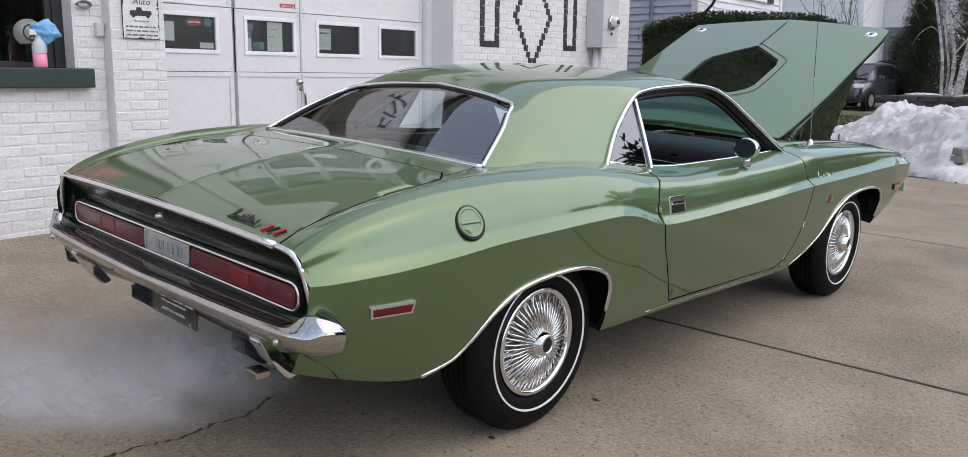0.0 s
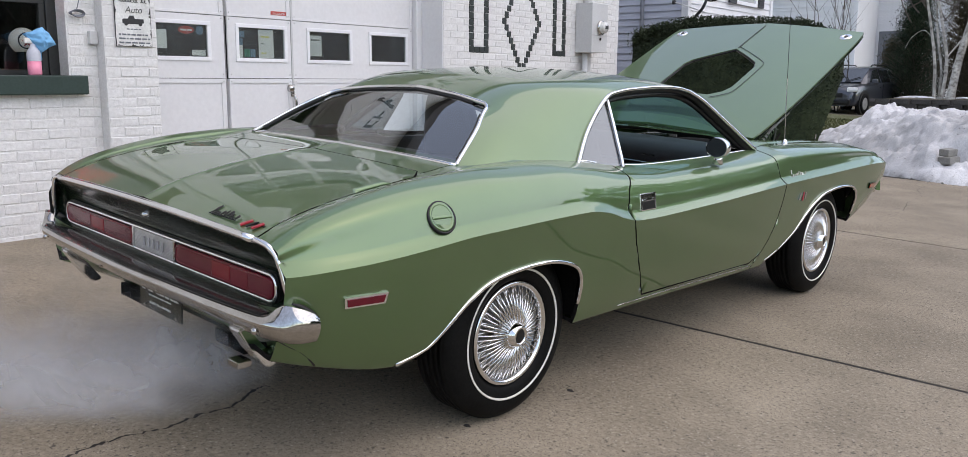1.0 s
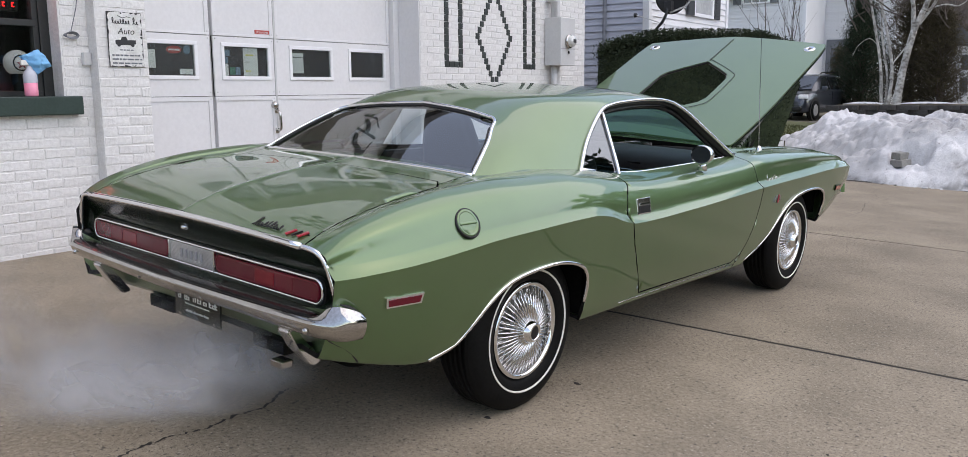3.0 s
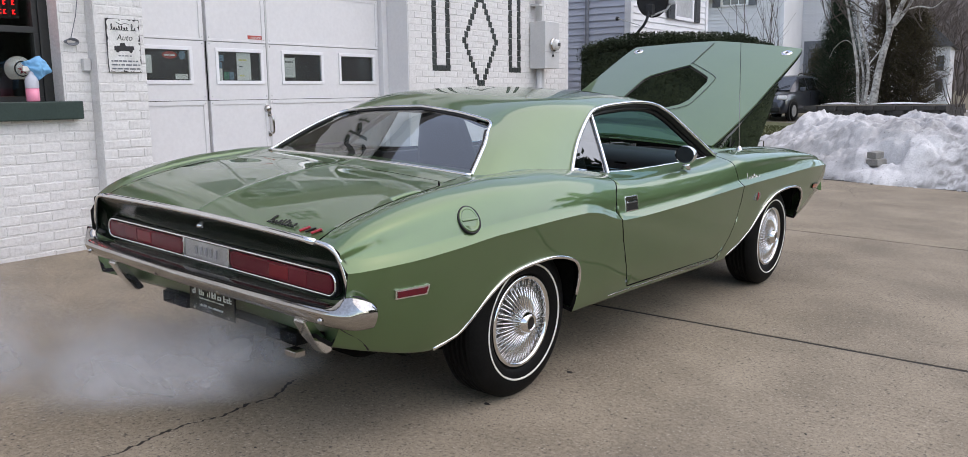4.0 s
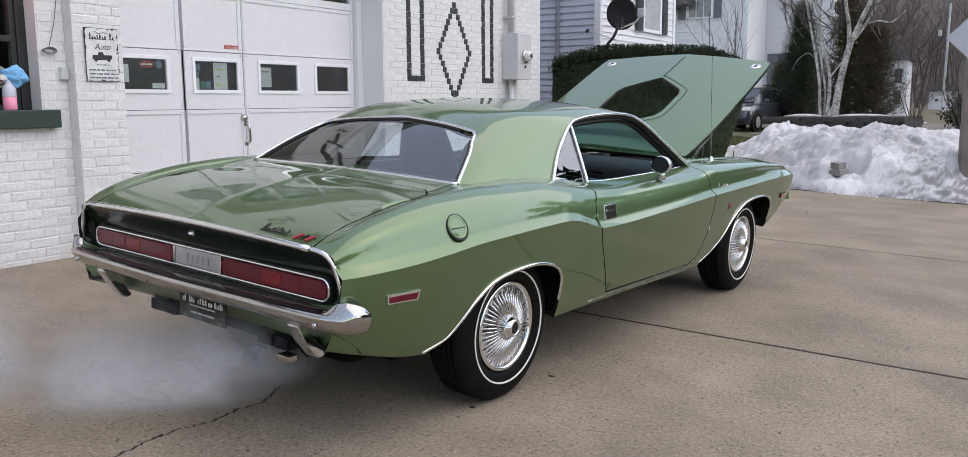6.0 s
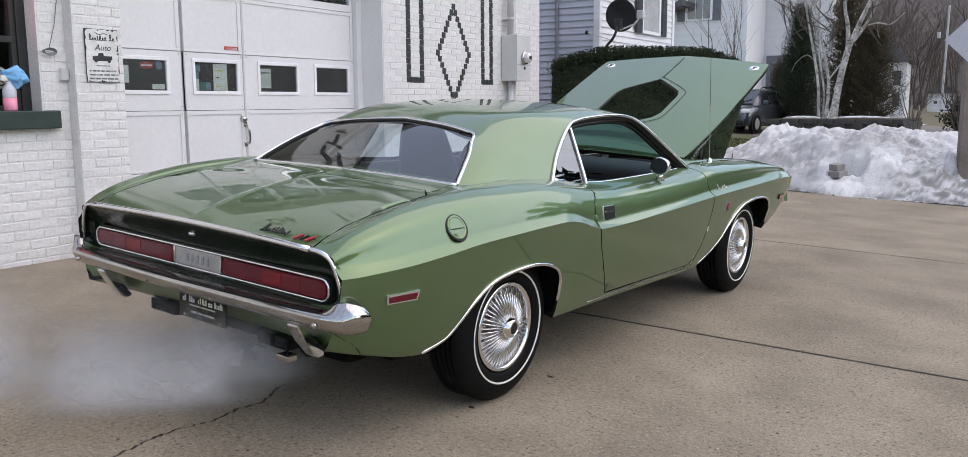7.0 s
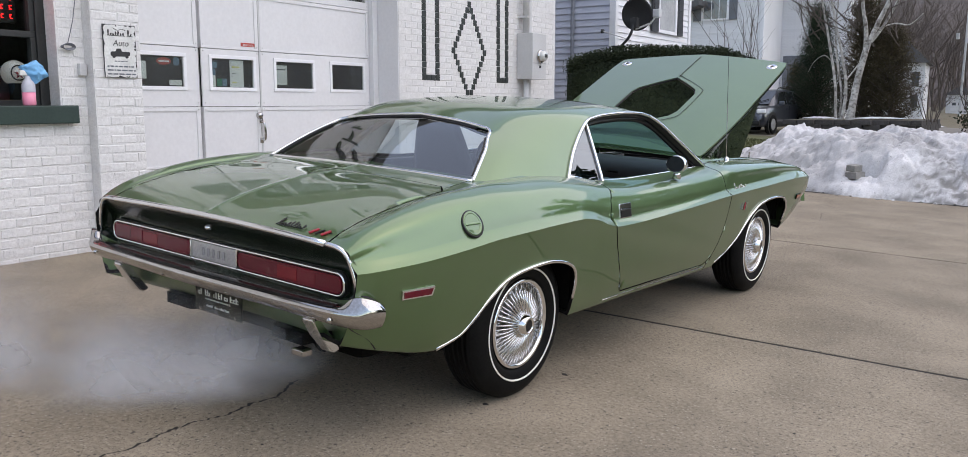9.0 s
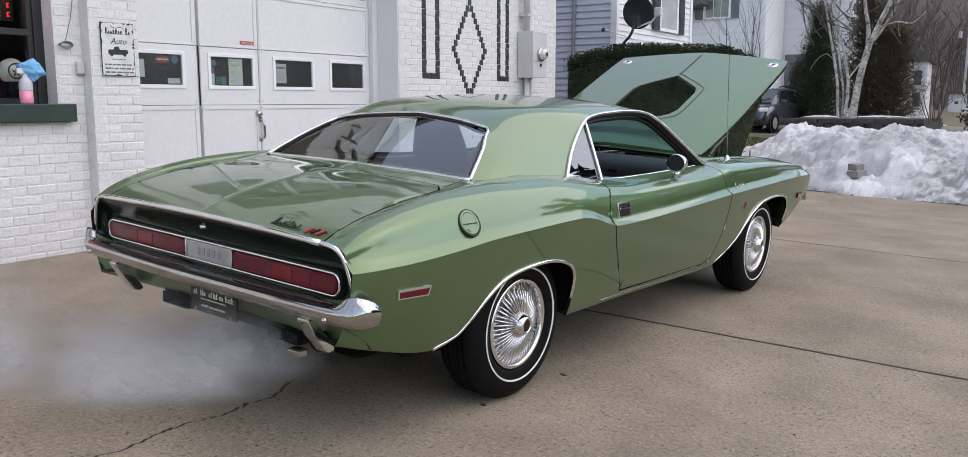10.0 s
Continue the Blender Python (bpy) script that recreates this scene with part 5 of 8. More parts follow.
def lawn_and_bed():
    bm = bmesh.new()
    xs, ys = [-30, -20, -12, -9, -7, -5, -3.5], [9.0, 12, 15, 18, 21, 24, 26.5]
    grid(bm, [[(x, y, slope(x, y) - 0.02 + 0.03 * noise.noise(Vector((x, y, 0)))) for x in xs] for y in ys])
    tagged(part("lawn", bm, GRASS), "thin brownish winter lawn", "lawn", kind="structure")
    rng = random.Random(2)
    bm = bmesh.new()
    pts = []
    for k in range(9000):
        x, y = rng.uniform(-8, -3.5), rng.uniform(11, 24)
        pts.append((x, y, slope(x, y) + 0.0))
    leaf_cloud(bm, pts, 0.05, rng, 1.5)
    tagged(part("grass_tufts", bm, GRASS), "short tufts of winter grass", "grass", kind="stuff")
    bm = bmesh.new()
    grid(bm, [[(x, y, slope(x, y) - 0.025) for x in (-60, -20, -6, 0, 6, 12, 60)] for y in (27.2, 33, 38, 46)])
    tagged(part("road", bm, ASPHALT), "pale worn asphalt road", "road", kind="structure")
    bm = bmesh.new()
    grid(bm, [[(x, y, slope(x, y) - 0.03) for x in (-4.5, 0, 6, 12, 40)] for y in (9.5, 14, 20, 27.4)])
    tagged(part("side_road", bm, ASPHALT), "pale asphalt beyond the snow pile", "road", kind="structure")
    # stone bed with the trees
    bed = tagged(empty("planting_bed", pose(0, 0, 0)), "low dark stone wall round a raised planting bed", "planter", kind="structure")
    part("soil", prism(bmesh.new(), [(-6.5, 25.8), (-2.72, 26.75), (-2.72, 29.5), (-6.5, 29.0)], 0.0, 0.66, "z"), SOIL, bed)
    for r in range(4):
        x = -6.35 - (0.2 if r % 2 else 0)
        while x < -2.6:
            w = rng.uniform(0.34, 0.62)
            y = 25.7 + 0.25 * (x + 6.1)
            part("stone", boxm(x, min(x + w - 0.015, -2.55), y + rng.uniform(-0.02, 0.02), y + 0.25, 0.05 + r * 0.155, 0.05 + r * 0.155 + 0.150, bevel=0.008), STONE, bed)
            x += w
        y = 26.60 + (0.2 if r % 2 else 0)
        while y < 29.4:
            part("stone", boxm(-2.78, -2.55 + rng.uniform(-0.01, 0.01), y, y + 0.44, 0.05 + r * 0.155, 0.05 + r * 0.155 + 0.150, bevel=0.008), STONE, bed)
            y += 0.455
    for x0, x1, y, z in ((-6.2, -5.0, 26.2, 0.71), (-4.7, -3.0, 26.6, 0.71)):
        bm = bmesh.new()
        rows = [[(x0 + (x1 - x0) * i / 14, y + 0.35 * j / 4 + 0.05 * noise.noise(Vector((i, j, x0))), z + 0.06 * math.sin(math.pi * j / 4) * math.sin(math.pi * i / 14) + 0.02 * noise.noise(Vector((i * 0.7, j, 1)))) for j in range(5)] for i in range(15)]
        grid(bm, rows)
        tagged(part("snow_patch", bm, SNOW, smooth=True), "thin strip of snow lying on the planting bed", "snow", kind="stuff")
    for x, y, w, l in ((-3.2, 30.5, 1.2, 0.9), (-5.0, 34, 1.6, 1.0), (-6.5, 45, 3.0, 1.5), (-9.5, 21.5, 1.4, 0.8), (-7.6, 22.2, 1.0, 0.6)):
        bm = bmesh.new()
        rows = [[(x + w * (i / 10 - 0.5) + 0.1 * noise.noise(Vector((i, j, x))), y + l * (j / 6 - 0.5) + 0.1 * noise.noise(Vector((i, j, y))), slope(x, y) - 0.03 + 0.2 * math.sin(math.pi * i / 10) * math.sin(math.pi * j / 6)) for j in range(7)] for i in range(11)]
        grid(bm, rows)
        tagged(part("snow_patch", bm, SNOW, smooth=True), "leftover snow patch by the road", "snow", kind="stuff")


def road_sign():
    s = tagged(empty("road_sign", pose(1.20, 10.72, 0)), "back of a diamond road sign on a weathered wooden post", "road sign")
    part("post", boxm(-0.09, 0.09, -0.09, 0.09, -0.4, 3.0, bevel=0.012, m=pose(0, 0, 0, 0, 0, 20)), WOOD_POST, s)
    bm = bmesh.new()
    prism(bm, [(-0.345, 2.07), (0.03, 2.445), (0.405, 2.07), (0.03, 1.695)], -0.115, -0.109)
    part("plate", bm, SIGN_BACK, s, "bare grey metal plate")


def parked_suv():
    """A dark compact SUV seen from its front corner; its front points to -y."""
    car = tagged(empty("suv", pose(-8.68, 29.8, 0.09, 0, 0, -3)), "dark blue-grey compact SUV parked by the house", "car")
    half = keyed((-2.16, 0.66), (-2.05, 0.80), (-1.8, 0.87), (-1.2, 0.90), (1.4, 0.90), (1.95, 0.86), (2.14, 0.76))
    belt = keyed((-2.16, 0.66), (-2.08, 0.80), (-1.85, 0.90), (-1.15, 1.02), (-0.5, 1.03), (1.2, 1.06), (1.9, 1.06), (2.14, 0.98))
    ys = [-2.16, -2.12, -2.05, -1.95, -1.8, -1.5, -1.15, -0.8, -0.4, 0.0, 0.5, 1.0, 1.5, 1.9, 2.05, 2.14]
    bm = bmesh.new()
    rows = []
    for y in ys:
        w, b = half(y), belt(y)
        right = [(w * 0.86, 0.26), (w * 0.97, 0.30), (w, 0.48), (w * 1.005, 0.64), (w * 0.985, b - 0.12), (w * 0.955, b - 0.03), (w * 0.90, b), (w * 0.55, b + 0.035)]
        rows.append([(-x, y, z) for x, z in right] + [(x, y, z) for x, z in right[::-1]])
    grid(bm, rows)
    for r in (rows[0], rows[-1]):
        bm.faces.new([bm.verts.new(p) for p in r])
    body = part("body", bm, CAR_DARK, car, smooth=True)
    # cabin: tapered upper body on the belt line
    bm = bmesh.new()
    roof = [(-1.12, 1.04, 0.80), (-0.86, 1.26, 0.72), (-0.42, 1.54, 0.62), (-0.2, 1.60, 0.60), (0.5, 1.64, 0.60), (1.3, 1.61, 0.60), (1.75, 1.54, 0.60), (2.0, 1.12, 0.72)]
    rows = []
    for y, z, w in roof:
        drop = min(z - 1.0, 0.06)
        rows.append([(-0.84, y, 1.0), (-w - 0.02, y, z - drop), (-w + 0.05, y, z - 0.01), (0, y, z + 0.01), (w - 0.05, y, z - 0.01), (w + 0.02, y, z - drop), (0.84, y, 1.0)])
    grid(bm, rows)
    part("cabin", bm, CAR_DARK, car, smooth=True)
    part("windscreen", prism(bmesh.new(), [(-1.09, 1.085), (-0.46, 1.535), (-0.45, 1.555), (-1.12, 1.085)], -0.64, 0.64, "x"), SUV_GLASS, car)
    part("wiper", tubem([(0.1, -1.13, 1.10), (0.55, -0.92, 1.26)], 0.012, 5), BLACK, car)
    for s in (1, -1):
        for outline in ([(-0.78, 1.07), (-0.34, 1.48), (0.12, 1.54), (0.16, 1.07)], [(0.24, 1.07), (0.20, 1.54), (1.0, 1.53), (1.06, 1.08)], [(1.14, 1.09), (1.10, 1.51), (1.5, 1.46), (1.7, 1.14)]):
            bm = prism(bmesh.new(), outline, 0.0, 0.012, "x")
            for v in bm.verts:
                v.co.x = s * (v.co.x + 0.835 - (v.co.z - 1.0) * 0.36)
            part("side_window", bm, SUV_GLASS, car)
        lamp = part("headlight", boxm(-0.17, 0.17, -0.15, 0.15, -0.085, 0.085, bevel=0.05, m=pose(s * 0.70, -1.95, 0.80, -14, 0, s * 32)), HEADLAMP, car)
        part("mirror", boxm(s * 0.90, s * 1.10, -0.86, -0.74, 1.02, 1.19, bevel=0.05), CAR_DARK, car)
        part("roof_rail", tubem([(s * 0.57, -0.2, 1.63), (s * 0.58, -0.1, 1.68), (s * 0.58, 1.2, 1.69), (s * 0.57, 1.4, 1.62)], 0.02, 6), BLACK, car)
        part("sill", boxm(s * 0.84, s * 0.915, -0.95, 0.95, 0.24, 0.40, bevel=0.02), BLACK, car, "dark plastic sill")
        part("door_line", boxm(s * 0.895, s * 0.909, 0.19, 0.205, 0.42, 1.0), BLACK, car)
        for y in (0.02, 0.98):
            part("door_handle", boxm(s * 0.89, s * 0.925, y - 0.09, y + 0.09, 0.88, 0.91, bevel=0.01), CAR_DARK, car)
        for y in (-1.33, 1.30):
            part("wheel_arch", lathe(bmesh.new(), [(0.0, 0.015), (0.38, 0.015), (0.43, 0.012), (0.43, -0.1)], 28, Matrix.Translation((s * 0.895, y, 0.36)) @ Matrix.Diagonal((s, 1, 1, 1))), BLACK, car)
            w = part("wheel", lathe(bmesh.new(), [(0.0, 0.03), (0.20, 0.03), (0.22, 0.045), (0.33, 0.045), (0.35, 0.02), (0.35, -0.16)], 28, Matrix.Translation((s * 0.89, y, 0.34)) @ Matrix.Diagonal((s, 1, 1, 1))), RUBBER, car, smooth=True)
            part("rim", lathe(bmesh.new(), [(0.0, 0.055), (0.08, 0.05), (0.20, 0.045), (0.215, 0.03)], 20, Matrix.Translation((s * 0.89, y, 0.34)) @ Matrix.Diagonal((s, 1, 1, 1))), SILVER, w)
        part("tail_lamp", boxm(s * 0.70, s * 0.86, 1.95, 2.13, 0.86, 1.20, bevel=0.03), LENS_RED, car, "red tail lamp")
    part("grille", boxm(-0.48, 0.48, -2.19, -2.10, 0.56, 0.72, bevel=0.03), BLACK, car)
    part("bumper", boxm(-0.74, 0.74, -2.22, -2.0, 0.30, 0.50, bevel=0.06), BLACK, car)


def behind_camera():
    """The far side of the street, seen only in reflections: bare trees and a stand of evergreens, its low row added to
    darken the windows.
    """
    for k, (x, y, h) in enumerate(((10, -26, 8), (20, -18, 9), (27, -6, 9), (26, 5, 10), (2, -30, 8), (22, 14, 10), (17, 19, 9), (12, 25, 11), (5, 30, 12), (8, 27, 9))):
        bare_shrub("bare_tree", "leafless tree across the street", (x, y, slope(x, y)), h, 60 + k, 5, TWIG, 0.07, 0.55, "tree")
    # those from 18 to 46 degrees are added so window reflections stay dark
    for k, (deg, r, h) in enumerate(((53, 31, 7), (60, 29, 11), (65, 27, 12.4), (70, 30, 10.5), (18, 37, 7), (22, 36, 8), (26, 35, 7.2), (30, 36, 8.2), (34, 35, 7.4), (38, 36, 8), (42, 34, 7), (46, 37, 7.6))):
        a = radians(deg)
        x, y = 1 + r * math.cos(a), r * math.sin(a)
        evergreen("reflected_evergreen", "unseen dark evergreen across the street, there for reflections", (x, y, slope(x, y)), h, 0.30 * h if deg > 48 else 2.8, CEDAR, 80 + k, 3600, 0.2, 0.34 if deg > 48 else 0.55, 0.0, 0.75 if deg > 48 else 0.45)


def exhaust_vapour():
    """Pale exhaust vapour drifting low behind the car: thin wavy veils of uneven density."""
    m, n, l, bsdf = shader("exhaust_vapour")
    tc, sep, cloud = n.new("ShaderNodeTexCoord"), n.new("ShaderNodeSeparateXYZ"), n.new("ShaderNodeTexNoise")
    l.new(tc.outputs["UV"], sep.inputs["Vector"])
    cloud.inputs["Scale"].default_value, cloud.inputs["Detail"].default_value = 2.6, 5.0
    l.new(tc.outputs["Object"], cloud.inputs["Vector"])

    def ranged(sock, a, b, c=0.0, d=1.0):
        r = n.new("ShaderNodeMapRange")
        r.interpolation_type = "SMOOTHSTEP"
        for key, v in (("From Min", a), ("From Max", b), ("To Min", c), ("To Max", d)):
            r.inputs[key].default_value = v
        l.new(sock, r.inputs["Value"])
        return r.outputs["Result"]

    def times(a, b):
        k = n.new("ShaderNodeMath")
        k.operation = "MULTIPLY"
        l.new(a, k.inputs[0])
        l.new(b, k.inputs[1]) if not isinstance(b, float) else None
        if isinstance(b, float):
            k.inputs[1].default_value = b
        return k.outputs[0]
    dens = ranged(cloud.outputs["Fac"], 0.36, 0.70)
    dens = times(dens, ranged(sep.outputs["X"], 0.0, 0.05))
    dens = times(dens, ranged(sep.outputs["X"], 0.55, 0.10, 1.0, 1.7))
    dens = times(dens, ranged(sep.outputs["X"], 1.0, 0.62))
    dens = times(dens, ranged(sep.outputs["Y"], 1.0, 0.20))
    dens = times(dens, ranged(sep.outputs["Y"], 0.0, 0.38))
    dens = times(dens, 0.31)
    clear, haze, mixer = n.new("ShaderNodeBsdfTransparent"), n.new("ShaderNodeBsdfDiffuse"), n.new("ShaderNodeMixShader")
    trans, both = n.new("ShaderNodeBsdfTranslucent"), n.new("ShaderNodeMixShader")
    for k in (haze, trans):
        k.inputs["Color"].default_value = (0.62, 0.62, 0.64, 1)
    l.new(haze.outputs["BSDF"], both.inputs[1]), l.new(trans.outputs["BSDF"], both.inputs[2])
    l.new(dens, mixer.inputs["Fac"]), l.new(clear.outputs["BSDF"], mixer.inputs[1]), l.new(both.outputs["Shader"], mixer.inputs[2])
    l.new(mixer.outputs["Shader"], n["Material Output"].inputs["Surface"])
    n.remove(bsdf)
    puff = tagged(empty("exhaust_vapour", PAVE), "pale grey exhaust vapour drifting behind the tailpipe", "vapour", kind="stuff")
    for k in range(6):
        bm = bmesh.new()
        uv = bm.loops.layers.uv.new("along")
        rows, nu, nv = [], 30, 12
        for i in range(nu + 1):
            u = i / nu
            row = []
            for j in range(nv + 1):
                v = j / nv
                x = 0.46 - 2.95 * u + 0.03 * k
                y = -0.93 - 0.11 * k * (0.25 + 0.75 * min(1, 2 * u)) - 1.25 * u + 0.16 * math.sin(5 * u + 1.7 * k) + 0.10 * math.sin(3 * v + k)
                top = 0.20 + 0.30 * min(1, 2.2 * u) + 0.58 * u + 0.06 * math.sin(9 * u + 2 * k)
                row.append((x + 0.06 * math.sin(4 * v + k), y + 0.14 * (v - 0.5), 0.19 - 0.18 * min(1, 2.2 * u) + top * v))
            rows.append(row)
        vs = grid(bm, rows)
        where = {v: (i / nu, j / nv) for i, r in enumerate(vs) for j, v in enumerate(r)}
        for f in bm.faces:
            f.smooth = True
            for lo in f.loops:
                lo[uv].uv = where[lo.vert]
        ob = part("veil", bm, m, puff)
        ob.visible_shadow = False


# ---- the green coupe ----
# car frame: x to its right side, y forward from the rear axle, z up from the ground
CAR = PAVE
coupe = tagged(empty("car", CAR), "green metallic two-door hardtop coupe with its hood open", "car")

crease_x = keyed((-0.968, 0.838), (-0.93, 0.862), (-0.85, 0.893), (-0.7, 0.925), (-0.5, 0.945), (-0.3, 0.955), (0, 0.962), (0.5, 0.962), (0.9, 0.958), (1.7, 0.955), (2.4, 0.950), (2.8, 0.950), (3.2, 0.946), (3.45, 0.936), (3.6, 0.920), (3.7, 0.898), (3.745, 0.872))
crease_z = keyed((-0.968, 0.690), (-0.85, 0.702), (-0.7, 0.714), (-0.5, 0.733), (-0.33, 0.750), (-0.12, 0.760), (0.1, 0.768), (0.28, 0.771), (0.40, 0.757), (0.52, 0.722), (0.62, 0.703), (0.75, 0.701), (1.19, 0.711), (1.98, 0.741), (2.55, 0.757), (3.3, 0.774), (3.6, 0.765), (3.745, 0.735))
sill_z = keyed((-0.968, 0.428), (-0.85, 0.398), (-0.6, 0.348), (-0.3, 0.335), (0.3, 0.316), (1.0, 0.310), (1.95, 0.300), (2.8, 0.33), (3.1, 0.39), (3.45, 0.47), (3.745, 0.55))
shoulder_x = keyed((-0.968, 0.768), (-0.9, 0.778), (-0.8, 0.786), (-0.6, 0.790), (0.2, 0.790), (0.45, 0.787), (0.7, 0.788), (1.5, 0.790), (2.1, 0.792), (2.8, 0.805), (3.2, 0.808), (3.5, 0.800), (3.65, 0.785), (3.745, 0.765))
shoulder_z = keyed((-0.968, 0.764), (-0.9, 0.806), (-0.8, 0.845), (-0.6, 0.893), (-0.4, 0.920), (-0.1, 0.936), (0.2, 0.936), (0.45, 0.922), (0.7, 0.892), (1.0, 0.877), (1.5, 0.884), (1.95, 0.900), (2.1, 0.914), (2.4, 0.915), (2.8, 0.907), (3.2, 0.882), (3.5, 0.845), (3.65, 0.81), (3.745, 0.76))
deck_z = keyed((-0.968, 0.774), (-0.878, 0.810), (-0.789, 0.836), (-0.598, 0.874), (-0.461, 0.893), (-0.3, 0.906), (-0.11, 0.930), (0.2, 0.95), (1.8, 0.935), (2.1, 0.935), (2.6, 0.925), (3.2, 0.89), (3.6, 0.84), (3.745, 0.77))
fullness = keyed((-0.968, 0.18), (-0.3, 0.15), (0.3, 0.12), (0.7, 0.07), (2.0, 0.07), (3.745, 0.12))

roll = keyed((-0.968, 0.56), (0.25, 0.56), (0.75, 0.47), (1.9, 0.45), (2.2, 0.39), (3.2, 0.39), (3.745, 0.52))


def section(y):
    """Half section from the underside out and up to the centre line, with a zone for each row."""
    xc, zc, zb, xs, zs, zt = crease_x(y), crease_z(y), sill_z(y), shoulder_x(y), shoulder_z(y), deck_z(y)
    dx, dz = xc - xs, zs - zc
    low = spline([(xc - 0.20, zb + 0.02, 0), (xc - 0.10, zb, 0), (xc - 0.072, zb + 0.012, 0), (xc - 0.036, zb + 0.36 * (zc - zb), 0), (xc - 0.010, zc - 0.075, 0), (xc, zc, 0)], 4)
    ledge = [(xc - 0.016, zc + 0.013, 0), (xc - 0.034, zc + 0.032, 0)]
    up = spline([(xc - 0.034, zc + 0.032, 0), (xc - 0.034 - fullness(y) * (dx - 0.034), zc + 0.45 * dz + 0.003, 0), (xc - roll(y) * dx, zc + 0.82 * dz, 0), (xs, zs, 0), (xs - 0.055, zs - 0.35 * (zs - zt) + 0.002, 0), (xs - 0.11, zt + 0.002, 0), (0.45 * xs, zt + 0.012, 0), (0.05, zt + 0.018, 0), (0, zt + 0.022, 0)], 5)[1:]
    pts = [(p[0], p[1]) for p in low] + [(p[0], p[1]) for p in ledge] + [(p[0], p[1]) for p in up]
    return pts, len(low) - 1, len(low) + 2 + 12


def car_shell():
    bm = bmesh.new()
    zone = bm.faces.layers.int.new("zone")
    ys = list(np.arange(-0.968, 3.70, 0.030)) + [3.70, 3.725, 3.745]
    secs = [section(float(y)) for y in ys]
    crease, top = secs[0][1], secs[0][2]
    for sx in (1, -1):
        rows = [[bm.verts.new((sx * x, y, z)) for x, z in s[0]] for y, s in zip(ys, secs)]
        for a, b in zip(rows, rows[1:]):
            for k in range(len(a) - 1):
                f = bm.faces.new((a[k], a[k + 1], b[k + 1], b[k]) if sx < 0 else (a[k], b[k], b[k + 1], a[k + 1]))
                f[zone] = 1 if k >= top else 0
                f.smooth = True
            e = bm.edges.get((a[crease], b[crease]))
            e.smooth = False
    bmesh.ops.remove_doubles(bm, verts=[v for v in bm.verts if abs(v.co.x) < 1e-5], dist=1e-5)
    return bm, zone


def cut(bm, poly, along, want):
    """Score the sheet along the edges of an outline that runs along an axis (x: side view, z: plan)."""
    a = [p[0] for p in poly]
    b = [p[1] for p in poly]
    box2 = (min(a) - 0.06, max(a) + 0.06, min(b) - 0.06, max(b) + 0.06)
    for p, q in zip(poly, poly[1:] + poly[:1]):
        faces = []
        for f in bm.faces:
            c = f.calc_center_median()
            u, v = (c.y, c.z) if along == "x" else (c.x, c.y)
            if want(c) and box2[0] < u < box2[1] and box2[2] < v < box2[3]:
                mid, half = ((p[0] + q[0]) / 2, (p[1] + q[1]) / 2), math.hypot(q[0] - p[0], q[1] - p[1]) / 2 + 0.09
                if math.hypot(u - mid[0], v - mid[1]) < half:
                    faces.append(f)
        du, dv = q[0] - p[0], q[1] - p[1]
        if math.hypot(du, dv) < 1e-6 or not faces:
            continue
        no = Vector((0, -dv, du)) if along == "x" else Vector((-dv, du, 0))
        co = Vector((0, p[0], p[1])) if along == "x" else Vector((p[0], p[1], 0))
        geom = list({v for f in faces for v in f.verts}) + list({e for f in faces for e in f.edges}) + faces
        bmesh.ops.bisect_plane(bm, geom=geom, dist=1e-5, plane_co=co, plane_no=no.normalized())


ARCH_REAR = [(-0.60, 0.20), (-0.572, 0.350), (-0.462, 0.385), (-0.398, 0.442), (-0.313, 0.526), (-0.227, 0.577), (-0.109, 0.602), (0.052, 0.609), (0.178, 0.589), (0.265, 0.550), (0.306, 0.486), (0.316, 0.40), (0.318, 0.20)]
ARCH_FRONT = [(1.97, 0.20), (2.0, 0.325), (2.138, 0.372), (2.276, 0.448), (2.407, 0.564), (2.50, 0.617), (2.59, 0.646), (2.786, 0.667), (2.98, 0.658), (3.09, 0.624), (3.16, 0.560), (3.185, 0.46), (3.19, 0.20)]
DOOR = [(0.70, 0.95), (0.66, 0.87), (0.612, 0.82), (0.588, 0.76), (0.592, 0.70), (0.635, 0.602), (0.692, 0.501), (0.752, 0.40), (0.786, 0.352), (1.80, 0.338), (1.90, 0.376), (1.955, 0.45), (1.998, 0.54), (2.022, 0.65), (2.022, 0.74), (1.998, 0.80), (1.985, 0.86), (1.975, 0.96)]
CABIN = [(-0.60, -0.06), (0.60, -0.06), (0.68, 0.36), (0.748, 0.48), (0.752, 1.92), (0.70, 1.99), (0.45, 2.06), (-0.45, 2.06), (-0.70, 1.99), (-0.752, 1.92), (-0.748, 0.48), (-0.68, 0.36)]
DECK = [(-0.690, -0.99), (0.690, -0.99), (0.690, -0.95), (0.686, -0.80), (0.682, -0.46), (0.66, -0.33), (0.60, -0.262), (-0.60, -0.262), (-0.66, -0.33), (-0.682, -0.46), (-0.686, -0.80), (-0.690, -0.95)]
HOOD = [(-0.672, 2.20), (0.672, 2.20), (0.690, 2.9), (0.685, 3.5), (0.66, 3.80), (-0.66, 3.80), (-0.685, 3.5), (-0.690, 2.9)]


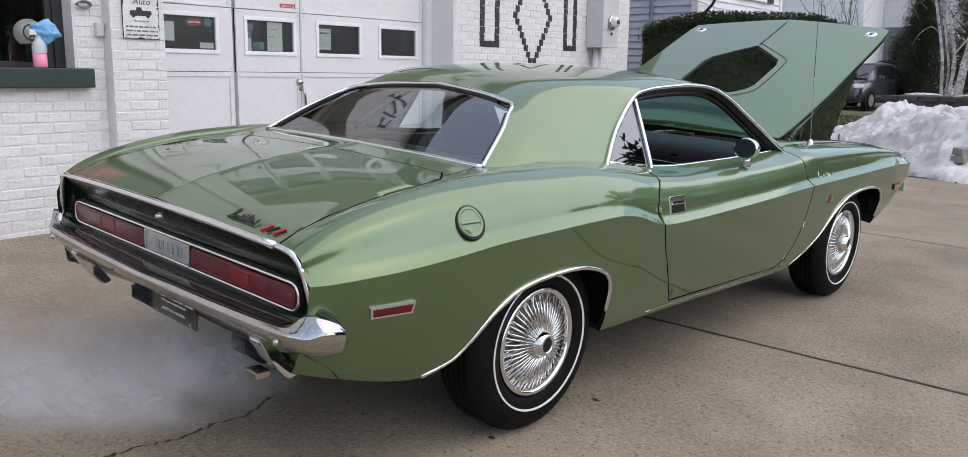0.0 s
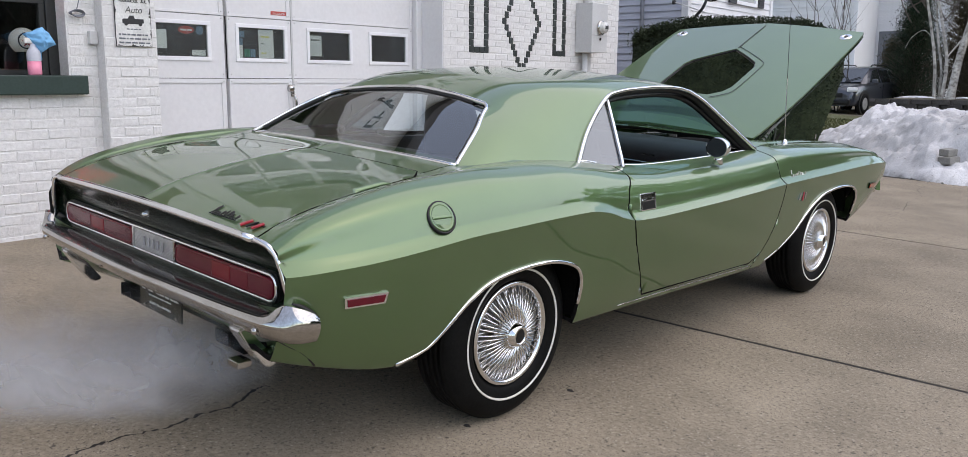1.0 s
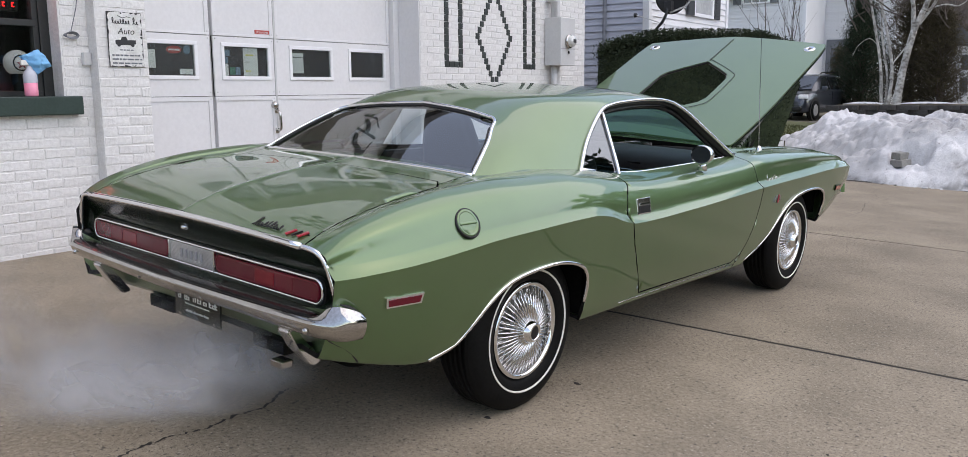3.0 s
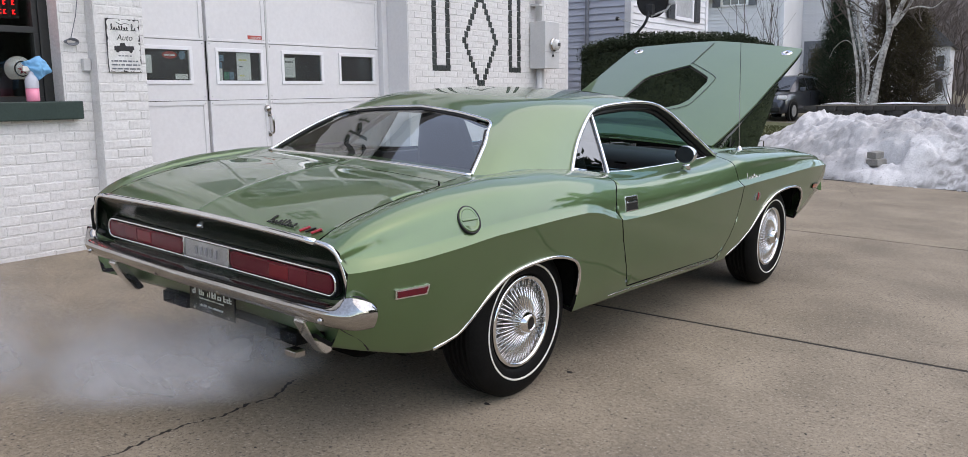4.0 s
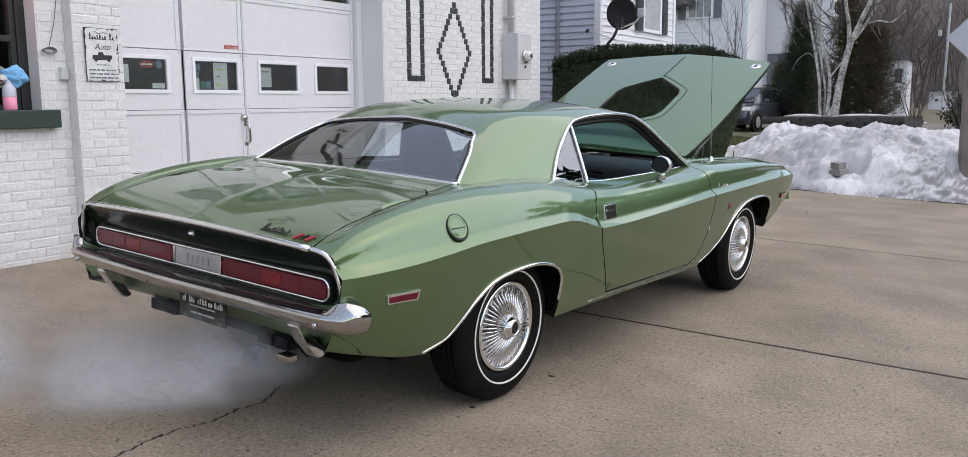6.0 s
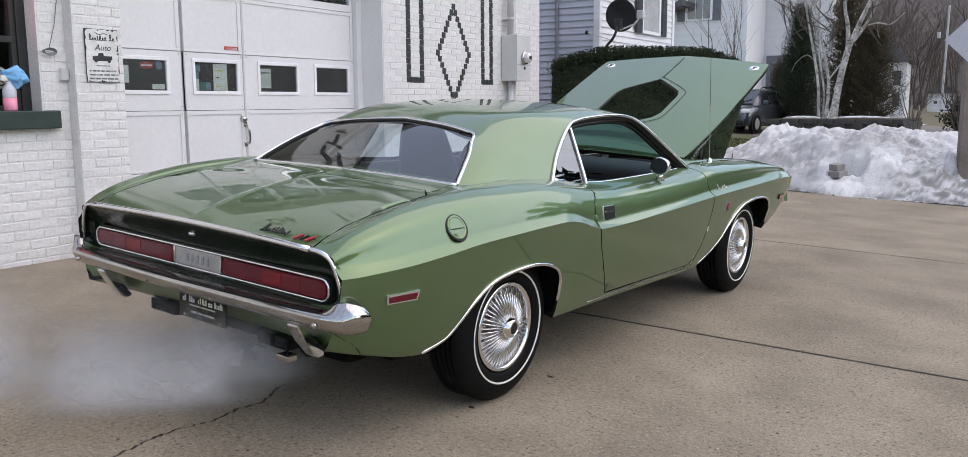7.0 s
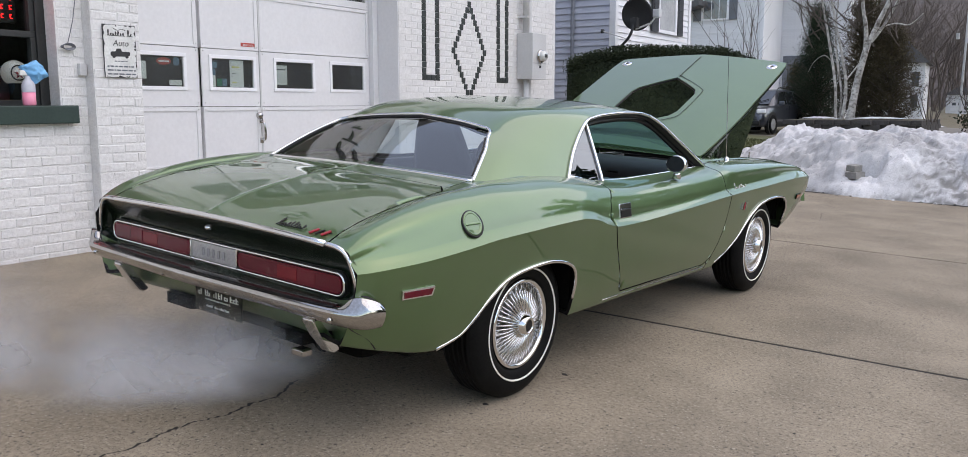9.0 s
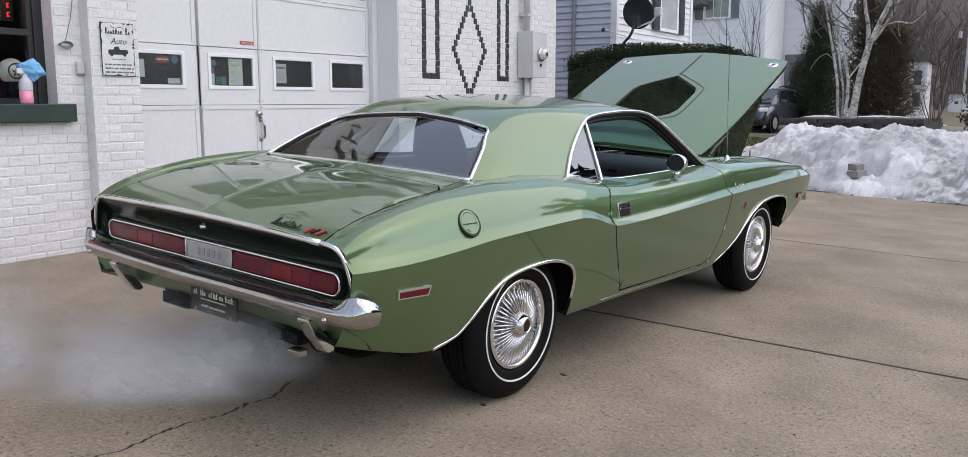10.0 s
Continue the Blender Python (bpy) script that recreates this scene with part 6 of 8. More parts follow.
def panel_from(bm, faces, gap=0.0022, flange=0.016):
    """Lift faces out into a panel of their own with a small gap round it and a turned-in edge."""
    out = bmesh.new()
    known = {}
    for f in faces:
        vs = []
        for v in f.verts:
            if v not in known:
                known[v] = out.verts.new(v.co)
            vs.append(known[v])
        try:
            nf = out.faces.new(vs)
            nf.smooth = True
        except ValueError:
            pass
    for e in {e for f in faces for e in f.edges}:
        if not e.smooth:
            ne = out.edges.get((known[e.verts[0]], known[e.verts[1]]))
            if ne:
                ne.smooth = False
    bmesh.ops.dissolve_degenerate(out, dist=0.0007, edges=out.edges[:])
    out.normal_update()
    shift = {}
    rim = [e for e in out.edges if e.is_boundary]
    for e in rim:
        e.seam = True
    for e in rim:
        f = e.link_faces[0]
        mid = (e.verts[0].co + e.verts[1].co) / 2
        d = (e.verts[1].co - e.verts[0].co).cross(f.normal).normalized()
        if d.dot(f.calc_center_median() - mid) < 0:
            d = -d
        for v in e.verts:
            if abs(v.co.x) > 1e-4 or abs(d.x) < 0.5:
                shift.setdefault(v, []).append(d)
    normals = {v: v.normal.copy() for v in shift}
    for v, ds in shift.items():
        s = sum(ds, Vector())
        if s.length > 1e-6:
            v.co += s.normalized() * gap
    made = bmesh.ops.extrude_edge_only(out, edges=rim)
    back = {}
    for v in [g for g in made["geom"] if isinstance(g, bmesh.types.BMVert)]:
        near = min(normals, key=lambda o: (o.co - v.co).length_squared)
        back[v] = near
    for v, o in back.items():
        v.co = v.co - normals[o] * flange
    for f in [g for g in made["geom"] if isinstance(g, bmesh.types.BMFace)]:
        f.material_index = 1
    for e in [g for g in made["geom"] if isinstance(g, bmesh.types.BMEdge)]:
        e.smooth = False
    for e in rim:
        e.smooth = False
    return out


def car_panels():
    bm, zone = car_shell()
    side = lambda c: abs(c.x) > 0.5
    for poly in (ARCH_REAR, ARCH_FRONT, DOOR):
        cut(bm, poly, "x", side)
    for poly in (CABIN, DECK, HOOD):
        cut(bm, poly, "z", lambda c: c.z > 0.74)
    groups = {}
    for f in bm.faces:
        c = f.calc_center_median()
        sx = "right" if c.x > 0 else "left"
        if f[zone] == 0 or c.z < 0.73:
            if inside(c.y, c.z, ARCH_REAR) or inside(c.y, c.z, ARCH_FRONT):
                continue
        if abs(c.x) < 0.76 and c.z > 0.74 and inside(c.x, c.y, CABIN):
            continue
        if abs(c.x) < 0.72 and c.z > 0.70 and inside(c.x, c.y, HOOD):
            continue
        if c.z > 0.74 and abs(c.x) < 0.70 and inside(c.x, c.y, DECK):
            key = ("deck_lid", "")
        elif inside(c.y, c.z, DOOR) and abs(c.x) > 0.6:
            key = ("door", sx)
        elif c.y > 1.86 and not (abs(c.x) < 0.76 and c.y < 2.21 and c.z > 0.85):
            key = ("fender", sx)
        elif c.y > 1.86:
            key = ("cowl_panel", "")
        elif c.y < -0.05 and abs(c.x) < 0.62 and c.z > 0.85:
            key = ("rear_deck_panel", "")
        else:
            key = ("quarter_panel", sx)
        groups.setdefault(key, []).append(f)
    made = {}
    for key, faces in groups.items():
        name = key[0]
        pb = panel_from(bm, faces, 0.0012 if name in ("rear_deck_panel", "cowl_panel") else 0.0040)
        me = bpy.data.meshes.new(name)
        pb.to_mesh(me)
        pb.free()
        me.materials.append(PAINT)
        me.materials.append(UNDER)
        ob = new(name, me)
        ob.parent = coupe
        made[key] = ob
    bm.free()
    return made


PANELS = car_panels()


def mirrored(points):
    return [(-p[0], p[1], p[2]) for p in points]


INNER = [(0.655, -0.125, 0.932), (0.578, 0.05, 1.040), (0.490, 0.215, 1.128), (0.460, 0.48, 1.214), (0.45, 0.85, 1.248), (0.45, 1.15, 1.254), (0.45, 1.40, 1.242), (0.45, 1.53, 1.216)]
OUTER = [(0.772, 0.43, 0.912), (0.703, 0.575, 1.040), (0.640, 0.77, 1.160), (0.622, 0.90, 1.192), (0.612, 1.08, 1.206), (0.608, 1.26, 1.213), (0.609, 1.42, 1.209), (0.616, 1.515, 1.194)]
MID = [(0.742, 0.14, 0.925), (0.665, 0.325, 1.052), (0.588, 0.50, 1.158), (0.562, 0.70, 1.212), (0.545, 0.965, 1.234), (0.542, 1.20, 1.238), (0.542, 1.41, 1.228), (0.546, 1.522, 1.206)]
CENTRE = [(0, 0.285, 1.174), (0, 0.50, 1.240), (0, 0.85, 1.270), (0, 1.15, 1.274), (0, 1.40, 1.262), (0, 1.535, 1.234)]
STEPS = 8
CI, CM, CO = (spline(c, STEPS) for c in (INNER, MID, OUTER))
CK = spline(CENTRE, STEPS)
B = 2 * STEPS


def roof_rows(drop=0.0, half=False):
    rows = []
    for k in range(len(CK)):
        i, m, o, c = CI[B + k], CM[B + k], CO[B + k], CK[k]
        q = Vector((0.24, c.y * 0.75 + i.y * 0.25, c.z * 0.76 + i.z * 0.24))
        right = spline([c, q, i, m, o], 5)
        left = [Vector((-p.x, p.y, p.z)) for p in right[1:]][::-1]
        rows.append([p - Vector((0, 0, drop)) for p in left + right])
    return rows


def greenhouse():
    bm = bmesh.new()
    grid(bm, roof_rows())
    for sx in (1, -1):
        rows = []
        for k in range(B + 1):
            f, i = k / B, CI[k]
            c = Vector((0, i.y + 0.07 * f - 0.01 * (1 - f), i.z + 0.046 * f + 0.012 * (1 - f)))
            q = Vector((0.24, c.y * 0.75 + i.y * 0.25, c.z * 0.76 + i.z * 0.24))
            row = spline([c, q, i, CM[k], CO[k]], 5)[10:]
            rows.append([(sx * p.x, p.y, p.z) for p in row])
        grid(bm, rows)
    bmesh.ops.remove_doubles(bm, verts=bm.verts, dist=0.0008)
    part("roof", bm, PAINT, coupe, "green painted roof and sail pillars", smooth=True)
    bm = bmesh.new()
    grid(bm, roof_rows(0.03))
    part("headliner", bm, surface("dark_headliner", (0.03, 0.034, 0.034), (0.045, 0.05, 0.05), 6, 90, rough=0.9), coupe, smooth=True)
    # rear glass
    bm = bmesh.new()
    rows = []
    for k in range(B + 1):
        f = k / B
        a = CI[k]
        mid = Vector((0, a.y + 0.07 * f - 0.01 * (1 - f), a.z + 0.046 * f + 0.012 * (1 - f)))
        right = spline([mid, Vector((a.x * 0.55, a.y * 0.55 + mid.y * 0.45 + 0.004, mid.z * 0.62 + a.z * 0.38)), a], 6)
        rows.append([Vector((-p.x, p.y, p.z)) - Vector((0, -0.004, 0.006)) for p in right[1:]][::-1] + [p - Vector((0, -0.004, 0.006)) for p in right])
    grid(bm, rows)
    part("rear_window", bm, GLASS, coupe, "slightly tinted rear glass", smooth=True).visible_shadow = False
    rim = [r[-1] for r in rows]
    lift = Vector((0, -0.006, 0.008))
    ring = [p + lift for p in rim[:-1]] + [p + lift for p in rows[-1][::-1][1:-1]] + [Vector((-p.x, p.y, p.z)) + lift for p in rim[:-1]][::-1]
    for turn in range(3):
        ring = [ring[0]] + [q for a, b in zip(ring, ring[1:]) for q in (a.lerp(b, 0.25), a.lerp(b, 0.75))] + [ring[-1]]
    part("window_trim", tubem(ring[::2], 0.0085, 8), CHROME, coupe, "chrome surround of the rear glass", smooth=True)
    part("window_trim", tubem([p + Vector((0, -0.010, 0.006)) for p in rows[0]], 0.0085, 8), CHROME, coupe, "chrome surround of the rear glass", smooth=True)
    seal = [p * 1.0 + Vector((-0.016 if p.x > 0 else 0.016, -0.002, 0.004)) for p in rim]
    for s in (1, -1):
        part("seal", tubem([(s * p.x, p.y, p.z) for p in seal[2:-3]], 0.007, 6), BLACK, coupe)
    part("seal", tubem([p + Vector((0, -0.012, -0.006)) for p in rows[-1][3:-3]], 0.008, 6), BLACK, coupe)
    # side window opening, pillars and quarter glass on both sides
    pillar = spline([OUTER[-1], (0.643, 1.614, 1.150), (0.699, 1.759, 1.050), (0.778, 1.965, 0.905)], 6)
    for s in (1, -1):
        out = [Vector((s * (p.x + 0.006), p.y, p.z + 0.002)) for p in CO + pillar[1:]]
        part("drip_moulding", tubem(out, 0.0095, 8), CHROME, coupe, "chrome moulding over the side window", smooth=True)
        inner = [Vector((s * (p.x - 0.014), p.y + 0.012 * (1 if k < B else 0), p.z - 0.012)) for k, p in enumerate(CO + pillar[1:])]
        part("weatherstrip", tubem(inner, 0.013, 8), BLACK, coupe, smooth=True)
        inner = [Vector((s * (p.x - 0.026), p.y - 0.010, p.z - 0.034)) for p in CO[B + 6:] + pillar[1:]]
        part("weatherstrip", tubem(inner, 0.013, 8), BLACK, coupe, smooth=True)
        rows = []
        for k, p in enumerate(pillar):
            rows.append([(s * (p.x + 0.002), p.y, p.z), (s * (p.x - 0.004), p.y + 0.03, p.z + 0.012), (s * (p.x - 0.05), p.y + 0.03, p.z + 0.012), (s * (p.x - 0.055), p.y - 0.02, p.z - 0.01), (s * (p.x - 0.015), p.y - 0.035, p.z - 0.015), (s * (p.x + 0.002), p.y, p.z)])
        bm = bmesh.new()
        grid(bm, rows)
        part("front_pillar", bm, BLACK, coupe, "dark windscreen pillar", smooth=True)
        bar = spline([(0.641, 0.792, 1.158), (0.692, 0.776, 1.062), (0.765, 0.746, 0.931), (0.786, 0.736, 0.888)], 5)
        part("quarter_bar", tubem([(s * p.x, p.y, p.z) for p in bar], 0.009, 8), CHROME, coupe, "chrome upright of the quarter window", smooth=True)
        rows = []
        for k in range(B + 1):
            f = k / B
            e = bar[int(round((1 - f) * (len(bar) - 1)))]
            c = CO[k]
            rows.append([(s * (c.x + (e.x - c.x) * t - 0.006), c.y + (e.y - c.y) * t, c.z + (e.z - c.z) * t) for t in (0, 0.25, 0.5, 0.75, 1)])
        bm = bmesh.new()
        grid(bm, rows)
        part("quarter_window", bm, GLASS_SIDE, coupe, "closed quarter window", smooth=True).visible_shadow = False
        belt = [Vector((s * 0.758, y, shoulder_z(y) + 0.006)) for y in np.linspace(0.46, 1.93, 30)]
        part("belt_moulding", tubem(belt, 0.008, 6), CHROME, coupe, "thin chrome strip along the window sill", smooth=True)
    # windscreen
    head = [CK[-1]] + [spline([CK[-1], (0.24, 1.532, 1.229), CI[-1], CM[-1], CO[-1]], 5)[k] for k in range(1, 21)]
    foot = spline([(0, 2.165, 0.945), (0.35, 2.135, 0.945), (0.62, 2.06, 0.938), (0.772, 1.965, 0.905)], 7)[:21]
    rows = []
    for k in range(11):
        t = k / 10
        right = [h.lerp(Vector(f), t) + Vector((0, 0.02 * math.sin(math.pi * t), 0.02 * math.sin(math.pi * t))) for h, f in zip(head, foot)]
        rows.append([Vector((-p.x, p.y, p.z)) for p in right[1:]][::-1] + right)
    bm = bmesh.new()
    grid(bm, rows)
    part("windscreen", bm, GLASS_TINT, coupe, "green tinted windscreen", smooth=True).visible_shadow = False
    part("header_moulding", tubem(rows[0], 0.010, 8), CHROME, coupe, smooth=True)


def front_and_tail():
    """Nose, tail panel, lamps, bumper and valance."""
    bm = bmesh.new()
    rows = []
    for y, k in ((3.743, 1.0), (3.70, 0.94)):
        rows.append([(x * k, y, z) for x, z in ((-0.868, 0.56), (-0.850, 0.72), (-0.755, 0.755), (0, 0.785), (0.755, 0.755), (0.850, 0.72), (0.868, 0.56))])
    grid(bm, rows)
    grid(bm, [rows[1], [(x, 3.68, 0.5) for x in (-0.75, -0.5, -0.3, 0, 0.3, 0.5, 0.75)]])
    part("nose_panel", bm, PAINT, coupe)
    part("grille", boxm(-0.72, 0.72, 3.64, 3.68, 0.50, 0.74, bevel=0.01), BLACK, coupe)
    part("front_bumper", tubem(spline([(-0.850, 3.64, 0.575), (-0.820, 3.71, 0.575), (-0.70, 3.76, 0.575), (0, 3.80, 0.575), (0.70, 3.76, 0.575), (0.820, 3.71, 0.575), (0.850, 3.64, 0.575)], 8), 0.022, 10), CHROME, coupe, smooth=True)
    # tail panel under the deck edge
    prof = [(-0.962, 0.764), (-0.950, 0.742), (-0.922, 0.70), (-0.912, 0.675), (-0.908, 0.60), (-0.93, 0.578), (-0.96, 0.57)]
    xs = np.linspace(-1, 1, 25)
    def sweep(x):
        return -0.022 * (1 - x * x)
    bm = bmesh.new()
    grid(bm, [[(x * (0.772 + 0.30 * (0.764 - z) * (1 if z > 0.6 else 0.9)), y + sweep(x) * (1 if k < 2 else 0.4), z + 0.016 * (1 - x * x) * (z - 0.6) / 0.16) for k, (y, z) in enumerate(prof)] for x in xs])
    part("tail_panel", bm, TAIL_DARK, coupe, "dark green recessed tail panel", smooth=True)
    edge = [(x * 0.772, -0.968 + sweep(x), 0.770 + 0.020 * (1 - x * x)) for x in np.linspace(-0.89, 0.89, 30)]
    part("deck_moulding", tubem(edge, 0.0120, 8), CHROME, PANELS[("deck_lid", "")], "chrome strip along the deck edge", smooth=True)
    for s in (1, -1):
        side = spline([(s * 0.694, -0.972, 0.775), (s * 0.752, -0.966, 0.766), (s * 0.786, -0.960, 0.742), (s * 0.806, -0.955, 0.70), (s * 0.828, -0.948, 0.625), (s * 0.834, -0.945, 0.590)], 5)
        part("tail_moulding", tubem(side, 0.0092, 8), CHROME, coupe, "chrome strip at the corner of the tail", smooth=True)
        cap = bmesh.new()
        grid(cap, [[(s * 0.80, -0.962, 0.755), (s * 0.838, -0.945, 0.69), (s * 0.845, -0.935, 0.57)], [(s * 0.76, -0.95, 0.75), (s * 0.79, -0.915, 0.68), (s * 0.80, -0.905, 0.57)]])
        part("tail_corner", cap, TAIL_DARK, coupe)
    part("lock_cylinder", lathe(bmesh.new(), [(0, -0.008), (0.008, -0.007), (0.011, 0.01)], 16, Matrix.Translation((0.0, -0.962, 0.735)) @ Matrix.Rotation(radians(90), 4, "Z")), CHROME, coupe, smooth=True)
    # tail lamps: rounded bezel, two red lenses and a ribbed centre
    def rounded(x0, x1, z0, z1, r, n=6):
        pts = []
        for cx, cz, a0 in ((x1 - r, z1 - r, 0), (x0 + r, z1 - r, 90), (x0 + r, z0 + r, 180), (x1 - r, z0 + r, 270)):
            for k in range(n + 1):
                a = radians(a0 + 90 * k / n)
                pts.append((cx + r * math.cos(a), cz + r * math.sin(a)))
        return pts
    lamp = part("tail_lamp", prism(bmesh.new(), rounded(-0.752, 0.752, 0.578, 0.676, 0.040), -0.925, -0.900), BLACK, coupe, "full-width tail lamp")
    part("bezel", tubem([(x, -0.930, z) for x, z in rounded(-0.742, 0.742, 0.587, 0.667, 0.034)], 0.006, 8, closed=True), CHROME, lamp, "chrome bezel", smooth=True)
    for s in (1, -1):
        part("lens", prism(bmesh.new(), [(s * x, z) for x, z in rounded(0.158, 0.732, 0.595, 0.659, 0.022)], -0.936, -0.915), LENS_RED, lamp, "deep red lens")
        part("reflector", boxm(s * 0.392, s * 0.500, -0.9385, -0.93, 0.603, 0.651, bevel=0.003), LENS_BRIGHT, lamp, "brighter red reflector")
        part("reflector", boxm(s * 0.504, s * 0.600, -0.9380, -0.93, 0.601, 0.653, bevel=0.003), LENS_MID, lamp, "paler red reflector")
        part("lens_lip", tubem([(s * x, -0.936, z) for x, z in rounded(0.164, 0.726, 0.600, 0.654, 0.018)], 0.0022, 6, closed=True), LENS_MID, lamp, smooth=True)
        part("divider", boxm(s * 0.146, s * 0.155, -0.938, -0.915, 0.590, 0.664), CHROME, lamp)
    part("centre_plate", boxm(-0.145, 0.145, -0.934, -0.915, 0.593, 0.661, bevel=0.003), SILVER, lamp, "ribbed silver centre plate")
    for k in range(26):
        z = 0.597 + k * 0.0024
        part("rib", boxm(-0.143, 0.143, -0.9355, -0.934, z, z + 0.0011), SILVER, lamp) if k % 2 == 0 else None
    for k in range(5):
        x = -0.066 + k * 0.033
        part("badge_bar", boxm(x - 0.007, x + 0.007, -0.9385, -0.934, 0.611, 0.644, bevel=0.002), DOOR_EDGE, lamp)
    # rear bumper
    plan = spline([(0.898, -0.895, 0), (0.893, -0.930, 0), (0.876, -0.962, 0), (0.830, -0.992, 0), (0.74, -1.012, 0), (0.45, -1.032, 0), (0, -1.045, 0)], 6)
    plan = plan + [Vector((-p.x, p.y, 0)) for p in plan[:-1]][::-1]
    prof = [(-0.125, 0.562), (-0.09, 0.568), (-0.055, 0.571), (-0.022, 0.570), (-0.007, 0.565), (0.0, 0.557), (-0.002, 0.545), (-0.010, 0.525), (-0.024, 0.506), (-0.048, 0.497), (-0.075, 0.502)]
    crown = keyed((0, 0.008), (2, 0.018), (5, 0.030), (9, 0.040), (13, 0.045), (17, 0.040), (20, 0.018), (23, 0.002), (36, 0.0))
    rows = []
    for i, p in enumerate(plan):
        d = (plan[min(i + 1, len(plan) - 1)] - plan[max(i - 1, 0)]).normalized()
        n = Vector((-d.y, d.x, 0))
        if n.y > 0.0 and abs(p.x) < 0.9 or (abs(p.x) >= 0.9 and n.x * p.x < 0):
            n = -n
        lift = crown(i if i < len(plan) / 2 else len(plan) - 1 - i)
        end = i if i < len(plan) / 2 else len(plan) - 1 - i
        thin = 1 - 0.72 * min(1, max(0, (17 - end) / 6))
        drop = 0.012 * min(1, max(0, (0.86 - abs(p.x)) / 0.4))
        rows.append([p + n * (a * (thin if z > 0.555 else 1) * 0.9 + 0.012) + Vector((0, 0, z + drop * min(1, (0.56 - z) / 0.03) if z < 0.55 else 0.55 + (z - 0.55) * (1 + lift / 0.019 * (0.565 - 0.55)) if z <= 0.565 else z + lift)) for a, z in prof])
    bm = bmesh.new()
    grid(bm, rows)
    bumper = part("rear_bumper", bm, CHROME_WORN, coupe, "chrome rear bumper with light wear", smooth=True)
    for s in (1, -1):
        # solid black tube stands in for the shadow in the gap
        part("bumper_gap_shade", tubem(spline([(s * 0.862, -0.878, 0.512), (s * 0.872, -0.880, 0.540), (s * 0.872, -0.888, 0.572), (s * 0.854, -0.918, 0.600), (s * 0.836, -0.942, 0.612)], 5), 0.009, 8), BLACK, bumper, "black tube drawn as the shadow between bumper and body", smooth=True)
    # black sheet laid over the chrome top as the tail panel's dark reflection
    shelf = bmesh.new()
    grid(shelf, [[q + Vector((0, 0, 0.0030)) for q in r[:4]] + [r[3] + (r[4] - r[3]) * 0.3 + Vector((0, 0, 0.002))] for r in rows if abs(r[3].x) < 0.785])
    part("mirrored_tail_sheet", shelf, GLOSS_BLACK, bumper, "gloss black sheet on the bumper top, drawn for the dark tail it mirrors", smooth=True)
    for x in (-0.76, -0.20, 0.22, 0.76):
        part("bolt", lathe(bmesh.new(), [(0, -0.004), (0.008, -0.003), (0.011, 0.004)], 16, Matrix.Translation((x, -1.036 + 0.03 * x * x, 0.527)) @ Matrix.Rotation(radians(90), 4, "Z")), CHROME_WORN, bumper, smooth=True)
    for s in (1, -1):
        guard = bmesh.new()
        x = 0.645 if s > 0 else -0.585
        prism(guard, [(-1.016, 0.505), (-0.985, 0.514), (-0.928, 0.440), (-0.880, 0.376), (-0.916, 0.368), (-0.970, 0.435)], x - 0.032, x + 0.032, "x")
        bmesh.ops.bevel(guard, geom=guard.edges[:], offset=0.006, segments=2, affect="EDGES")
        part("bumper_guard", guard, CHROME, coupe, "slanted chrome bumper guard")
    # valance, plate, exhaust tips
    bm = bmesh.new()
    def end_x(z):
        t = min(max((z - sill_z(-0.968)) / (crease_z(-0.968) - sill_z(-0.968)), 0), 1)
        return crease_x(-0.968) - 0.070 * (1 - t) ** 1.6 - 0.002
    grid(bm, [[(u * end_x(z0), y + (-0.964 - y) * abs(u) ** 4, zi + (z0 - zi) * abs(u) ** 5) for y, zi, z0 in ((-0.935, 0.56, 0.60), (-0.905, 0.50, 0.55), (-0.880, 0.45, 0.50), (-0.855, 0.405, 0.458), (-0.825, 0.378, 0.432), (-0.78, 0.370, 0.424))] for u in np.linspace(-1, 1, 33)])
    part("rear_valance", bm, PAINT, coupe, "green lower panel below the bumper", smooth=True)
    for s in (1, -1):
        seam = []
        for y, z in ((-0.962, 0.500), (-0.935, 0.478), (-0.900, 0.455), (-0.868, 0.425), (-0.850, 0.402)):
            t = min(max((z - sill_z(y)) / (crease_z(y) - sill_z(y)), 0), 1)
            seam.append((s * (crease_x(y) - 0.070 * (1 - t) ** 1.6 - 0.010 * (1 - t) + 0.001), y, z))
        part("valance_seam", tubem(spline(seam, 5), 0.0036, 6), BLACK, coupe, "dark seam between valance and quarter panel")
    plate = part("licence_plate", boxm(-0.152, 0.152, -0.917, -0.910, 0.371, 0.497, bevel=0.003), TAIL_DARK, coupe, "dark green dealer plate with white print")
    rng = random.Random(1)
    # white print: upright strokes of uneven height for the name, finer rows below it
    for z, w, h in ((0.440, 0.128, 0.024), (0.425, 0.080, 0.007), (0.396, 0.076, 0.010)):
        bm = bmesh.new()
        x = -w
        while x < w:
            k = rng.uniform(0.18, 0.30) * h
            up = h * rng.choice((0.62, 0.62, 0.66, 1.0))
            box(bm, x, x + k, -0.9185, -0.917, z, z + up)
            if rng.random() < 0.7:
                box(bm, x + k, x + 2.4 * k, -0.9185, -0.917, z, z + 0.2 * h)
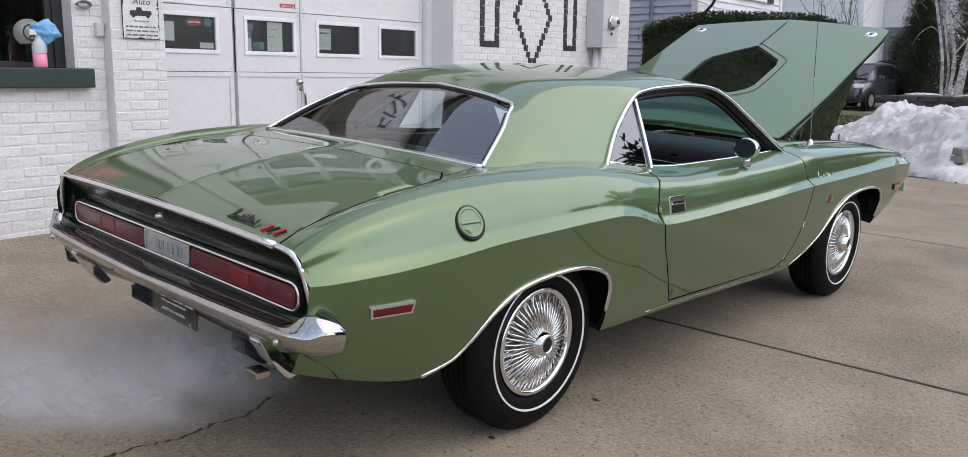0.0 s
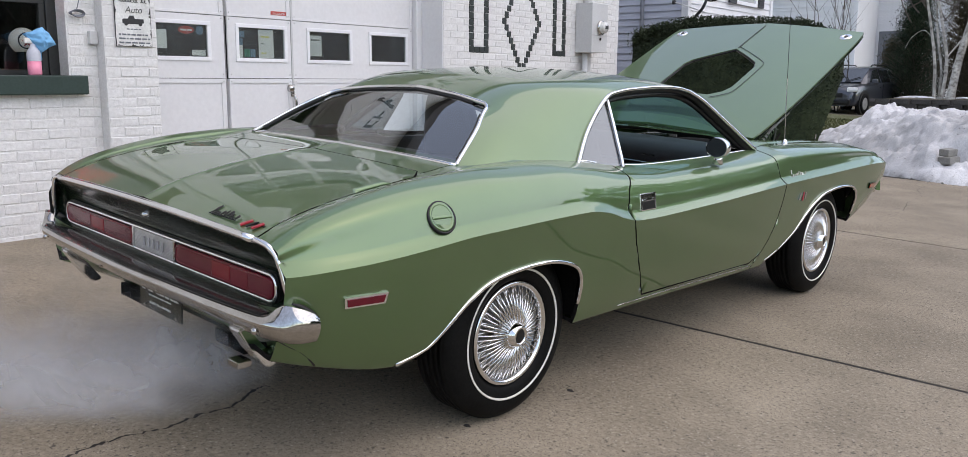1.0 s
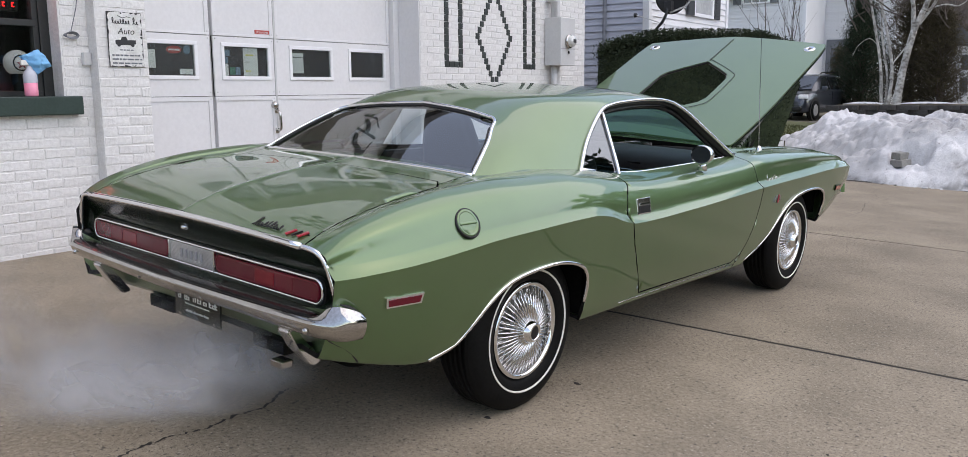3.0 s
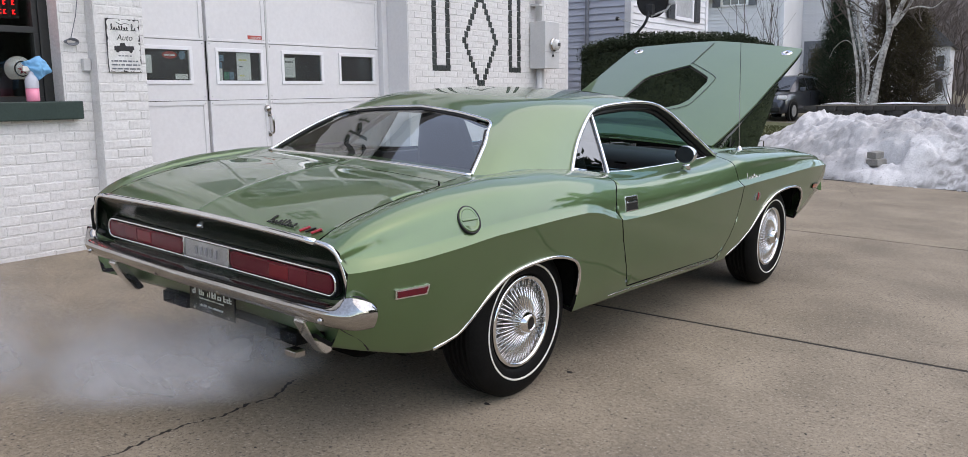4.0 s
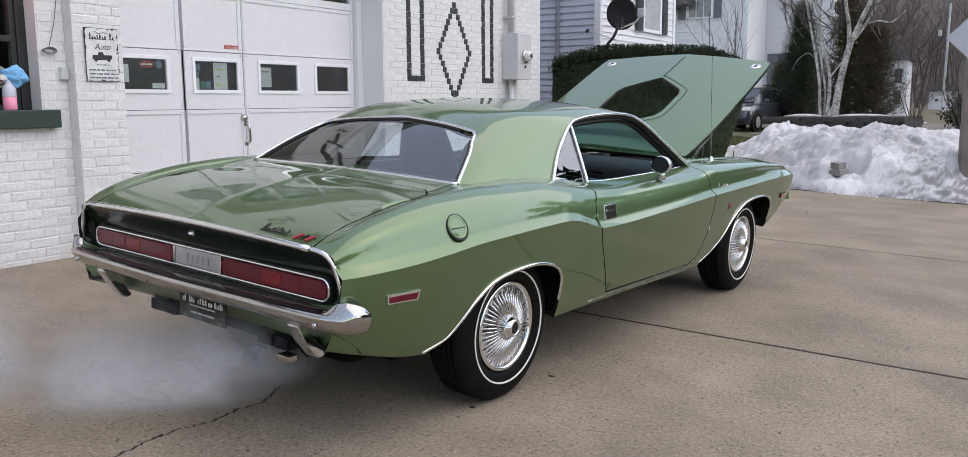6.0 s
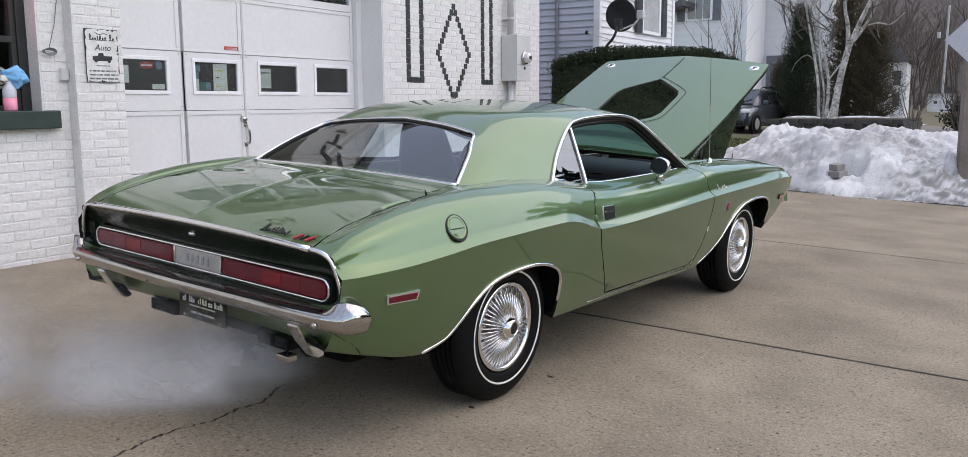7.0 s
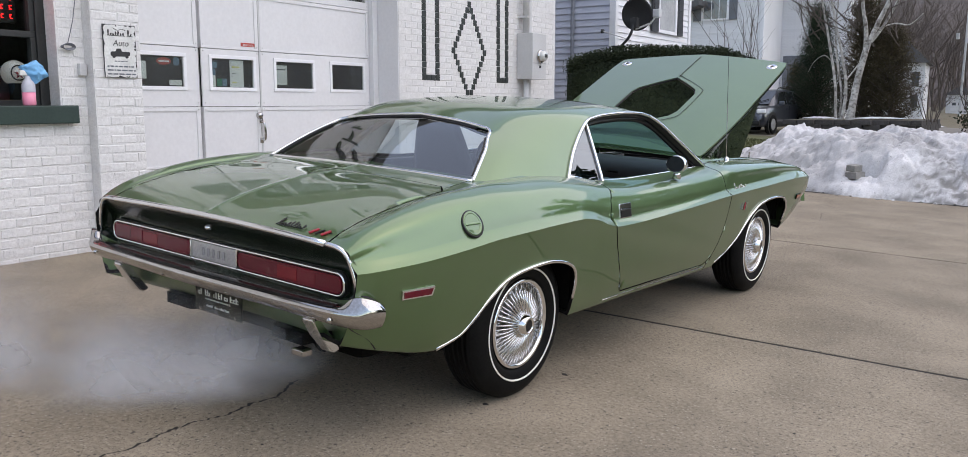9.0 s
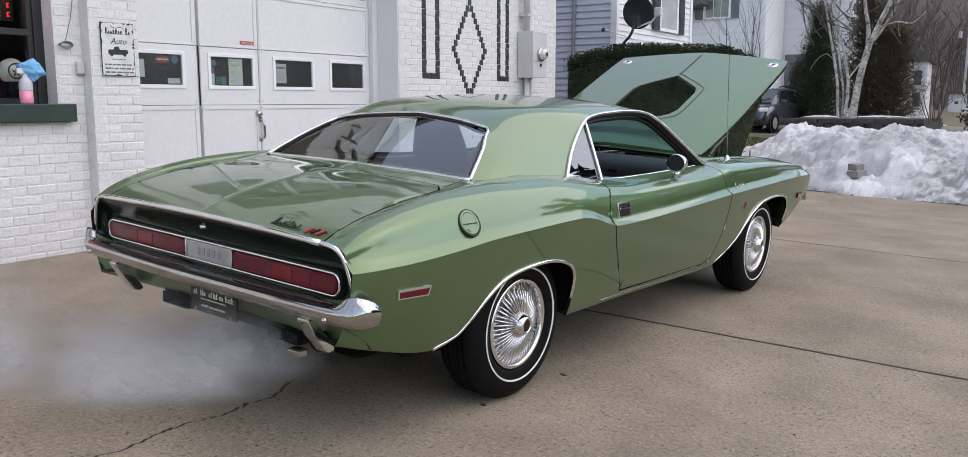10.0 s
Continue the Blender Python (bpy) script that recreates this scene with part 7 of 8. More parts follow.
                box(bm, x + k, x + 2.4 * k, -0.9185, -0.917, z + 0.46 * h, z + 0.62 * h)
            x += 3.1 * k + (0.5 * h if rng.random() < 0.12 else 0)
        tagged(part("print_line", bm, PAPER, plate), kind="stuff")
    for x in (-0.115, 0.115):
        part("screw", lathe(bmesh.new(), [(0, -0.003), (0.006, -0.002), (0.007, 0.002)], 10, Matrix.Translation((x, -0.918, 0.382)) @ Matrix.Rotation(radians(90), 4, "Z")), CHROME, plate)
    for s in (1, -1):
        for x0, x1 in ((0.29, 0.375), (0.385, 0.47)) if s < 0 else ((0.25, 0.335), (0.345, 0.43)):
            ex = bmesh.new()
            loops = []
            for y, k in ((-0.70, 0.0), (-0.846, 0.0), (-0.846, 0.004), (-0.72, 0.004)):
                loops.append([(s * (x0 + k), y, 0.326 + k), (s * (x1 - k), y, 0.326 + k), (s * (x1 - k), y, 0.374 - k), (s * (x0 + k), y, 0.374 - k), (s * (x0 + k), y, 0.326 + k)])
            loops.append([(s * (x0 + x1) / 2, -0.72, 0.344)] * 5)
            grid(ex, loops)
            bmesh.ops.remove_doubles(ex, verts=ex.verts, dist=1e-5)
            part("exhaust_tip", ex, UNDER, coupe, "sooty rectangular exhaust tip")
        part("muffler", tubem([(s * 0.43, -0.75, 0.33), (s * 0.43, 0.2, 0.30)], 0.05, 10), UNDER, coupe)
    part("exhaust_cap", boxm(0.458, 0.520, -0.925, -0.875, 0.330, 0.354, bevel=0.004, m=Matrix.Translation((0, 0, -0.012))), CHROME_WORN, coupe, "short bright metal tip beside the exhaust")


def wheel(name, x, y, s):
    """Whitewall tyre with a wire wheel cover; s: the side that it faces."""
    w = empty(name, Matrix.Translation((x, y, 0.330)) @ Matrix.Diagonal((s, 1, 1, 1)))
    w.parent = coupe
    R0 = 0.328
    prof = [(0.195, -0.085), (0.24, -0.100), (0.29, -0.102), (0.312, -0.088), (R0 - 0.004, -0.068)]
    for k in range(5):
        c = -0.052 + k * 0.026
        prof += [(R0, c - 0.011), (R0, c + 0.009), (R0 - 0.003, c + 0.0105), (R0 - 0.003, c + 0.0145)]
    prof += [(R0 - 0.004, 0.068), (0.312, 0.084), (0.292, 0.096), (0.266, 0.104), (0.238, 0.103), (0.215, 0.096), (0.205, 0.090), (0.198, 0.080), (0.194, 0.05)]
    part("tyre", lathe(bmesh.new(), prof, 72), RUBBER, w, smooth=True)
    part("whitewall", lathe(bmesh.new(), [(0.248, 0.1055), (0.247, 0.1080), (0.241, 0.1072), (0.240, 0.1040)], 72), WHITEWALL, w, "thin white sidewall stripe", smooth=True)
    part("rim_ring", lathe(bmesh.new(), [(0.197, 0.078), (0.198, 0.088), (0.192, 0.094), (0.182, 0.093), (0.176, 0.084), (0.174, 0.060)], 64), CHROME, w, "polished outer ring", smooth=True)
    part("backing", lathe(bmesh.new(), [(0.176, 0.062), (0.15, 0.042), (0.08, 0.030), (0.0, 0.030)], 48), surface("dull_cover_back", (0.20, 0.20, 0.20), (0.34, 0.34, 0.34), 10, 90, rough=0.4, metal=0.8), w, smooth=True)
    part("hub", lathe(bmesh.new(), [(0.052, 0.045), (0.050, 0.104), (0.046, 0.118), (0.041, 0.126), (0.037, 0.134), (0.030, 0.138), (0.026, 0.130)], 32), CHROME, w, "chrome hub", smooth=True)
    part("hub_cap", lathe(bmesh.new(), [(0.027, 0.1315), (0.012, 0.133), (0.0, 0.133)], 24), BLACK, w, "black hub centre")
    a = Vector((0.112, 0, 0.047))
    b = Vector((0.074, 0, 0.180))
    spoke = mesh_of(tubem([a, a.lerp(b, 0.5) + Vector((0.006, 0, 0)), b], [0.0036, 0.0034, 0.0032], 5), "spoke", CHROME, True)
    low = mesh_of(tubem([Vector((0.066, 0, 0.050)), Vector((0.070, 0, 0.178))], 0.0026, 5), "spoke", CHROME, True)
    n = 48
    for k in range(n):
        turn = Matrix.Rotation(2 * math.pi * k / n, 4, "X")
        twist = Matrix.Translation((0, 0, 0.11)) @ Matrix.Rotation(radians(1.6 if k % 2 else -1.6), 4, "X") @ Matrix.Translation((0, 0, -0.11))
        piece("spoke", spoke, turn @ twist, w)
        twist = Matrix.Translation((0, 0, 0.11)) @ Matrix.Rotation(radians(-9 if k % 2 else 9), 4, "X") @ Matrix.Translation((0, 0, -0.11))
        piece("spoke", low, Matrix.Rotation(2 * math.pi * (k + 0.5) / n, 4, "X") @ twist, w)
    return w


def side_details():
    for s in (1, -1):
        for name, poly, lo in (("arch_moulding", ARCH_REAR, (1, 12)), ("arch_moulding", ARCH_FRONT, (1, 12))):
            pts = []
            for y, z in poly[lo[0]:lo[1]]:
                xc, zc, zb = crease_x(y), crease_z(y), sill_z(y)
                t = min(max((z - zb) / (zc - zb), 0), 1)
                pts.append((s * (xc - 0.070 * (1 - t) ** 1.6 - 0.010 * (1 - t) + 0.001), y, z))
            part(name, tubem(spline(pts, 4), 0.0085, 8), CHROME, coupe, "chrome wheel arch moulding", smooth=True)
        strip = [(s * (crease_x(y) - 0.0645), y, sill_z(y) + 0.022) for y in np.linspace(0.61, 1.85, 24)]
        part("sill_moulding", tubem(strip, 0.0022, 6), CHROME_WORN, coupe, "thin bright strip along the sill", smooth=True)
        # fuel cap only on the right side
        if s == 1:
            y, z = -0.430, 0.812
            m = Matrix.Translation((0.893, y, z)) @ Matrix.Rotation(radians(-4), 4, "Z") @ Matrix.Rotation(radians(-29), 4, "Y")
            cap = part("fuel_cap", lathe(bmesh.new(), [(0.0, 0.004), (0.036, 0.004), (0.040, 0.011), (0.047, 0.012), (0.049, 0.002), (0.049, -0.03)], 48, m), PAINT, coupe, "round green fuel cap in a dark ring", smooth=True)
            part("recess_ring", lathe(bmesh.new(), [(0.0490, 0.010), (0.0530, 0.0125), (0.0560, 0.009), (0.0560, -0.01)], 48, m), BLACK, cap, smooth=True)
            part("grip", boxm(0.003, 0.013, -0.040, 0.040, -0.005, 0.005, bevel=0.003, m=m), PAINT, cap)
            part("grip_shadow_line", boxm(0.003, 0.006, -0.040, 0.040, 0.005, 0.008, m=m), BLACK, cap)
        # side marker lamps
        for y0, y1, z0, z1, mat, mirror in ((-0.806, -0.660, 0.584, 0.620, LENS_RED, 1), (3.34, 3.46, 0.612, 0.648, AMBER, -1)):
            ym = (y0 + y1) / 2
            xc = crease_x(ym) - (0.0145 if mirror > 0 else 0.0185)
            m = Matrix.Translation((s * xc, ym, (z0 + z1) / 2)) @ Matrix.Rotation(math.atan2(crease_x(y0) - crease_x(y1), y1 - y0) * s, 4, "Z") @ Matrix.Rotation(radians(10.5 * s), 4, "Y")
            h, v = (y1 - y0) / 2, (z1 - z0) / 2
            frame_pts = [(-h + 0.004, -v), (h - 0.006, -v), (h, v), (-h, v * 0.92)]
            if mirror < 0:
                frame_pts = [(-a, b) for a, b in frame_pts]
            bm = prism(bmesh.new(), frame_pts, s * -0.006, s * 0.005, "x")
            bmesh.ops.transform(bm, matrix=m, verts=bm.verts)
            mk = part("side_marker", bm, CHROME if mirror > 0 else TAIL_DARK, coupe, "side marker lamp in a chrome frame")
            bm = prism(bmesh.new(), [(a * 0.88, b * 0.66) for a, b in frame_pts], s * 0.004, s * 0.007, "x")
            bmesh.ops.transform(bm, matrix=m, verts=bm.verts)
            part("lens", bm, mat, mk, "red lens")
        door = PANELS[("door", "right" if s > 0 else "left")]
        xh = crease_x(0.74) - 0.040
        hm = Matrix.Translation((s * xh, 0.733, 0.764)) @ Matrix.Rotation(radians(-9 * s), 4, "Y")
        h = part("door_handle", boxm(-0.002 * s, 0.007 * s, -0.058, 0.058, -0.036, 0.036, bevel=0.004, m=hm), CHROME, door, "chrome flush door handle")
        part("pull_recess", boxm(0.006 * s, 0.0085 * s, -0.046, 0.046, -0.031, 0.001, m=hm), BLACK, h)
        part("pull_flap", boxm(0.006 * s, 0.010 * s, -0.046, 0.046, 0.002, 0.028, bevel=0.002, m=hm @ pose(0, 0, 0, 0, -14 * s, 0)), CHROME, h)
        # front fender badge shapes
        bm = bmesh.new()
        fx = crease_x(2.2) - 0.012
        for k, (lo, hi) in enumerate(((0.640, 0.676), (0.632, 0.682), (0.640, 0.676))):
            a = 2.222 + k * 0.034
            prism(bm, [(a, lo), (a + 0.018, lo), (a + 0.030, hi), (a + 0.012, hi)], s * (fx - 0.006), s * (fx + 0.005), "x")
        fender = PANELS[("fender", "right" if s > 0 else "left")]
        part("badge", bm, CHROME_WORN, fender, "small chrome and red badge")
        part("badge", prism(bmesh.new(), [(2.262, 0.634), (2.272, 0.634), (2.284, 0.680), (2.274, 0.680)], s * (fx - 0.002), s * (fx + 0.0075), "x"), RED, fender)
        script = [(s * (fx - 0.0135 - 0.22 * b), 2.125 + a, 0.766 + b) for a, b in cursive(0.20, 0.020, 9)]
        part("badge", tubem(script, 0.0017, 5), CHROME_WORN, fender, "slim chrome badge stroke")
    # mirror on the driver-side and passenger-side doors
    for s in (1, -1):
        door = PANELS[("door", "right" if s > 0 else "left")]
        m = Matrix.Translation((s * 0.862, 1.40, 0.950))
        mir = part("wing_mirror", lathe(bmesh.new(), [(0.0, 0.075), (0.02, 0.073), (0.040, 0.060), (0.054, 0.030), (0.058, 0.0), (0.056, -0.008), (0.05, -0.008)], 32, m @ Matrix.Rotation(radians(90), 4, "Z") @ Matrix.Diagonal((1, 1, 0.86, 1))), CHROME, door, "round chrome wing mirror", smooth=True)
        part("mirror_glass", lathe(bmesh.new(), [(0.054, -0.006), (0.0, -0.006)], 32, m @ Matrix.Rotation(radians(90), 4, "Z") @ Matrix.Diagonal((1, 1, 0.86, 1))), surface("mirror_silver", (0.06, 0.07, 0.075), (0.08, 0.09, 0.095), 3, 30, rough=0.06, metal=0.6), mir)
        part("mirror_foot", tubem([(s * 0.862, 1.42, 0.915), (s * 0.858, 1.425, 0.872)], [0.016, 0.026], 10), CHROME, mir, smooth=True)
    # deck badges: dark script stroke and red slanted bars
    deck = PANELS[("deck_lid", "")]
    def on_deck(x, y):
        t = abs(x) / 0.79
        return deck_z(y) + 0.026 * max(0, 1 - t * 1.3)
    script = [(0.385 + a, -0.938 + b, on_deck(0.4, -0.938 + b) + 0.005) for a, b in cursive(0.15, 0.024, 9)]
    part("badge", tubem(script, 0.0021, 5), BLACK, deck, "dark badge stroke")
    for k, mat in enumerate((RED, BLACK, RED)):
        bm = boxm(-0.0035 - (0.003 if k != 1 else 0), 0.0035 + (0.003 if k != 1 else 0), -0.020, 0.020, 0.0, 0.005, bevel=0.001, m=Matrix.Translation((0.580 + 0.030 * k, -0.925, on_deck(0.58, -0.925) + 0.004)) @ Matrix.Rotation(radians(18), 4, "X") @ Matrix.Rotation(radians(-22), 4, "Z"))
        part("badge", bm, mat, deck, "red badge bar")
    part("badge", boxm(0.553, 0.660, -0.918, -0.912, 0.0, 0.004, m=Matrix.Translation((0, 0, on_deck(0.58, -0.925) + 0.003))), BLACK, deck)
    aer = part("antenna", tubem([(0.748, 2.40, 0.90), (0.724, 2.395, 1.28)], [0.0030, 0.0026], 6), CHROME, coupe, "thin whip antenna")
    part("antenna_tip", tubem([(0.724, 2.395, 1.28), (0.700, 2.392, 1.66)], [0.0018, 0.0013], 6), BLACK, aer)
    part("antenna_base", lathe(bmesh.new(), [(0.02, 0.0), (0.018, 0.014), (0.008, 0.03), (0.0, 0.032)], 20, Matrix.Translation((0.748, 2.40, 0.912)) @ Matrix.Rotation(radians(-90), 4, "Y")), CHROME, aer, smooth=True)


def open_hood():
    """The raised hood with its opening for the scoop."""
    hood = empty("hood", pose(-0.010, 2.20, 0.950, 24.7, 0, 0))
    hood.parent = coupe
    tagged(hood, "raised green hood with a six-sided opening")
    half = keyed((0, 0.662), (0.15, 0.680), (0.7, 0.702), (1.3, 0.700), (1.48, 0.693), (1.545, 0.682))
    hole = [(0.0, 1.19), (0.13, 1.085), (0.225, 1.0), (0.252, 0.93), (0.252, 0.62), (0.225, 0.545), (0.16, 0.485), (-0.16, 0.485), (-0.225, 0.545), (-0.252, 0.62), (-0.252, 0.93), (-0.225, 1.0), (-0.13, 1.085)]
    hole = [(x * 1.02 - 0.012, l - 0.050) for x, l in hole]
    def height(u, l):
        a = abs(u)
        nose = 1 - 0.10 * max(0, (l - 1.1) / 0.45) ** 2
        return (0.024 * (1 - a) + 0.010 * (1 - a * a)) * nose - 0.004
    bm = bmesh.new()
    ls = list(np.linspace(0, 1.545, 40))
    rows = []
    for l in ls:
        rows.append([(u * half(l), l + 0.065 * (1 - abs(u) ** 1.5) * (l - 1.4) / 0.145 if l > 1.4 else l, height(u, l)) for u in np.linspace(-1, 1, 41)])
    grid(bm, rows)
    cut(bm, hole, "z", lambda c: True)
    dead = [f for f in bm.faces if inside(f.calc_center_median().x, f.calc_center_median().y, hole)]
    bmesh.ops.delete(bm, geom=dead, context="FACES")
    for f in bm.faces:
        f.smooth = True
    bm.normal_update()
    bmesh.ops.solidify(bm, geom=bm.faces[:], thickness=0.012)
    bm.normal_update()
    for e in bm.edges:
        if len(e.link_faces) == 2 and e.calc_face_angle(0.0) > 0.6:
            e.smooth = False
    part("hood_skin", bm, PAINT, hood, "green painted hood skin")
    groove = [(x * 1.17, 0.79 + (l - 0.79) * 1.12) for x, l in hole]
    loop = spline([(x, l, height(x / 0.69, l) + 0.0036) for x, l in groove[:7]], 6)
    part("scoop_groove", tubem(loop, 0.0018, 5), BLACK, hood, "dark groove round the opening")
    part("centre_groove", tubem([(0, l, height(0, l) + 0.0036) for l in np.linspace(1.15, 1.56, 9)], 0.0025, 5), BLACK, hood)
    part("hole_edge", tubem([(x, l, height(x / 0.69, l) - 0.012) for x, l in hole], 0.008, 6, closed=True), BLACK, hood)
    for s in (1, -1):
        pin = part("hood_pin_plate", lathe(bmesh.new(), [(0.0, 0.004), (0.014, 0.004), (0.016, 0.007), (0.036, 0.006), (0.040, 0.0)], 28, Matrix.Translation((s * 0.605, 1.445, height(0.605 / 0.68, 1.445) + 0.001)) @ Matrix.Rotation(radians(-90), 4, "Y")), CHROME, hood, "chrome hood pin plate", smooth=True)
        part("pin_slot", boxm(s * 0.605 - 0.006, s * 0.605 + 0.006, 1.433, 1.457, 0.004, 0.010, m=Matrix.Translation((0, 0, height(0.605 / 0.68, 1.445)))), BLACK, pin)
        part("side_flange", tubem([(s * (half(l) - 0.006), l, height(1, l) - 0.024) for l in np.linspace(0.02, 1.53, 16)], 0.007, 6), TAIL_DARK, hood)
    part("under_brace", boxm(-0.6, 0.6, 1.40, 1.47, -0.06, -0.03, bevel=0.01), PAINT, hood)
    # flush dark inlays draw the cowl grille's reflection on the hood
    slot = mesh_of(boxm(-0.0035, 0.0035, -0.045, 0.045, -0.001, 0.0012, m=pose(0, 0, 0, 0, 0, 14)), "louvre_reflection", BLACK)
    for k in range(46):
        x = -0.36 + k * 0.72 / 45
        piece("louvre_reflection", slot, Matrix.Translation((x, 0.19 - 0.10 * x * x, height(x / 0.66, 0.19))), hood)
    # hinges, springs and what shows of the engine bay
    for s in (1, -1):
        hinge = part("hood_hinge", tubem([(s * 0.675, 2.24, 0.905), (s * 0.675, 2.36, 0.985), (s * 0.670, 2.58, 1.085)], 0.011, 8), TAIL_DARK, coupe, "dark hood hinge with a coil spring")
        coil = [(s * (0.672 + 0.017 * math.cos(a)), 2.27 + 0.0042 * a - 0.011 * math.sin(a), 0.925 + 0.0021 * a + 0.014 * math.sin(a)) for a in np.linspace(0, 36, 150)]
        part("spring", tubem(coil, 0.0038, 5), surface("green_spring_steel", (0.05, 0.075, 0.045), (0.09, 0.12, 0.075), 9, 90, rough=0.4, metal=0.5), hinge, "green coil spring", smooth=True)
        part("post", boxm(s * 0.672, s * 0.690, 2.385, 2.415, 0.90, 1.00, bevel=0.004), TAIL_DARK, hinge)
        part("lug", tubem([(s * 0.69, 2.41, 0.93), (s * 0.69, 2.46, 0.970)], 0.006, 6), UNDER, hinge)
        part("base_plate", boxm(s * 0.655, s * 0.745, 2.26, 2.44, 0.908, 0.918, bevel=0.004), METER_GREY, hinge, "pale plate on the fender edge")
        part("inner_fender", boxm(s * 0.60, s * 0.69, 2.22, 3.55, 0.50, 0.83, bevel=0.02), TAIL_DARK, coupe)
        part("fender_pin", tubem([(s * 0.62, 3.15, 0.83), (s * 0.62, 3.15, 0.935)], 0.005, 6), CHROME, coupe)
    part("firewall", boxm(-0.66, 0.66, 2.16, 2.20, 0.3, 0.88), TAIL_DARK, coupe)
    part("engine", boxm(-0.30, 0.30, 2.35, 3.15, 0.35, 0.76, bevel=0.05), UNDER, coupe)
    part("air_cleaner", lathe(bmesh.new(), [(0.0, 0.0), (0.20, 0.0), (0.21, 0.03), (0.20, 0.09), (0.0, 0.10)], 32, Matrix.Translation((0, 2.75, 0.76)) @ Matrix.Rotation(radians(-90), 4, "Y")), UNDER, coupe)
    part("radiator", boxm(-0.55, 0.55, 3.45, 3.52, 0.4, 0.82, bevel=0.01), UNDER, coupe)


def cabin():
    part("floor_pan", boxm(-0.70, 0.70, -0.55, 3.45, 0.27, 0.33, bevel=0.02), UNDER, coupe, "dark underbody")
    # unseen block, added to keep light off the ground below
    part("ground_shade_block", boxm(-0.52, 0.52, -0.16, 3.30, 0.16, 0.268, bevel=0.02), UNDER, coupe, "unseen block added under the floor to darken the ground")
    part("trunk_tub", boxm(-0.54, 0.54, -0.80, -0.10, 0.34, 0.72, bevel=0.03), UNDER, coupe)
    part("trunk_floor", boxm(-0.76, 0.76, -0.84, -0.40, 0.385, 0.42, bevel=0.01), UNDER, coupe)
    # tank hung low and out of sight to block light under the tail
    part("fuel_tank", boxm(-0.46, 0.46, -0.56, -0.16, 0.20, 0.36, bevel=0.04), UNDER, coupe, "unseen dark fuel tank set low to darken the ground")
    part("rear_axle", tubem([(-0.70, 0, 0.33), (-0.12, 0, 0.33), (0, 0, 0.33), (0.12, 0, 0.33), (0.70, 0, 0.33)], [0.04, 0.05, 0.12, 0.05, 0.04], 12), UNDER, coupe, "dark rear axle")
    for s in (1, -1):
        part("leaf_spring", tubem([(s * 0.50, -0.72, 0.36), (s * 0.50, -0.1, 0.24), (s * 0.50, 0.65, 0.32)], 0.03, 6), UNDER, coupe)
    for s in (1, -1):
        part("wheel_housing", boxm(s * 0.54, s * 0.58, -0.58, 0.42, 0.37, 0.78), UNDER, coupe)
        part("wheel_housing", boxm(s * 0.58, s * 0.86, -0.62, 0.42, 0.70, 0.72), UNDER, coupe)
        part("wheel_housing", boxm(s * 0.52, s * 0.56, 2.2, 3.3, 0.25, 0.78), UNDER, coupe)
        part("wheel_housing", boxm(s * 0.58, s * 0.84, 1.95, 3.25, 0.70, 0.72), UNDER, coupe)
        part("wheel_housing", boxm(s * 0.58, s * 0.86, 0.36, 0.40, 0.325, 0.72), UNDER, coupe)
        part("wheel_housing", boxm(s * 0.58, s * 0.82, 3.22, 3.26, 0.46, 0.72), UNDER, coupe)
        part("door_card", boxm(s * 0.70, s * 0.745, 0.40, 1.98, 0.32, 0.875, bevel=0.02), VINYL, coupe, "black vinyl inner door panel")
        part("rear_side_card", boxm(s * 0.60, s * 0.70, -0.02, 0.62, 0.32, 0.90, bevel=0.03), VINYL, coupe)
    # parcel shelf and rear seat
    bm = bmesh.new()
    grid(bm, [[(x, y, z) for x in np.linspace(-0.62, 0.62, 7)] for y, z in ((-0.10, 0.915), (0.08, 0.905), (0.22, 0.90), (0.28, 0.86), (0.33, 0.55))])
    part("parcel_shelf", bm, VINYL_BLUE, coupe, "dark rear parcel shelf", smooth=True)
    bench = bmesh.new()
    for s in (-0.31, 0.31):
        box(bench, s - 0.29, s + 0.29, 0.24, 0.42, 0.45, 0.885, bevel=0.05)
        box(bench, s - 0.29, s + 0.29, 0.36, 0.82, 0.32, 0.52, bevel=0.06)
    part("rear_bench", bench, VINYL, coupe, "black vinyl rear bench", smooth=True)
    # high-back front seats
    for s in (1, -1):
        bm = bmesh.new()
        rows = []
        for z, w, y, t in ((0.42, 0.225, 1.02, 0.10), (0.60, 0.225, 0.97, 0.085), (0.78, 0.215, 0.91, 0.075), (0.90, 0.200, 0.875, 0.065), (0.98, 0.180, 0.855, 0.055), (1.06, 0.158, 0.835, 0.05), (1.115, 0.135, 0.825, 0.04), (1.130, 0.10, 0.822, 0.02)):
            ring = []
            for k in range(20):
                a = 2 * math.pi * k / 20
                c, d = math.cos(a), math.sin(a)
                ring.append((s * 0.36 + w * (abs(c) ** 0.5) * (1 if c > 0 else -1), y + t * (abs(d) ** 0.6) * (1 if d > 0 else -1), z))
            rows.append(ring + [ring[0]])
        grid(bm, rows)
        bmesh.ops.remove_doubles(bm, verts=bm.verts, dist=1e-5)
        bmesh.ops.holes_fill(bm, edges=[e for e in bm.edges if e.is_boundary], sides=0)
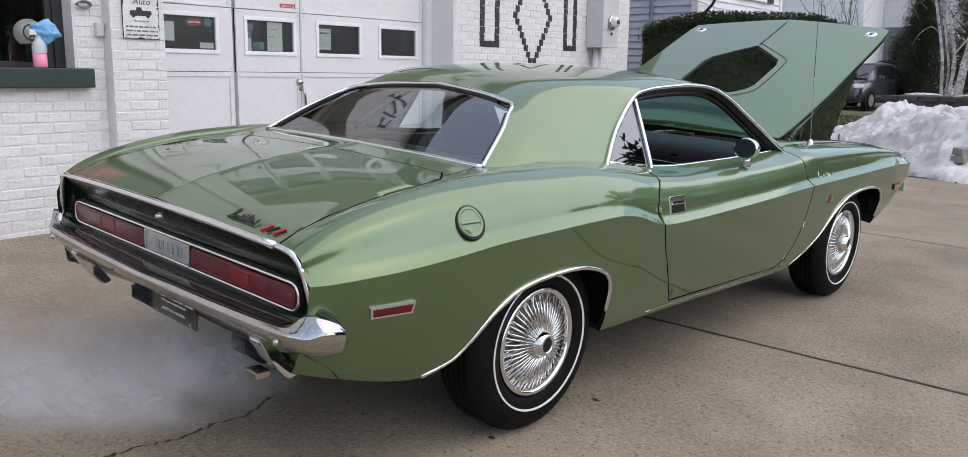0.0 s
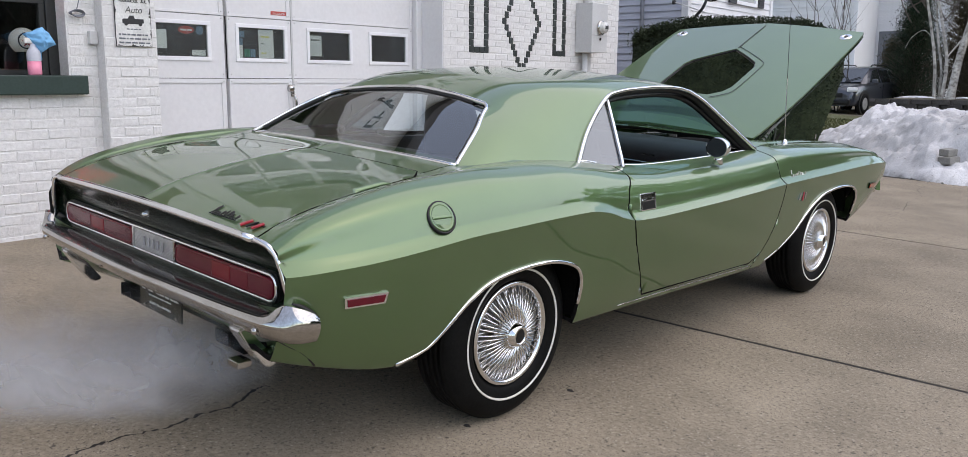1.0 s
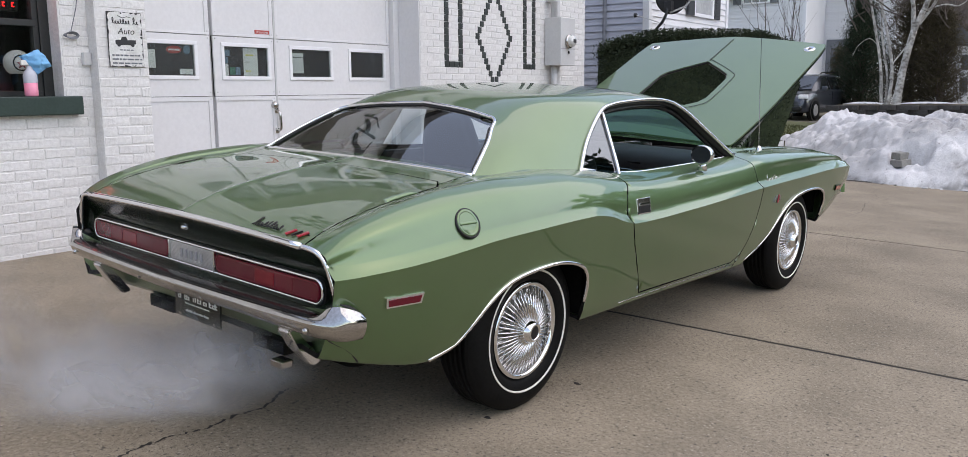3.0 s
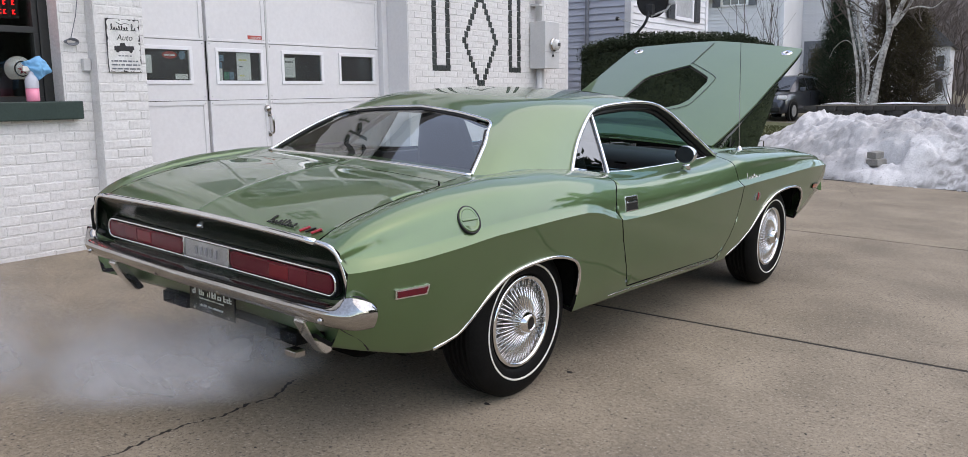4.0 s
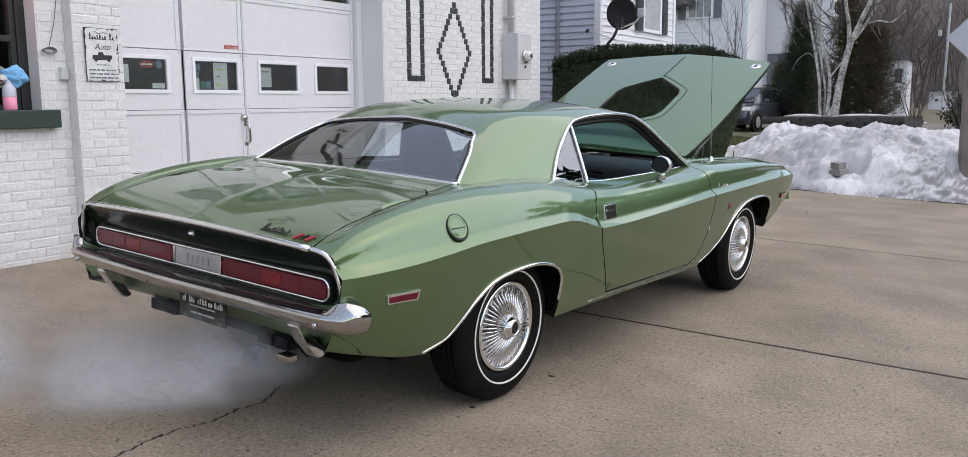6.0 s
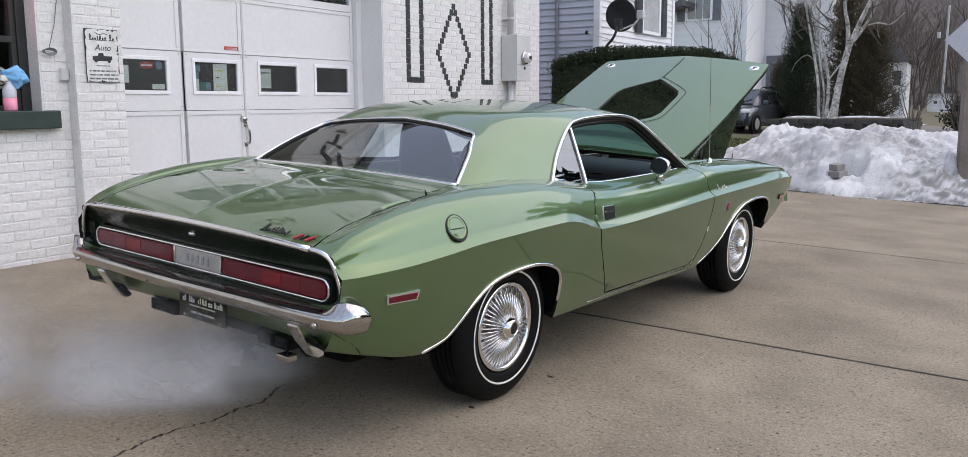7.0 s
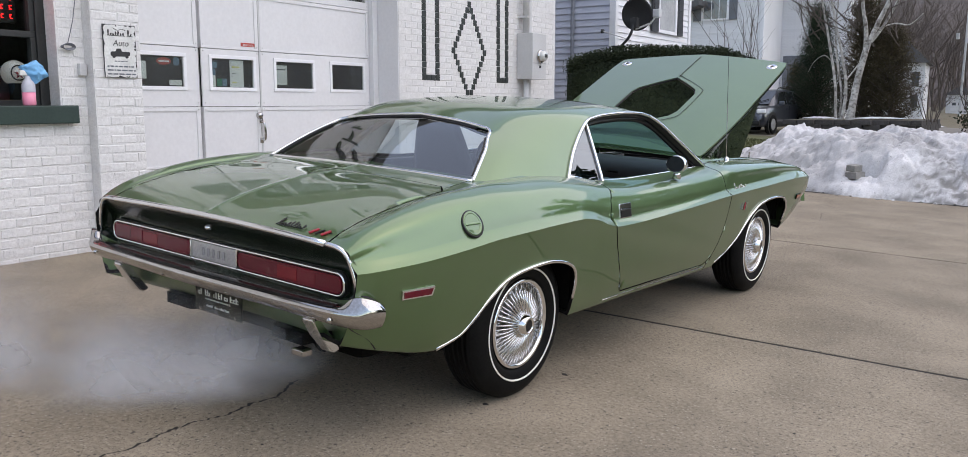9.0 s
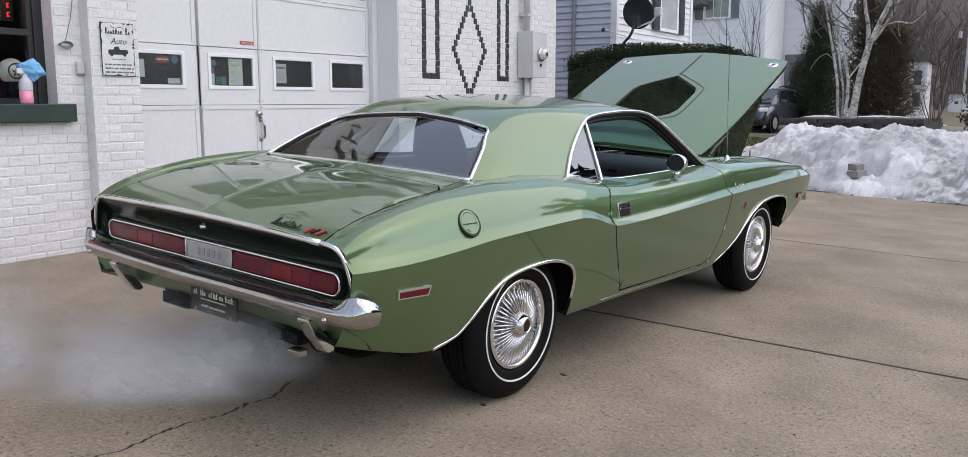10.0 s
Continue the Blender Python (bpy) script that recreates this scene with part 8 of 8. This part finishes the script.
        part("seat_back", bm, VINYL, coupe, "high-back black vinyl bucket seat", smooth=True)
        part("seat_cushion", boxm(s * 0.36 - 0.25, s * 0.36 + 0.25, 0.95, 1.48, 0.34, 0.52, bevel=0.06), VINYL, coupe, smooth=True)
    # dashboard, wheel, mirror
    bm = bmesh.new()
    grid(bm, [[(x, y + 0.10 * (1 - (x / 0.72) ** 2), z) for x in np.linspace(-0.72, 0.72, 13)] for y, z in ((1.98, 0.905), (1.85, 0.925), (1.70, 0.915), (1.62, 0.88), (1.60, 0.80), (1.63, 0.68), (1.75, 0.55), (1.9, 0.40))])
    dash = part("dashboard", bm, VINYL, coupe, "black padded dashboard", smooth=True)
    part("dash_trim", tubem([(x, 1.598 + 0.10 * (1 - (x / 0.72) ** 2), 0.80) for x in np.linspace(-0.68, 0.68, 13)], 0.005, 6), CHROME_WORN, dash)
    part("dash_badge", boxm(0.28, 0.36, 1.672, 1.68, 0.84, 0.848), CHROME, dash)
    sw = tubem([(-0.36 + 0.19 * math.cos(a), 1.46 - 0.06 * math.sin(a), 0.83 + 0.175 * math.sin(a)) for a in np.linspace(0, 6.283, 41)[:-1]], 0.012, 8, closed=True)
    tube(sw, [(-0.54, 1.46, 0.83), (-0.36, 1.50, 0.82), (-0.18, 1.46, 0.83)], 0.010, 6)
    tube(sw, [(-0.36, 1.50, 0.82), (-0.36, 1.75, 0.74)], 0.022, 8)
    part("steering_wheel", sw, BLACK, coupe, "thin black steering wheel", smooth=True)
    part("inner_mirror", boxm(-0.12, 0.12, 1.50, 1.53, 1.135, 1.185, bevel=0.012), BLACK, coupe)


greenhouse()
front_and_tail()
side_details()
open_hood()
cabin()
for wx, wy, ws in ((0.758, 0.0, 1), (0.758, 2.794, 1), (-0.758, 0.0, -1), (-0.758, 2.794, -1)):
    wheel("wheel", wx, wy, ws)


# ---- putting the place together ----
garage_door()
shop_window()
hours_sign()
stuck_things()
wall_fittings()
wall_lettering()
house_near()
satellite_dish()
house_far()
far_buildings()
hedge()
birch_tree()
evergreen("conifer", "tall dark green arborvitae beside the bed", (-7.2, 31.5, 0.40), 4.30, 1.45, CEDAR, 41, 64000, 0.0, 0.036, -0.13, 1.05)
evergreen("cedar_shrub", "tall narrow brown-green cedar behind the birch", (-4.80, 28.7, 0.6), 4.1, 0.95, BROWN_LEAF, 42, 42000, 0.0, 0.036, -0.1, 0.35)
evergreen("cedar_shrub", "wide brown-green cedar beside the birch", (-3.85, 28.4, 0.6), 3.0, 1.05, BROWN_LEAF, 45, 30000, 0.0, 0.036, -0.1, 0.5)
evergreen("cedar_shrub", "small brown-green bush beside the conifer", (-8.6, 33.2, 0.4), 2.3, 0.6, BROWN_LEAF, 43, 5400, 0.0, 0.06, 0.0, 0.6)
bare_shrub("bare_shrub", "leafless shrub in the planting bed", (-2.5, 27.6, 0.7), 1.6, 51, 9, TWIG, 0.018)
bare_shrub("bare_shrub", "leafless shrub beyond the planting bed", (-1.3, 30.0, 0.0), 3.0, 52, 10, TWIG, 0.03)
bare_shrub("bare_tree", "thin leafless tree before the white house", (-9.2, 29.5, 0.2), 6.0, 53, 4, TWIG, 0.028, 0.5, "tree")
evergreen("round_bush", "low dark bush by the far road", (-2.6, 42.0, -0.1), 1.1, 1.3, HEDGE, 44, 2700, 0.0, 0.12, 0.0, 0.4)
snow_pile()
lawn_and_bed()
road_sign()
parked_suv()
far_woods()
behind_camera()
exhaust_vapour()
garage_bricks()
